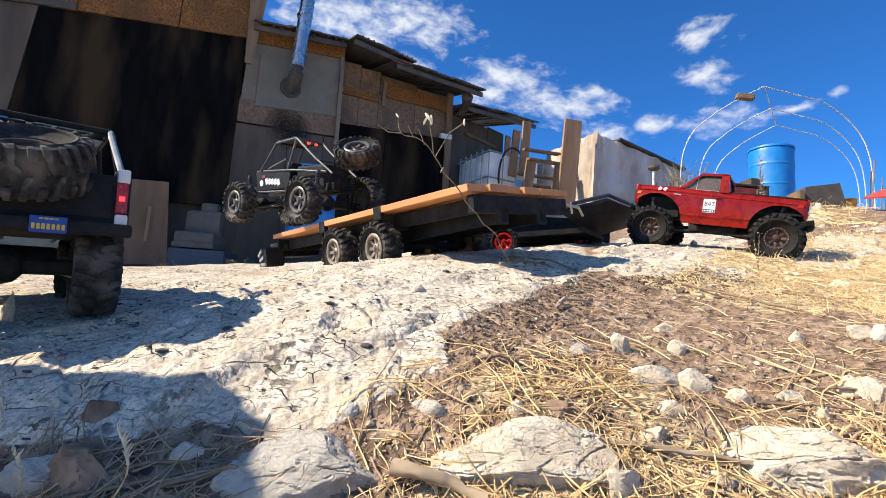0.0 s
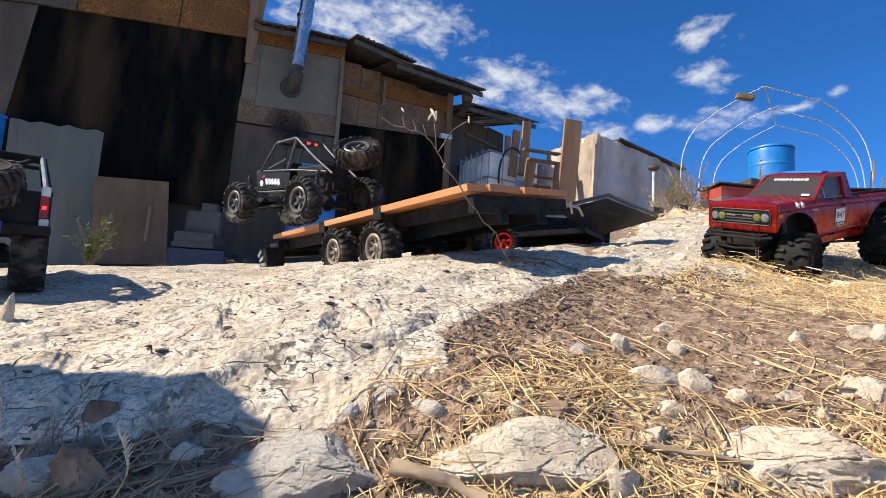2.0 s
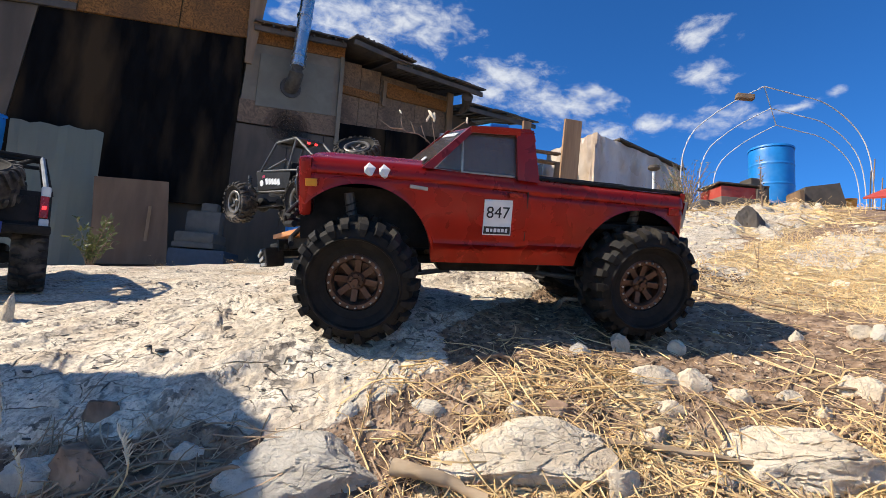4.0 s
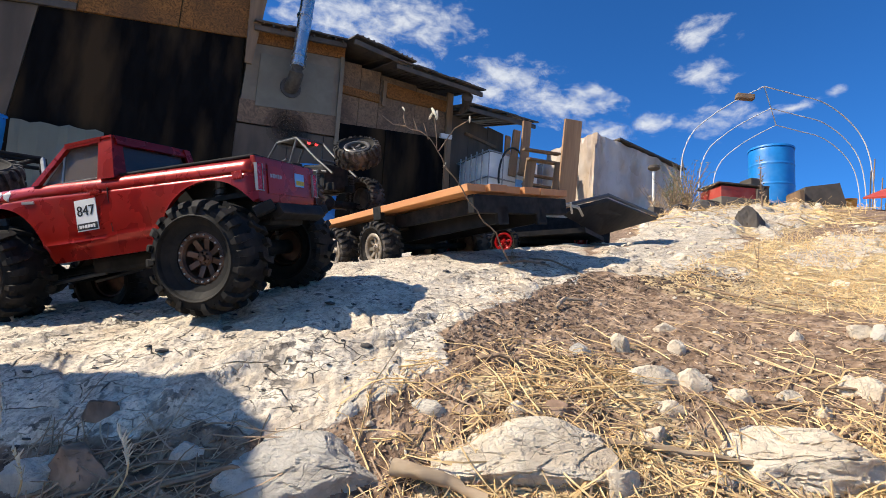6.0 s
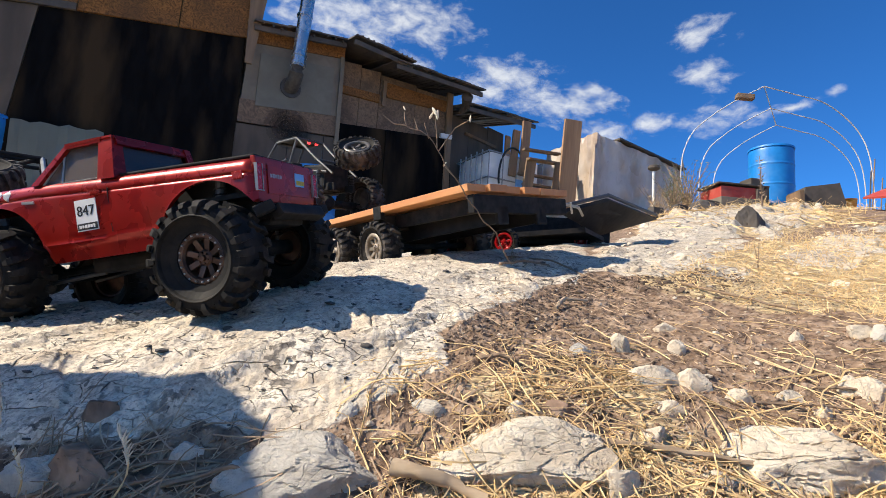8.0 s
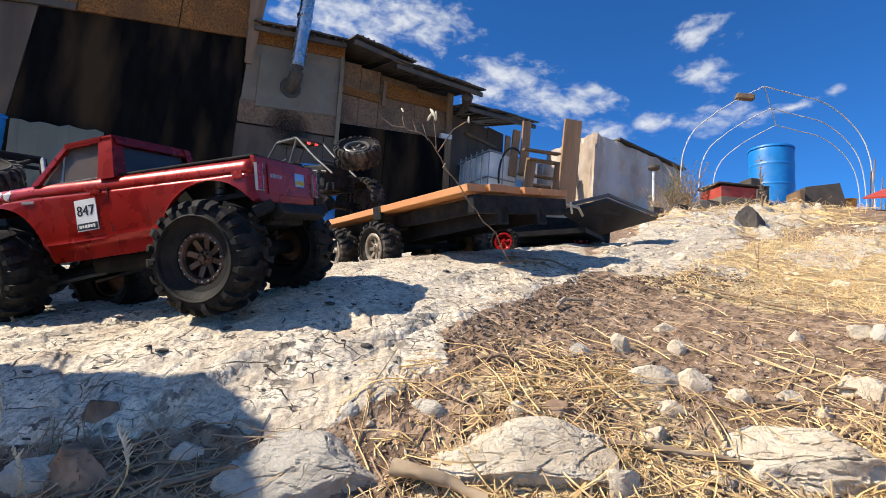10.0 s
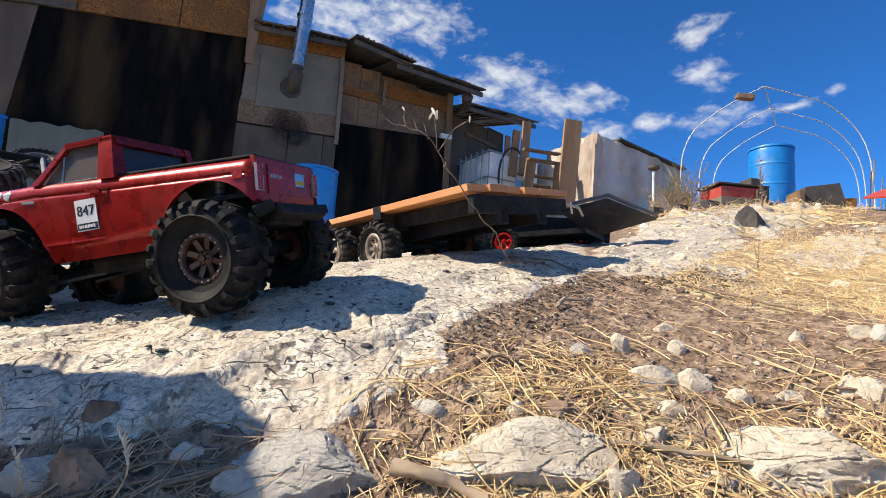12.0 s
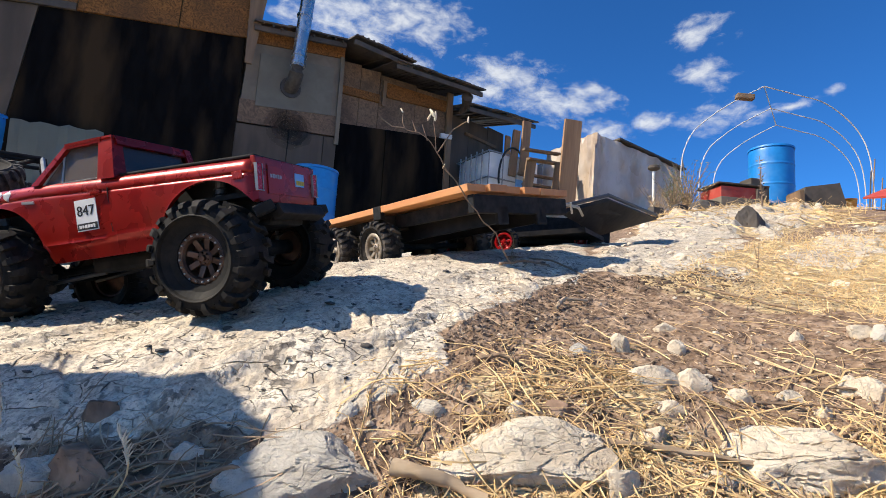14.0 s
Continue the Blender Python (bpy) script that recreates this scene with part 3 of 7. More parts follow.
def shed():
    s = thing("shed", SHED, "patchwork hillside shed of flake board, plywood and black panels", "shed")
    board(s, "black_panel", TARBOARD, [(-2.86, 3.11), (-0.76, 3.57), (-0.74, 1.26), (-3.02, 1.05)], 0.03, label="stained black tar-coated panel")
    board(s, "grey_panel", PLY, [(-3.5, 2.94), (-2.87, 3.10), (-3.03, 1.06), (-3.6, 0.9)], 0.05, label="grey weathered board")
    board(s, "inner_wall", PLY, [(-3.6, 4.3), (-0.58, 4.7), (-0.62, 0.2), (-3.6, 0.2)], -0.16)
    board(s, "inner_wall", PLY, [(-0.75, 3.9), (2.8, 3.85), (2.8, 0.4), (-0.75, 0.4)], -0.22)
    # upper storey in flake board, in sheets
    for u0, u1 in ((-3.6, -2.55), (-2.54, -1.55), (-1.54, -0.60)):
        z0, z1 = 3.0 + (u0 + 3.44) * 0.21, 3.0 + (u1 + 3.44) * 0.21
        board(s, "flake_board", OSB, [(u0, z0 + 0.9), (u1, z1 + 1.1), (u1, z1), (u0, z0)], 0.06)
    board(s, "batten", DARKBOX, [(-3.6, 3.03), (-2.55, 3.25), (-2.55, 3.17), (-3.6, 2.95)], 0.09)
    board(s, "corner_post", OLDWOOD, [(-0.77, 4.3), (-0.55, 4.3), (-0.66, 3.2), (-0.75, 3.2)], 0.12)
    # stove bay
    for u0, u1 in ((-0.64, 0.0), (0.01, 0.66)):
        board(s, "flake_board", OSB, [(u0, 3.84 + (u0 + 0.63) * 0.18), (u1, 3.84 + (u1 + 0.63) * 0.18), (u1, 3.55 + (u1 + 0.66) * 0.19), (u0, 3.55 + (u0 + 0.66) * 0.19)], 0.02)
    board(s, "wall_panel", PALEPLY, [(-0.69, 3.55), (0.63, 3.79), (0.65, 2.88), (-0.72, 2.74)], 0.0)
    board(s, "stove_plate", STOVEPLATE, [(-0.54, 3.44), (0.51, 3.59), (0.53, 2.86), (-0.54, 2.69)], 0.03, label="pale grey sheet round the stove pipe")
    for u0, u1 in ((-0.74, -0.12), (-0.11, 0.65)):
        board(s, "flake_board", OSBGREY, [(u0, 2.74 + (u0 + 0.72) * 0.1), (u1, 2.74 + (u1 + 0.72) * 0.1), (u1, 2.42 + (u1 + 0.72) * 0.11), (u0, 2.42 + (u0 + 0.72) * 0.11)], 0.02)
    for u0, u1 in ((-0.74, -0.05), (-0.04, 0.46), (0.47, 0.66)):
        board(s, "plywood_sheet", PLY, [(u0, 2.40 + (u0 + 0.72) * 0.11), (u1, 2.40 + (u1 + 0.72) * 0.11), (u1, 0.3), (u0, 0.3)], 0.0)
    board(s, "corner_strip", PALEPLY, [(0.60, 3.80), (0.66, 3.80), (0.68, 2.45), (0.62, 2.45)], 0.04)
    bm = bmesh.new()
    rng = random.Random(3)
    for ring, (r, z) in enumerate(((0.26, 0.0), (0.21, 0.0), (0.16, 0.0), (0.11, 0.0))):
        pts = [bm.verts.new((-0.05 + (r + rng.uniform(-0.02, 0.02)) * math.cos(t) * 1.3, -0.026 - 0.004 * ring, 2.50 + (r + rng.uniform(-0.02, 0.02)) * math.sin(t) * 1.1)) for t in np.linspace(0, 6.0, 22)]
        bm.faces.new(pts)
    part("soot_stain", bm, SOOTFILM, s, "black soot stain below the stove pipe")
    # lean-to bays
    for u0, u1 in ((0.68, 1.00), (1.01, 1.34), (1.35, 2.02), (2.03, 2.72)):
        k0, k1 = 2.82 + (u0 - 0.67) * 0.139, 2.82 + (u1 - 0.67) * 0.139
        board(s, "plywood_sheet", OSBGREY, [(u0, 3.82), (u1, 3.86), (u1, k1), (u0, k0)], -0.10)
    board(s, "plywood_strip", OSB, [(0.68, 3.42), (1.33, 3.47), (1.34, 3.34), (0.69, 3.30)], -0.06)
    board(s, "flake_board", OSB, [(1.44, 3.71), (2.64, 3.76), (2.63, 3.58), (1.46, 3.47)], -0.06)
    board(s, "batten", OLDWOOD, [(1.38, 3.72), (1.44, 3.72), (1.44, 3.30), (1.38, 3.30)], -0.04)
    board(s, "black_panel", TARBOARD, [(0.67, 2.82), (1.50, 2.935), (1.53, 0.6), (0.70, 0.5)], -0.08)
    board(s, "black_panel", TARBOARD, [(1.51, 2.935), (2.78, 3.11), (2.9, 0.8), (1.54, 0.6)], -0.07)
    board(s, "post", OLDWOOD, [(2.63, 3.92), (2.75, 3.92), (2.80, 1.0), (2.70, 1.0)], -0.03)
    board(s, "light_strip", WHITE, [(2.52, 3.14), (2.76, 3.17), (2.76, 3.09), (2.52, 3.06)], 0.0, 0.04, "small white lamp housing")
    for u0, u1 in ((2.80, 3.30), (3.31, 3.75), (3.76, 4.16)):
        board(s, "plywood_sheet", PLY, [(u0, 3.66), (u1, 3.62), (u1, 1.0), (u0, 1.0)], -0.25)
    board(s, "rail", OLDWOOD, [(3.2, 3.40), (3.95, 3.32), (3.95, 3.27), (3.2, 3.35)], -0.2)
    board(s, "post", PINE, [(4.10, 3.55), (4.22, 3.55), (4.22, 1.2), (4.10, 1.2)], -0.1)
    board(s, "sill_beam", PINE, [(-1.45, 1.27), (-0.72, 1.34), (-0.72, 1.27), (-1.45, 1.20)], 0.02, 0.08, "orange timber under the black panel")
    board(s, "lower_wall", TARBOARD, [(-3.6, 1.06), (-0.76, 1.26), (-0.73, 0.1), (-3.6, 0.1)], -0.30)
    # roof sheets in overlapping runs
    runs = [(-0.70, 0.62, 3.86, 4.10, 0.22, 3), (0.60, 1.58, 4.02, 3.98, 0.55, 3), (1.30, 2.98, 3.90, 3.98, 0.55, 5), (2.76, 4.32, 3.68, 3.80, 0.5, 3)]
    for u0, u1, z0, z1, over, n in runs:
        for k in range(n):
            a, b = u0 + (u1 - u0) * k / n, u0 + (u1 - u0) * (k + 1) / n + 0.03
            za, zb = z0 + (z1 - z0) * k / n, z0 + (z1 - z0) * (k + 1) / n
            lift = 0.012 * (k % 2)
            bm = bmesh.new()
            sheet(bm, (a, 2.2, za + 0.5 + lift), (b, 2.2, zb + 0.5 + lift), (b, -over, zb - 0.10 + lift), (a, -over, za - 0.10 + lift), -0.022)
            for q in range(1, 4):
                uu = a + (b - a) * q / 4
                tube(bm, [(uu, 2.2, za + 0.52), (uu, -over - 0.01, za - 0.085)], 0.016, 6)
            part("roof_sheet", bm, ROOFTIN, s)
        bm = bmesh.new()
        add_box(bm, ((u0 + u1) / 2, -over + 0.06, (z0 + z1) / 2 - 0.17), (u1 - u0, 0.04, 0.07), (0, -math.degrees(math.atan2(z1 - z0, u1 - u0)), 0), 0.004)
        part("fascia", bm, ROOFTIN, s)
    bm = bmesh.new()
    tube(bm, [(2.72, -0.42, 3.72), (2.80, -0.30, 3.66), (2.86, -0.1, 3.60)], 0.10, 10, 0.06)
    part("rolled_tarp", bm, ROOFTIN, s, "rolled dark sheet under the eave")
    # side and back walls, roof deck over the tall block
    bm = bmesh.new()
    add_box(bm, (-3.58, 1.3, 2.2), (0.08, 2.4, 4.2))
    add_box(bm, (0.3, 2.45, 2.2), (7.9, 0.08, 4.4))
    add_box(bm, (4.2, 1.4, 2.2), (0.08, 2.0, 2.8))
    part("rear_wall", bm, PLY, s)
    bm = bmesh.new()
    sheet(bm, (-3.7, 2.5, 4.9), (-0.5, 2.5, 5.1), (-0.5, -0.25, 4.75), (-3.7, -0.25, 4.2), -0.05)
    part("roof_deck", bm, OSB, s)


def stove_pipe():
    s = thing("stove_pipe", SHED, "galvanised stove pipe with an elbow out of the shed wall", "pipe")
    bm = bmesh.new()
    tube(bm, [(-0.10, -0.26, 3.30), (-0.08, -0.265, 3.8), (-0.02, -0.28, 5.4)], 0.095, 20)
    part("flue", bm, CHROME, s, smooth=True)
    for z in (3.34, 3.46, 4.05):
        bm = bmesh.new()
        lathe(bm, [(0.098, -0.02), (0.106, -0.015), (0.106, 0.015), (0.098, 0.02)], 20, "Z", pose(-0.10 + (z - 3.3) * 0.03, -0.262, z))
        part("collar", bm, CHROME, s, smooth=True)
    bm = bmesh.new()
    tube(bm, [(-0.10, 0.04, 3.07), (-0.10, -0.10, 3.08), (-0.10, -0.19, 3.13), (-0.10, -0.25, 3.22), (-0.10, -0.26, 3.32)], 0.098, 20)
    part("elbow", bm, SOOT, s, "sooty elbow joint", smooth=True)
    bm = bmesh.new()
    lathe(bm, [(0.10, 0.0), (0.145, 0.0), (0.145, 0.02), (0.10, 0.02)], 24, "Y", pose(-0.10, -0.055, 3.075))
    part("flange", bm, SOOT, s)


shed()
stove_pipe()


def drum(m, label):
    d = thing("plastic_drum", m, label, "drum", "blue drums")
    bm = bmesh.new()
    lathe(bm, [(0.262, 0.0), (0.280, 0.012), (0.289, 0.04), (0.290, 0.07), (0.291, 0.27), (0.291, 0.288), (0.2950, 0.294), (0.2950, 0.306), (0.291, 0.312), (0.291, 0.33), (0.291, 0.57), (0.291, 0.588), (0.2950, 0.594),
               (0.2950, 0.606), (0.291, 0.612), (0.291, 0.63), (0.290, 0.80), (0.287, 0.83), (0.280, 0.85)], 48, "Z")
    part("body", bm, BLUEDRUM, d, smooth=True)
    bm = bmesh.new()
    lathe(bm, [(0.275, 0.845), (0.296, 0.845), (0.298, 0.865), (0.29, 0.878), (0.27, 0.878), (0.265, 0.862), (0.0, 0.862)], 48, "Z")
    part("lid_rim", bm, BLUEDRUM, d, smooth=True)
    for a in (0.4, 3.5):
        bm = bmesh.new()
        lathe(bm, [(0.035, 0.862), (0.035, 0.876), (0.0, 0.876)], 14, "Z", pose(0.18 * math.cos(a), 0.18 * math.sin(a), 0))
        part("bung", bm, BLUEDRUM, d)
    return d


def on_land(x, y):
    return float(land(x, y))


drum(pose(4.755, 7.03, 1.95, 0, 0, 20), "blue plastic drum standing on the hilltop")
drum(pose(-1.70, 6.15, 0.92, 0, 0, 70), "blue plastic drum standing before the shed")
drum(pose(-4.93, 4.98, 0.95, 0, 0, 10), "blue plastic drum with a wooden band at the shed's end")


def leaning_boards():
    t = thing("tin_sheet", SHED, "pale green sheet of metal leaning on the shed", "sheet metal")
    bm = bmesh.new()
    n = 10
    rows = []
    for k in range(n + 1):
        f = k / n
        wob = 0.012 * math.sin(f * 17) + 0.01 * math.sin(f * 7)
        top = (-2.92 + 0.80 * f, -0.12 + wob, 1.79 + 0.07 * f + 0.015 * math.sin(f * 23))
        low = (-2.83 + 0.73 * f, -0.34 + wob, 0.28 + 0.06 * f)
        rows.append((bm.verts.new(top), bm.verts.new(low)))
    for a, b in zip(rows, rows[1:]):
        bm.faces.new((a[0], b[0], b[1], a[1]))
    bmesh.ops.solidify(bm, geom=bm.faces[:], thickness=0.012)
    part("panel", bm, TIN, t)
    t = thing("plywood_offcut", SHED, "brown plywood offcut leaning on the shed's foot", "board")
    bm = bmesh.new()
    sheet(bm, (-2.14, -0.36, 1.30), (-1.44, -0.36, 1.38), (-1.37, -0.50, 0.42), (-2.07, -0.50, 0.36), 0.02)
    part("panel", bm, mat("brown_plywood", (0.23, 0.15, 0.095), (0.16, 0.10, 0.062), 0.8, 0.0, 6, (0.10, 0.07, 0.05), 2.5, 0.6, 0.12, stretch=(1, 1, 0.2), spec=0.2), t)
    bm = bmesh.new()
    add_box(bm, (-1.60, -0.46, 0.75), (0.03, 0.03, 0.6), (8, 0, 0), 0.003)
    part("batten", bm, OLDWOOD, t)
    t = thing("old_seat", SHED @ pose(-1.05, -0.45, 0.40, 0, 0, -35), "grey worn vehicle seat on a dark blue crate", "seat")
    for nm, c, s, bv in (("backrest", (0, 0.06, 0.55), (0.42, 0.14, 0.30), 0.05), ("headrest", (0.04, 0.08, 0.74), (0.2, 0.1, 0.12), 0.03), ("cushion", (0, 0, 0.36), (0.46, 0.35, 0.13), 0.04), ("base", (0, 0, 0.27), (0.48, 0.36, 0.07), 0.02)):
        bm = bmesh.new()
        add_box(bm, c, s, (0, 0, 0), bv)
        part(nm, bm, GREYBOX, t, smooth=True)
    t = thing("storage_crate", SHED @ pose(-1.0, -0.50, 0.40, 0, 0, -35), "dark blue grey storage crate below a seat", "crate")
    bm = bmesh.new()
    add_box(bm, (0, 0, 0.11), (0.66, 0.42, 0.22), (0, 0, 0), 0.015, 0.96)
    part("body", bm, mat("slate_crate", (0.055, 0.065, 0.085), (0.04, 0.05, 0.065), 0.6), t)


leaning_boards()


# ---- yard on the hilltop ----
def tote():
    o = pose(1.12, 8.05, 1.75, 0, 0, 29)
    t = thing("liquid_tote", o, "white plastic liquid tote in a galvanised cage", "tank")
    bm = bmesh.new()
    add_box(bm, (0, 0.5, 0.55), (1.04, 0.96, 0.98), (0, 0, 0), 0.07)
    part("tank", bm, TOTE, t, smooth=True)
    for z in (0.12, 0.58, 1.02):
        bm = bmesh.new()
        tube(bm, [(-0.56, -0.02, z), (0.56, -0.02, z), (0.56, 1.02, z), (-0.56, 1.02, z), (-0.56, -0.02, z)], 0.012, 6)
        part("cage_ring", bm, STEEL, t)
    for k in range(5):
        x = -0.56 + 1.12 * k / 4
        bm = bmesh.new()
        tube(bm, [(x, -0.035, 0.05), (x, -0.035, 1.03)], 0.010, 6)
        part("cage_bar", bm, STEEL, t)
    for k in range(1, 6):
        bm = bmesh.new()
        tube(bm, [(-0.575, -0.02 + k * 0.173, 0.05), (-0.575, -0.02 + k * 0.173, 1.07)], 0.012, 6)
        part("cage_bar", bm, STEEL, t)
    bm = bmesh.new()
    add_box(bm, (0.12, -0.05, 0.55), (0.28, 0.006, 0.16))
    part("label_plate", bm, SKYBLUE, t, "blue label plate")
    for k in range(3):
        bm = bmesh.new()
        add_box(bm, (-0.45 + 0.45 * k, 0.5, -0.02), (0.14, 1.1, 0.12), (0, 0, 0), 0.01)
        part("skid", bm, OLDWOOD, t)
    h = thing("garden_hose", o, "black hose hung over the tote's front", "hose")
    bm = bmesh.new()
    tube(bm, [(-0.10 + 0.28 * math.cos(a), -0.07, 0.62 + 0.52 * math.sin(a)) for a in np.linspace(-0.3, 3.4, 24)], 0.018, 8)
    part("loop", bm, INK, h)


tote()


def yard_planks():
    for name, c, s, r, material, label in (
            ("timber_post", (1.80, 7.15, 2.42), (0.27, 0.06, 1.40), (0, 3, 8), BROWNWOOD, "broad weathered plank standing upright"),
            ("timber_post", (1.25, 7.95, 2.9), (0.15, 0.05, 0.95), (0, 2, 20), BROWNWOOD, "brown plank standing upright behind the tote"),
            ("timber_post", (1.08, 7.98, 2.82), (0.13, 0.05, 0.8), (0, 4, 20), BROWNWOOD, "brown plank standing upright behind the tote")):
        t = thing(name, pose(*c, *r), label, "plank", "upright planks")
        bm = bmesh.new()
        add_box(bm, (0, 0, 0), s, (0, 0, 0), 0.006)
        part("plank", bm, material, t)
    t = thing("wooden_pallet", pose(1.50, 7.55, 1.85, 0, 0, 15), "broken wooden pallets in a stack beside the tote", "pallet")
    for k in range(5):
        bm = bmesh.new()
        add_box(bm, (0.05 * (k % 2), 0.1 * (k % 3), 0.15 + 0.19 * k), (0.72, 0.09, 0.035), (4 * (k % 3 - 1), 3 - 2 * k, 3 * k), 0.004)
        part("slat", bm, OLDWOOD, t)
    for x in (-0.25, 0.25):
        bm = bmesh.new()
        add_box(bm, (x, 0.0, 0.42), (0.16, 0.05, 0.62), (0, 6, 0), 0.004)
        part("block", bm, OLDWOOD, t)


yard_planks()


def tarp_stack():
    """A stack under a plastic sheet: a creased hood over a block."""
    t = thing("covered_stack", pose(2.9, 8.5, 1.75, 0, 0, 26), "tall stack wrapped in milky plastic sheet", "covered stack")
    bm = bmesh.new()
    nu, nv = 150, 34
    grid = []
    hw, hd = 0.98, 0.62
    per = 4 * (hw + hd)
    for j in range(nv + 1):
        row = []
        v = j / nv
        for i in range(nu):
            s = per * i / nu
            if s < 2 * hw:
                x, y = -hw + s, -hd
            elif s < 2 * hw + 2 * hd:
                x, y = hw, -hd + s - 2 * hw
            elif s < 4 * hw + 2 * hd:
                x, y = hw - (s - 2 * hw - 2 * hd), hd
            else:
                x, y = -hw, hd - (s - 4 * hw - 2 * hd)
            top = 1.34 - 0.26 * (x + hw) / (2 * hw)
            fold = 1.5 * (0.045 * noise.noise((s * 1.1, v * 1.3, 1)) + 0.05 * abs(noise.noise((s * 2.6 + v * 2.2, v * 2.0 - s * 0.7, 5))) + 0.018 * noise.noise((s * 9 - v * 6, v * 5, 7)) + 0.09 * max(0.0, 1 - min(abs(s - 0.05), abs(s - per)) / 0.25) * noise.noise((s * 11, v * 2, 3)))
            k = 1 + 0.05 * (1 - v)
            n = Vector((x / hw, y / hd, 0)).normalized()
            row.append(bm.verts.new((x * k + n.x * fold, y * k + n.y * fold, -0.3 + (top + 0.3) * v + (0.03 * noise.noise((s * 4, 9, 2)) if j == nv else 0))))
        grid.append(row)
    for a, b in zip(grid, grid[1:]):
        for i in range(nu):
            bm.faces.new((a[i], a[(i + 1) % nu], b[(i + 1) % nu], b[i]))
    ring = grid[-1]
    for k in (0.6, 0.2):
        inner = [bm.verts.new((v.co.x * k, v.co.y * k, v.co.z + 0.02 + 0.04 * noise.noise(v.co * 3))) for v in grid[-1]]
        for i in range(nu):
            bm.faces.new((ring[i], ring[(i + 1) % nu], inner[(i + 1) % nu], inner[i]))
        ring = inner
    bm.faces.new(ring)
    part("plastic_sheet", bm, TARP, t, smooth=True)
    bm = bmesh.new()
    sheet(bm, (-0.55, -0.72, 1.30), (1.02, -0.72, 1.09), (1.02, 0.6, 1.13), (-0.55, 0.6, 1.34), 0.03)
    part("top_board", bm, DARKBOX, t, "dark board laid on the sheet")
    t = thing("covered_stack", pose(2.02, 8.75, 1.95, 0, 0, 20), "low bundle wrapped in white plastic", "covered stack")
    bm = bmesh.new()
    bmesh.ops.create_icosphere(bm, subdivisions=4, radius=0.5)
    for v in bm.verts:
        p = v.co.copy()
        v.co = Vector((max(-0.42, min(0.42, p.x)), max(-0.4, min(0.4, p.y)), max(-0.5, min(0.42, p.z)) * 1.2 + 0.5)) + p * 0.10 * noise.noise(p * 8)
    part("plastic_sheet", bm, TARP, t, smooth=True)


tarp_stack()


def curve_through(pts, n=5):
    """A smooth line through points."""
    out = []
    p = [pts[0]] + list(pts) + [pts[-1]]
    for k in range(1, len(p) - 2):
        for s in range(n):
            f = s / n
            out.append(0.5 * ((2 * p[k]) + (p[k + 1] - p[k - 1]) * f + (2 * p[k - 1] - 5 * p[k] + 4 * p[k + 1] - p[k + 2]) * f * f + (3 * p[k] - p[k - 1] - 3 * p[k + 1] + p[k + 2]) * f ** 3))
    out.append(pts[-1])
    return out


def hoop_frame():
    t = thing("greenhouse_frame", pose(0, 0, 0), "bare galvanised tube frame of a small greenhouse", "greenhouse frame")
    a0, d = Vector((4.15, 6.25, 1.72)), Vector((0.755, 0.985, 0.165))
    tops = []
    for k in range(3):
        c = a0 + d * k
        pts = []
        for leg in ([(-1.10, -0.1), (-1.10, 0.56), (-0.97, 0.95), (-0.68, 1.24), (-0.36, 1.47), (0, 1.685)], [(1.44, -0.1), (1.40, 0.74), (1.22, 1.18), (0.83, 1.50), (0.42, 1.60), (0, 1.685)]):
            pts.append(curve_through([c + Vector((x, 0, z)) for x, z in leg]))
        for p in pts:
            bm = bmesh.new()
            tube(bm, p, 0.0078, 8)
            part("hoop_half", bm, HOOP, t, smooth=True)
        tops.append(pts[0][-1])
    bm = bmesh.new()
    tube(bm, tops, 0.0078, 8)
    part("ridge_tube", bm, HOOP, t)
    for s in (-1.10, 1.40):
        bm = bmesh.new()
        tube(bm, [a0 + Vector((s, 0, 0.62)), a0 + d * 0.5 + Vector((s, 0, -0.1))], 0.009, 6)
        part("brace", bm, STEEL, t)
    bm = bmesh.new()
    add_box(bm, a0 + Vector((-0.28, -0.03, 1.50)), (0.22, 0.09, 0.07), (0, 6, -10), 0.01)
    part("clamp_block", bm, OLDWOOD, t, "weathered block tied to the hoop")


hoop_frame()


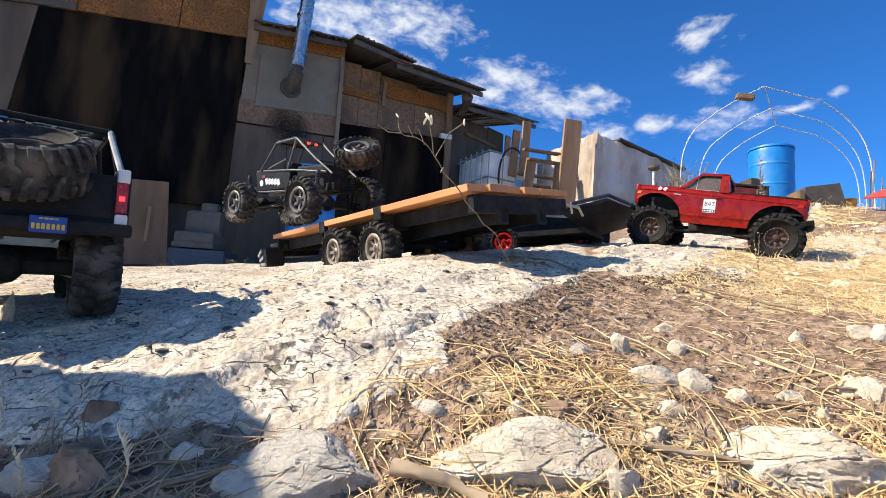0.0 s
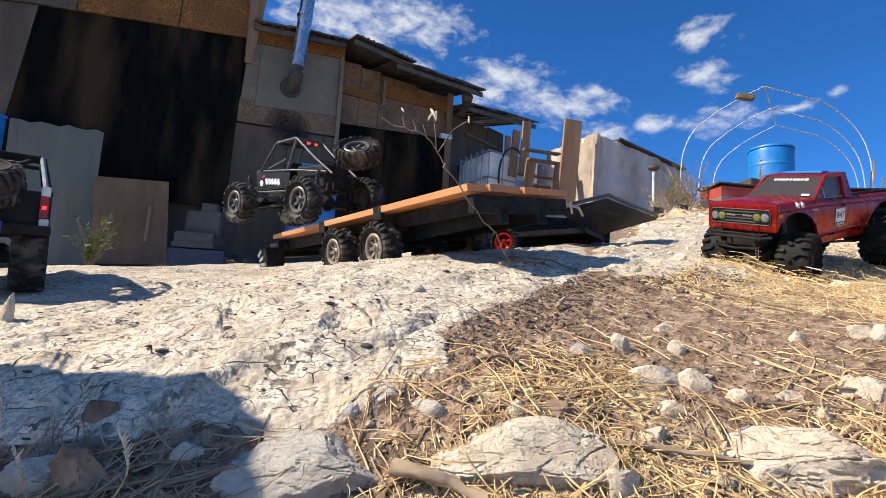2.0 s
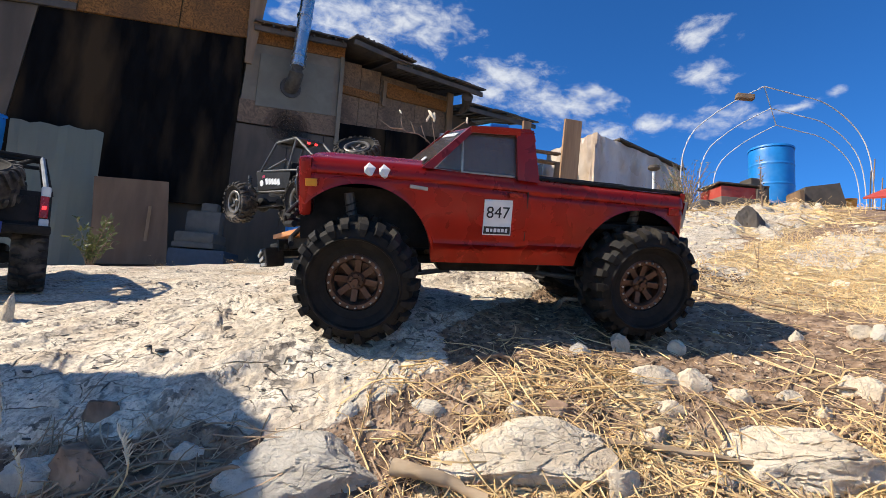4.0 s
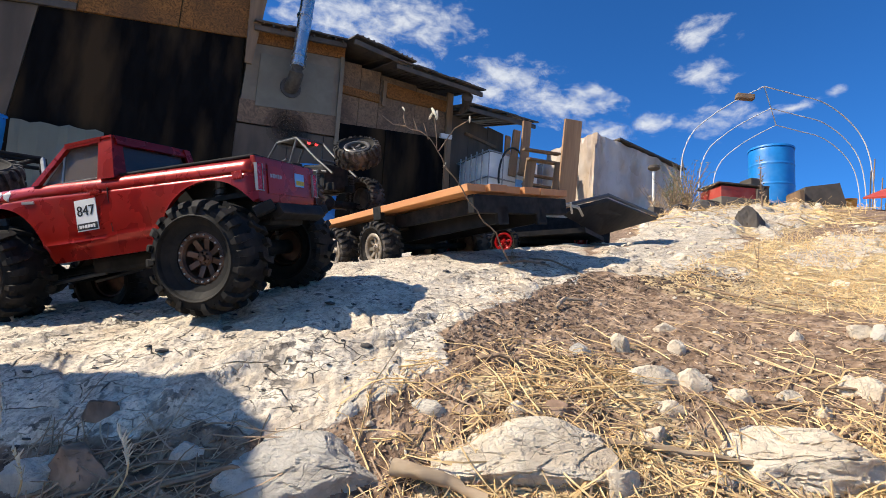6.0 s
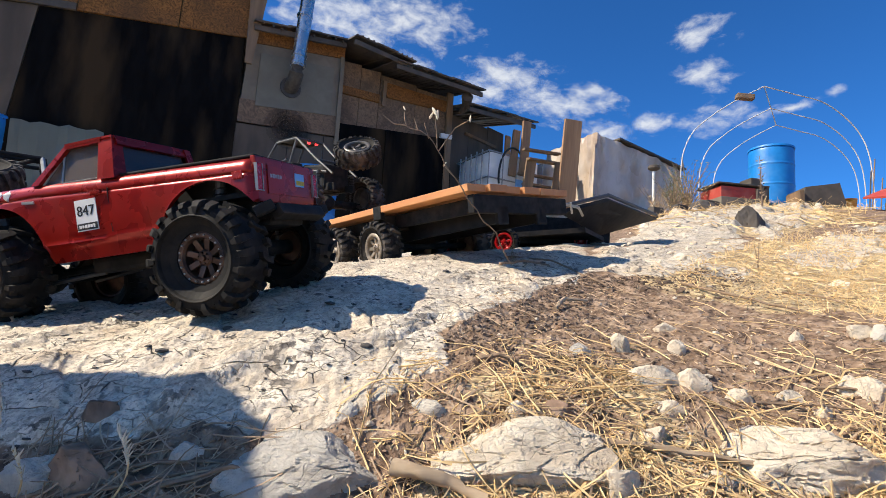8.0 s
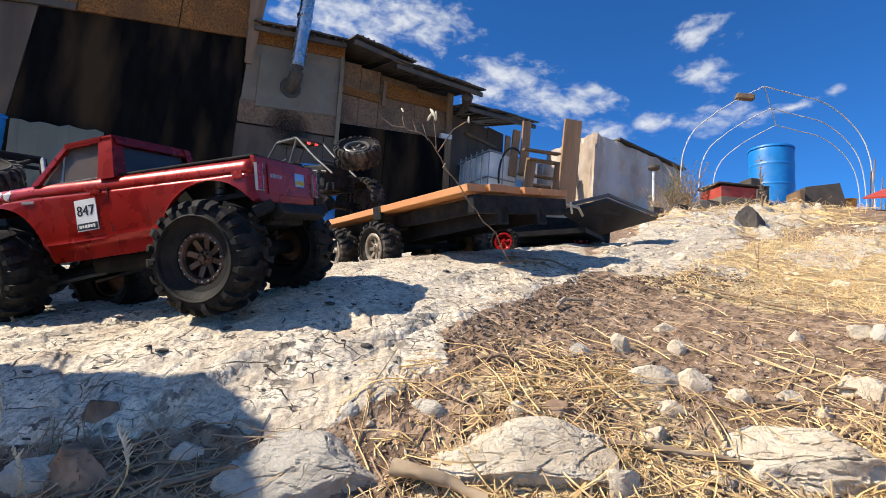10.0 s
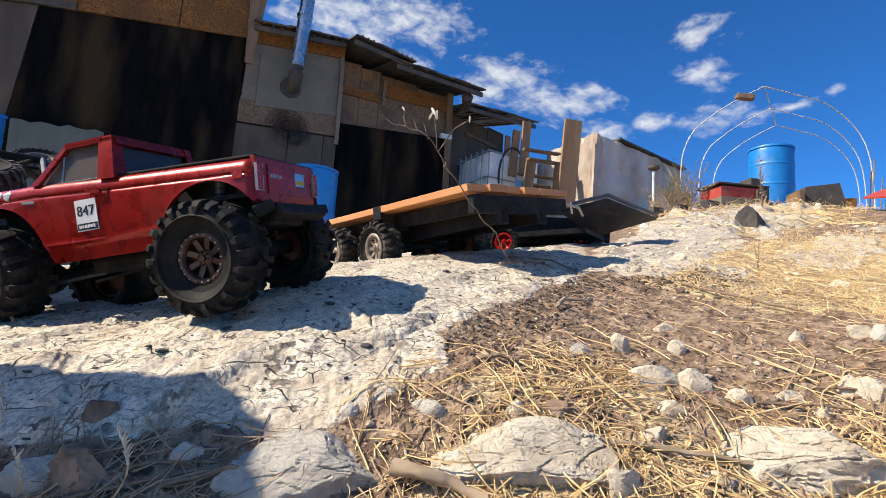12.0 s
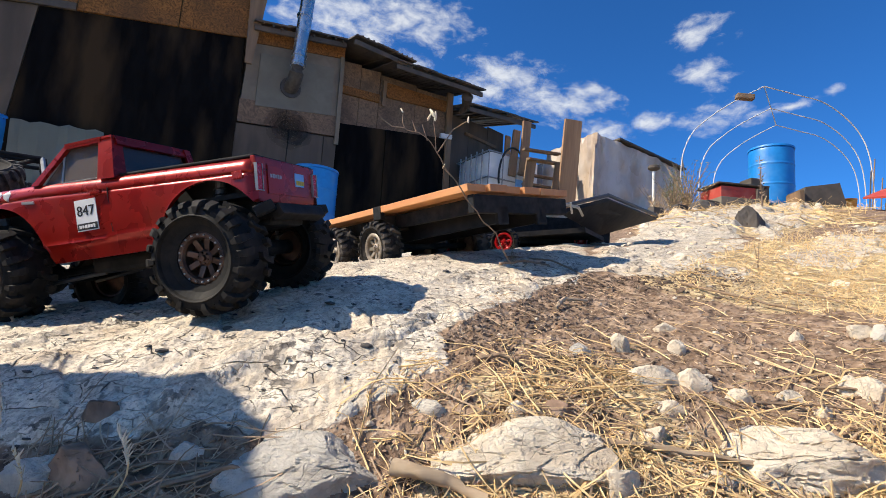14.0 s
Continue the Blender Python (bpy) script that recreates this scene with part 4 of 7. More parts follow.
def small_yard():
    t = thing("hen_house", pose(3.48, 5.86, 1.55, 0, 0, 5), "small low red hut with a dark roof board", "hut")
    for nm, c, s, material in (("wall", (-0.06, 0, 0.20), (0.44, 0.4, 0.14), REDWOOD), ("plinth", (-0.06, -0.01, 0.06), (0.46, 0.42, 0.15), PALEPLY), ("roof", (0.0, 0, 0.30), (0.64, 0.44, 0.02), DARKBOX), ("hatch", (0.22, -0.03, 0.12), (0.13, 0.4, 0.28), PLY), ("side_wall", (0.30, 0, 0.14), (0.04, 0.42, 0.30), DARKBOX), ("vent_box", (0.24, 0, 0.37), (0.13, 0.2, 0.12), DARKBOX)):
        bm = bmesh.new()
        add_box(bm, c, s, (0, 0, 0), 0.006)
        part(nm, bm, material, t)
    t = thing("feed_trough", pose(4.46, 5.80, 1.58, 0, -3, -8), "dark slanted box with a propped lid", "box")
    bm = bmesh.new()
    slab(bm, [(-0.26, 0), (0.24, 0), (0.17, 0.34), (-0.2, 0.30)], -0.2, 0.2)
    part("body", bm, DARKBOX, t)
    bm = bmesh.new()
    add_box(bm, (-0.27, -0.1, 0.12), (0.05, 0.3, 0.26), (0, 0, 0), 0.005)
    part("side_board", bm, OLDWOOD, t)
    t = thing("orange_bucket", pose(4.78, 5.7, 1.57), "small orange bucket on the hilltop", "bucket")
    bm = bmesh.new()
    lathe(bm, [(0.06, 0), (0.08, 0.19), (0.085, 0.2), (0.075, 0.19), (0.055, 0.02), (0.0, 0.02)], 18, "Z")
    part("body", bm, mat("orange_plastic", (0.75, 0.32, 0.03), (0.65, 0.26, 0.03), 0.5), t, smooth=True)
    t = thing("low_hutch", pose(4.66, 4.80, 1.36, 0, -6, 20), "small hutch with a slanted red roof", "hutch")
    bm = bmesh.new()
    sheet(bm, (-0.20, -0.15, 0.19), (0.4, -0.15, 0.36), (0.4, 0.3, 0.42), (-0.20, 0.3, 0.25), 0.02)
    part("roof", bm, REDWOOD, t)
    for x, h in ((-0.16, 0.16), (0.0, 0.22), (0.3, 0.34)):
        bm = bmesh.new()
        add_box(bm, (x, -0.1, h / 2), (0.05, 0.05, h), (0, 0, 0), 0.004)
        part("leg", bm, DARKBOX, t)
    bm = bmesh.new()
    add_box(bm, (0.12, 0.05, 0.09), (0.32, 0.25, 0.17), (0, 0, 0), 0.02)
    part("pan", bm, WHITE, t)
    for x, y, z, h in ((4.52, 5.1, 1.45, 0.62), (4.62, 5.05, 1.45, 0.55), (4.70, 5.2, 1.45, 0.45)):
        t = thing("fence_stake", pose(x, y, z, 0, 4, 0), "thin grey fence stake", "stake", "fence stakes")
        bm = bmesh.new()
        tube(bm, [(0, 0, -0.1), (0.01, 0, h)], 0.006, 6)
        part("rod", bm, STEM, t)
    for x, y, w in ((2.72, 4.98, 0.13), (2.35, 4.85, 0.10), (2.0, 4.6, 0.09)):
        t = thing("wood_block", pose(x, y, on_land(x, y) + 0.04, 0, 0, 20), "grey weathered block on the ground", "block", "weathered blocks")
        bm = bmesh.new()
        add_box(bm, (0, 0, 0.03), (w * 1.5, w, w), (0, 0, 0), 0.01, 0.9)
        part("block", bm, DARKBOX, t)
    t = thing("solar_stake", pose(2.45, 5.7, 1.55), "white garden light stake with a flat cap", "garden light")
    bm = bmesh.new()
    tube(bm, [(0, 0, -0.1), (0, 0, 0.42)], 0.018, 8)
    part("post", bm, WHITE, t)
    bm = bmesh.new()
    lathe(bm, [(0.02, 0.40), (0.07, 0.43), (0.07, 0.46), (0.0, 0.47)], 14, "Z")
    part("cap", bm, DARKBOX, t)


small_yard()


# ---- wheels ----
def tyre_mesh(R, w, rim, lugs=18, material=TYRE, name="tyre"):
    """An off-road tyre: dished sidewalls with a raised ring, and claw-like lugs that wrap from the tread over the shoulders."""
    bm = bmesh.new()
    h = w / 2
    c = R * 0.90
    half = [(rim, 0.50), (rim * 1.04, 0.64), (rim + (c - rim) * 0.28, 0.72), (rim + (c - rim) * 0.52, 0.90), (rim + (c - rim) * 0.56, 1.02), (rim + (c - rim) * 0.61, 1.06), (rim + (c - rim) * 0.66, 1.0),
            (c * 0.95, 0.93), (c, 0.72), (c * 1.01, 0.35)]
    lathe(bm, [(r, -y * h) for r, y in half] + [(c * 1.015, 0)] + [(r, y * h) for r, y in reversed(half)], 44)
    for f in [f for f in bm.faces if len(f.verts) > 4]:
        bm.faces.remove(f)
    rng = random.Random(4)
    pitch = 2 * math.pi / lugs
    long = [(0.04, 1.0, 0.0, 0.40), (0.22, 1.0, 0.10, 0.62), (0.38, 1.0, 0.30, 0.40), (0.52, 0.99, 0.34, 0.36), (0.72, 0.985, 0.38, 0.56), (0.97, 0.950, 0.44, 0.60), (1.06, 0.87, 0.46, 0.54), (1.05, 0.765, 0.46, 0.38)]
    short = [(0.46, 1.0, 0.26, 0.34), (0.58, 1.0, 0.30, 0.66), (0.80, 0.975, 0.40, 0.58), (1.0, 0.93, 0.44, 0.50), (1.06, 0.86, 0.46, 0.42)]
    for side in (-1, 1):
        for k in range(lugs):
            a0 = (k + (0.5 if side > 0 else 0.0) + rng.uniform(-0.05, 0.05)) * pitch
            rings = []
            for y, rad, bend, wide in (long if k % 2 else short):
                a = a0 + bend * pitch * (1 if k % 2 else 0.75)
                ring = []
                for du, low in ((-0.5, 1), (0.5, 1), (0.40, 0), (-0.40, 0)):
                    if y > 1.0:
                        rr, yy = rad * R, (y - (0.12 if low else 0.0)) * h
                    else:
                        rr, yy = rad * R - (0.12 * R if low else 0), y * h
                    t = a + du * wide * pitch
                    ring.append(bm.verts.new((rr * math.cos(t), side * yy, rr * math.sin(t))))
                rings.append(ring)
            for u, v in zip(rings, rings[1:]):
                for q in range(4):
                    bm.faces.new((u[q], u[(q + 1) % 4], v[(q + 1) % 4], v[q]))
            bm.faces.new(rings[0])
            bm.faces.new(rings[-1])
    return mesh_of(name, bm, material)


def bolt_mesh(r, w, n=20, name="bolt_ring"):
    """The small bright bolts round a bead-lock ring."""
    bm = bmesh.new()
    h = w / 2
    for k in range(n):
        a = 2 * math.pi * k / n
        lathe(bm, [(r * 0.042, h * 0.88), (r * 0.040, h * 1.02), (0.0001, h * 1.03)], 6, "Y", Matrix.Translation((r * 0.95 * math.cos(a), 0, r * 0.95 * math.sin(a))))
    return mesh_of(name, bm, STEEL)


def rim_mesh(r, w, material, spokes=8, name="wheel"):
    """A bead-lock rim: barrel, outer ring with bolts, dished spokes and a hub. Its face looks along +y."""
    bm = bmesh.new()
    h = w / 2
    lathe(bm, [(r * 0.98, -h * 0.75), (r * 0.90, -h * 0.7), (r * 0.86, -h * 0.2), (r * 0.86, h * 0.45), (r * 0.92, h * 0.74), (r * 1.06, h * 0.78), (r * 1.08, h * 0.86), (r * 1.0, h * 0.93),
               (r * 0.86, h * 0.90), (r * 0.80, h * 0.75), (r * 0.80, h * 0.2), (r * 0.84, -h * 0.6)], 36)
    for f in [f for f in bm.faces if len(f.verts) > 4]:
        bm.faces.remove(f)
    lathe(bm, [(0.0001, h * 0.10), (r * 0.80, h * 0.12)], 36)
    for k in range(spokes):
        a = 2 * math.pi * k / spokes
        tmp = bmesh.new()
        add_box(tmp, (0, h * 0.42, r * 0.56), (r * 0.24, h * 0.34, r * 0.52), (-12, 0, 0), r * 0.03)
        join(bm, tmp, Matrix.Rotation(a, 4, "Y"))
    lathe(bm, [(r * 0.34, h * 0.2), (r * 0.34, h * 0.55), (r * 0.26, h * 0.66), (r * 0.14, h * 0.68), (r * 0.12, h * 0.85), (0.0001, h * 0.86)], 18)
    for k in range(6):
        a = 2 * math.pi * k / 6
        lathe(bm, [(r * 0.045, h * 0.6), (r * 0.04, h * 0.78), (0.0001, h * 0.78)], 6, "Y", Matrix.Translation((r * 0.22 * math.cos(a), 0, r * 0.22 * math.sin(a))))
    return mesh_of(name, bm, material)


def wheels(parent, spots, tyre, rim, labels="", bolts=None):
    """Wheels at (x, y, z); those with y below zero face the other way."""
    made = []
    for x, y, z in spots:
        wheel = part("wheel", rim, None, parent, labels, pose(x, y, z, 0, 0, 0 if y > 0 else 180))
        part("tyre", tyre, None, wheel)
        if bolts:
            part("bolt_ring", bolts, None, wheel)
        made.append(wheel)
    return made


RED_TYRE, RED_RIM, RED_BOLTS = tyre_mesh(0.068, 0.060, 0.030, 22), rim_mesh(0.029, 0.040, RIM_DARK), bolt_mesh(0.029, 0.040)
CRAWL_TYRE, CRAWL_RIM = tyre_mesh(0.065, 0.050, 0.036, 24, DUSTY_SUNLIT), rim_mesh(0.034, 0.046, RIM_GREY, 6)
# the spare's paler rubber stands in for sunlight on its top
SPARE_TYRE = tyre_mesh(0.069, 0.060, 0.032, 27, DUSTY_SUNLIT)
TRAIL_TYRE, TRAIL_RIM = tyre_mesh(0.062, 0.048, 0.033, 23, DUSTY_SUNLIT), rim_mesh(0.032, 0.044, RIM_PALE, 8)
SMALL_TYRE, SMALL_RIM = tyre_mesh(0.040, 0.034, 0.024, 18), rim_mesh(0.0235, 0.032, RIM_RED, 5)


def bars(bm, x0, x1, z, h, n, y, seed=1):
    """Writing too small to read: bars of its size."""
    rng = random.Random(seed)
    w = (x1 - x0) / n
    for k in range(n):
        add_box(bm, (x0 + w * (k + 0.5), y, z), (w * rng.uniform(0.55, 0.85), 0.0006, h * rng.uniform(0.8, 1)))
    return bm


def text_mesh(name, words, size, material, parent, m):
    cu = bpy.data.curves.new(name, "FONT")
    cu.body, cu.size, cu.extrude, cu.align_x, cu.align_y = words, size, 0.0003, "CENTER", "CENTER"
    tmp = new(name, cu)
    me = bpy.data.meshes.new_from_object(tmp.evaluated_get(bpy.context.evaluated_depsgraph_get()))
    bpy.data.objects.remove(tmp)
    bpy.data.curves.remove(cu)
    me.materials.clear()
    me.materials.append(material)
    ob = new(name, me)
    ob.parent, ob.matrix_basis = parent, m
    return ob


def shock(parent, a, b, r=0.006):
    bm = bmesh.new()
    a, b = Vector(a), Vector(b)
    mid = a.lerp(b, 0.5)
    tube(bm, [a, mid], r, 10)
    tube(bm, [mid, b], r * 0.45, 8)
    part("shock_absorber", bm, TUBE, parent)
    bm = bmesh.new()
    n = 60
    d = (b - a).normalized()
    u = d.orthogonal().normalized()
    w = d.cross(u)
    tube(bm, [a.lerp(b, 0.12 + 0.8 * k / n) + (u * math.cos(k * 0.9) + w * math.sin(k * 0.9)) * r * 1.25 for k in range(n + 1)], r * 0.16, 5)
    part("coil_spring", bm, PLASTIC, parent)


def running_gear(t, wb, track, R):
    """Axles, links, skid plate, drive shaft and shocks of a model truck."""
    for x in (0, wb):
        bm = bmesh.new()
        tube(bm, [(x, -track / 2, R), (x, track / 2, R)], 0.011, 10)
        bmesh.ops.create_icosphere(bm, subdivisions=2, radius=0.024, matrix=pose(x, 0.02, R))
        part("axle", bm, PLASTIC, t)
        for s in (-1, 1):
            shock(t, (x + (0.012 if x else -0.012), s * 0.062, 0.155), (x, s * 0.066, R + 0.01))
            bm = bmesh.new()
            tube(bm, [(x, s * 0.055, R - 0.012), (wb / 2 + (0.05 if x else -0.05), s * 0.03, R - 0.004)], 0.0032, 8)
            part("link_rod", bm, TUBE, t)
    bm = bmesh.new()
    add_box(bm, (wb / 2, 0, R + 0.006), (0.13, 0.075, 0.022), (0, 0, 0), 0.006)
    part("skid_plate", bm, PLASTIC, t)
    bm = bmesh.new()
    tube(bm, [(0.02, 0.01, R + 0.005), (wb - 0.02, 0.01, R + 0.005)], 0.006, 8)
    part("drive_shaft", bm, PLASTIC, t)
    bm = bmesh.new()
    for s in (-1, 1):
        add_box(bm, (wb / 2, s * 0.036, R + 0.045), (wb + 0.10, 0.007, 0.022), (0, 0, 0), 0.002)
    add_box(bm, (wb * 0.62, 0, R + 0.062), (0.20, 0.09, 0.045), (0, 0, 0), 0.008)
    part("chassis", bm, PLASTIC, t)


# ---- red pickup ----
def red_pickup():
    t = thing("model_pickup", pose(0.5, 0.82, 0.21), "red metallic model pickup truck with huge dusty tyres", "model truck")
    running_gear(t, 0.324, 0.183, 0.067)
    HW = 0.083
    roof_z = 0.236
    # sides: curved shells with a rounded shoulder, a crease above the sill and flared wheel arches
    arches = ((0.324, 0.088, 0.079), (-0.004, 0.080, 0.072))

    def top_of(x):
        return float(np.interp(x, (-0.068, 0.10, 0.255, 0.374, 0.387), (0.1715, 0.180, 0.190, 0.193, 0.186)))

    def foot_of(x):
        z = float(np.interp(x, (-0.068, -0.0655, -0.065, 0.24, 0.3826, 0.383, 0.387), (0.122, 0.118, 0.080, 0.082, 0.082, 0.142, 0.150)))
        for cx, cz, r in arches:
            if abs(x - cx) < r:
                z = max(z, cz + math.sqrt(r * r - (x - cx) ** 2))
        return z

    def skin(x, z):
        """How far the side stands out at a place along and up."""
        zt = top_of(x)
        zs, zc = zt - 0.017, 0.104
        if z > zs:
            y = HW - 0.0012 - 0.0135 * (1 - math.sqrt(max(0.0, 1 - ((z - zs) / (zt - zs)) ** 2)))
        elif z > zc:
            y = HW - 0.0022 * ((z - (zs + zc) / 2) / ((zs - zc) / 2)) ** 2 + 0.0006
        else:
            y = HW - 0.0036 - (zc - z) * 0.22
        y += 0.0022 * math.exp(-((z - zc) / 0.0030) ** 2) - 0.0016 * math.exp(-((z - zs + 0.001) / 0.0016) ** 2)
        for cx, cz, r in arches:
            y += 0.0012 * math.exp(-max(0.0, math.hypot(x - cx, z - cz) - r) / 0.0045)
        for e, x0, d in ((0.011, -0.057, -0.011), (0.009, 0.374, 0.013)):
            u = min(1.0, max(0.0, (x - x0) / d))
            y -= e * (1 - math.sqrt(1 - u * u))
        return y

    cols = sorted(set([round(v, 5) for v in np.linspace(-0.068, 0.387, 130)] + [round(cx + r * math.cos(a), 5) for cx, cz, r in arches for a in np.linspace(0.05, 3.09, 48) if -0.068 < cx + r * math.cos(a) < 0.387]))
    for s in (-1, 1):
        bm = bmesh.new()
        grid = []
        for x in cols:
            z0, z1 = foot_of(x), top_of(x)
            zs = [z0 + (z1 - z0) * math.sin(0.5 * math.pi * k / 56) for k in range(57)]
            grid.append([bm.verts.new((x, s * skin(x, z), z)) for z in zs] + [bm.verts.new((x, s * (HW - 0.026), z1 + 0.0004))])
        for u, v in zip(grid, grid[1:]):
            for k in range(len(u) - 1):
                bm.faces.new((u[k], u[k + 1], v[k + 1], v[k]))
        lips = [bm.verts.new((g[0].co.x, g[0].co.y - s * 0.006, g[0].co.z)) for g in grid]
        for k in range(len(grid) - 1):
            bm.faces.new((grid[k][0], grid[k + 1][0], lips[k + 1], lips[k]))
        side = part("side_panel", bm, RED, t, smooth=True)
        for x in (0.1365,):
            bm = bmesh.new()
            add_box(bm, (x, s * (HW - 0.0009), 0.139), (0.0009, 0.0022, 0.056))
            part("door_gap", bm, INK, side, "dark door gap")
        bm = bmesh.new()
        add_box(bm, (0.152, s * (HW + 0.002), 0.163), (0.016, 0.004, 0.005), (0, 0, 0), 0.001)
        part("door_handle", bm, RED, side)
        bm = bmesh.new()
        add_box(bm, (0.171, s * (HW + 0.0016), 0.137), (0.033, 0.0008, 0.040), (0, 0, 0), 0)
        plate = part("number_board", bm, WHITE, side, "white race number board")
        text_mesh("digits", "847", 0.0185, INK, plate, pose(0.171, s * (HW + 0.0022), 0.142, 90, 0, 0 if s < 0 else 180))
        bm = bmesh.new()
        add_box(bm, (0.171, s * (HW + 0.0021), 0.1225), (0.031, 0.0006, 0.0085))
        part("maker_strip", bm, INK, plate)
        part("strip_bars", bars(bmesh.new(), 0.158, 0.184, 0.1225, 0.0045, 6, s * (HW + 0.0026)), WHITE, plate)
        bm = bmesh.new()
        for k, (dx, dz) in enumerate(((0.0, 0.0), (0.013, 0.001))):
            bmesh.ops.create_icosphere(bm, subdivisions=1, radius=0.0092, matrix=pose(0.300 + dx * 1.2, s * (HW - 0.0075), 0.1795 + dz))
        part("paw_sticker", bm, WHITE, side, "white blotchy sticker")
        bm = bmesh.new()
        add_box(bm, (0.262, s * (HW + 0.001), 0.166), (0.020, 0.002, 0.004), (0, -6, 0), 0.0008)
        part("wing_badge", bm, STEEL, side)
        bm = bmesh.new()
        add_box(bm, (0.375, s * (HW + 0.0006), 0.166), (0.012, 0.002, 0.008), (0, 0, 0), 0.0008)
        part("side_marker", bm, AMBER, side)
        bm = bmesh.new()
        add_box(bm, (-0.050, s * (HW + 0.0006), 0.152), (0.014, 0.0016, 0.009), (0, 0, 0), 0.0008)
        part("rear_marker", bm, TAIL, side)
        # dark inner wheel wells
        for cx in (0.0, 0.324):
            bm = bmesh.new()
            sheet(bm, (cx - 0.065, s * 0.045, 0.16), (cx + 0.065, s * 0.045, 0.16), (cx + 0.065, s * 0.045, 0.10), (cx - 0.065, s * 0.045, 0.10), 0.002)
            sheet(bm, (cx - 0.07, s * 0.045, 0.158 + cx * 0.05), (cx + 0.058, s * 0.045, 0.160 + cx * 0.05), (cx + 0.058, s * (HW - 0.007), 0.160 + cx * 0.05), (cx - 0.066, s * (HW - 0.007), 0.158 + cx * 0.05), 0.002)
            part("wheel_well", bm, PLASTIC, t)
    # hood: crowned, with a raised centre
    bm = bmesh.new()
    grid = []
    for x in np.linspace(0.250, 0.387, 30):
        row = []
        for y in np.linspace(-(HW - 0.013), HW - 0.013, 37):
            e = abs(y) / (HW - 0.013)
            z = top_of(x) + 0.0022 * (1 - e ** 4) + 0.0026 / (1 + math.exp((abs(y) - 0.046) / 0.0016)) * min(1.0, max(0.0, (0.380 - x) / 0.02))
            row.append(bm.verts.new((x, y, z - 0.001 * (x > 0.383))))
        grid.append(row)
    for u, v in zip(grid, grid[1:]):
        for k in range(36):
            bm.faces.new((u[k], u[k + 1], v[k + 1], v[k]))
    part("hood", bm, RED, t, smooth=True)
    # nose
    bm = bmesh.new()
    add_box(bm, (0.381, 0, 0.1615), (0.014, 2 * HW, 0.063), (0, 0, 0), 0.006)
    nose = part("nose", bm, RED, t, smooth=True)
    bm = bmesh.new()
    add_box(bm, (0.3875, 0, 0.163), (0.004, 0.142, 0.034), (0, 0, 0), 0.0016)
    grille = part("grille", bm, PLASTIC, nose, "black slotted grille")
    bm = bmesh.new()
    for z in (0.1465, 0.1795):
        tube(bm, [(0.390, -0.068, z), (0.390, 0.068, z)], 0.0012, 6)
    for s in (-1, 1):
        tube(bm, [(0.390, s * 0.068, 0.1465), (0.390, s * 0.072, 0.155), (0.390, s * 0.072, 0.171), (0.390, s * 0.068, 0.1795)], 0.0012, 6)
    part("grille_trim", bm, TUBE, nose)
    for k in range(4):
        bm = bmesh.new()
        add_box(bm, (0.390, 0, 0.152 + 0.0073 * k), (0.002, 0.078, 0.0022))
        part("grille_bar", bm, DARKBOX, grille)
    bm = bmesh.new()
    for s in (-1, 1):
        for k in range(5):
            add_box(bm, (0.3912, s * 0.022 + (k - 2) * 0.0052, 0.166), (0.0008, 0.0038, 0.0038))
    part("letter_bars", bm, STEEL, grille)
    for s in (-1, 1):
        for y, r, material, nm in ((0.060, 0.0105, LAMPGLASS, "headlight"), (0.0425, 0.0098, LAMPYELLOW, "fog_light")):
            bm = bmesh.new()
            m = Matrix.Translation((0.388, s * y, 0.163)) @ Matrix.Rotation(radians(-90), 4, "Z")
            lathe(bm, [(r, 0.0), (r, 0.003), (r * 0.8, 0.0045), (r * 0.4, 0.0055), (0.0001, 0.006)], 20, "Y", m)
            lamp = part(nm, bm, material, nose, "yellow fog lens" if nm == "fog_light" else "", smooth=True)
            bm = bmesh.new()
            lathe(bm, [(r, 0.0), (r * 1.12, 0.0), (r * 1.12, 0.004), (r, 0.004)], 20, "Y", m)
            part("bezel", bm, INK, lamp)
    # cab
    bm = bmesh.new()
    slab(bm, [(0.128, roof_z - 0.007), (0.131, roof_z + 0.001), (0.198, roof_z + 0.001), (0.209, roof_z - 0.007)], -0.0715, 0.0715)
    bmesh.ops.bevel(bm, geom=bm.edges[:], offset=0.0038, segments=3, affect="EDGES")
    cab = part("cab_roof", bm, RED, t, smooth=True)
    for s in (-1, 1):
        bm = bmesh.new()
        slab(bm, [(0.124, 0.178), (0.132, roof_z), (0.152, roof_z), (0.150, 0.180)], 0, s * 0.006)
        for v in bm.verts:
            v.co.y += s * (HW - 0.007) - s * (v.co.z - 0.178) / (roof_z - 0.178) * 0.013
        part("rear_pillar", bm, RED, cab)
        bm = bmesh.new()
        slab(bm, [(0.247, 0.187), (0.196, roof_z), (0.205, roof_z), (0.259, 0.188)], 0, s * 0.006)
        for v in bm.verts:
            v.co.y += s * (HW - 0.007) - s * (v.co.z - 0.178) / (roof_z - 0.178) * 0.013
        part("windscreen_pillar", bm, RED, cab)
        bm = bmesh.new()
        slab(bm, [(0.148, roof_z - 0.007), (0.148, roof_z), (0.205, roof_z), (0.206, roof_z - 0.007)], 0, s * 0.006)
        for v in bm.verts:
            v.co.y += s * 0.065
        part("roof_rail", bm, RED, cab)
        bm = bmesh.new()
        slab(bm, [(0.150, 0.181), (0.152, roof_z - 0.006), (0.201, roof_z - 0.006), (0.247, 0.187)], 0, s * 0.0012)
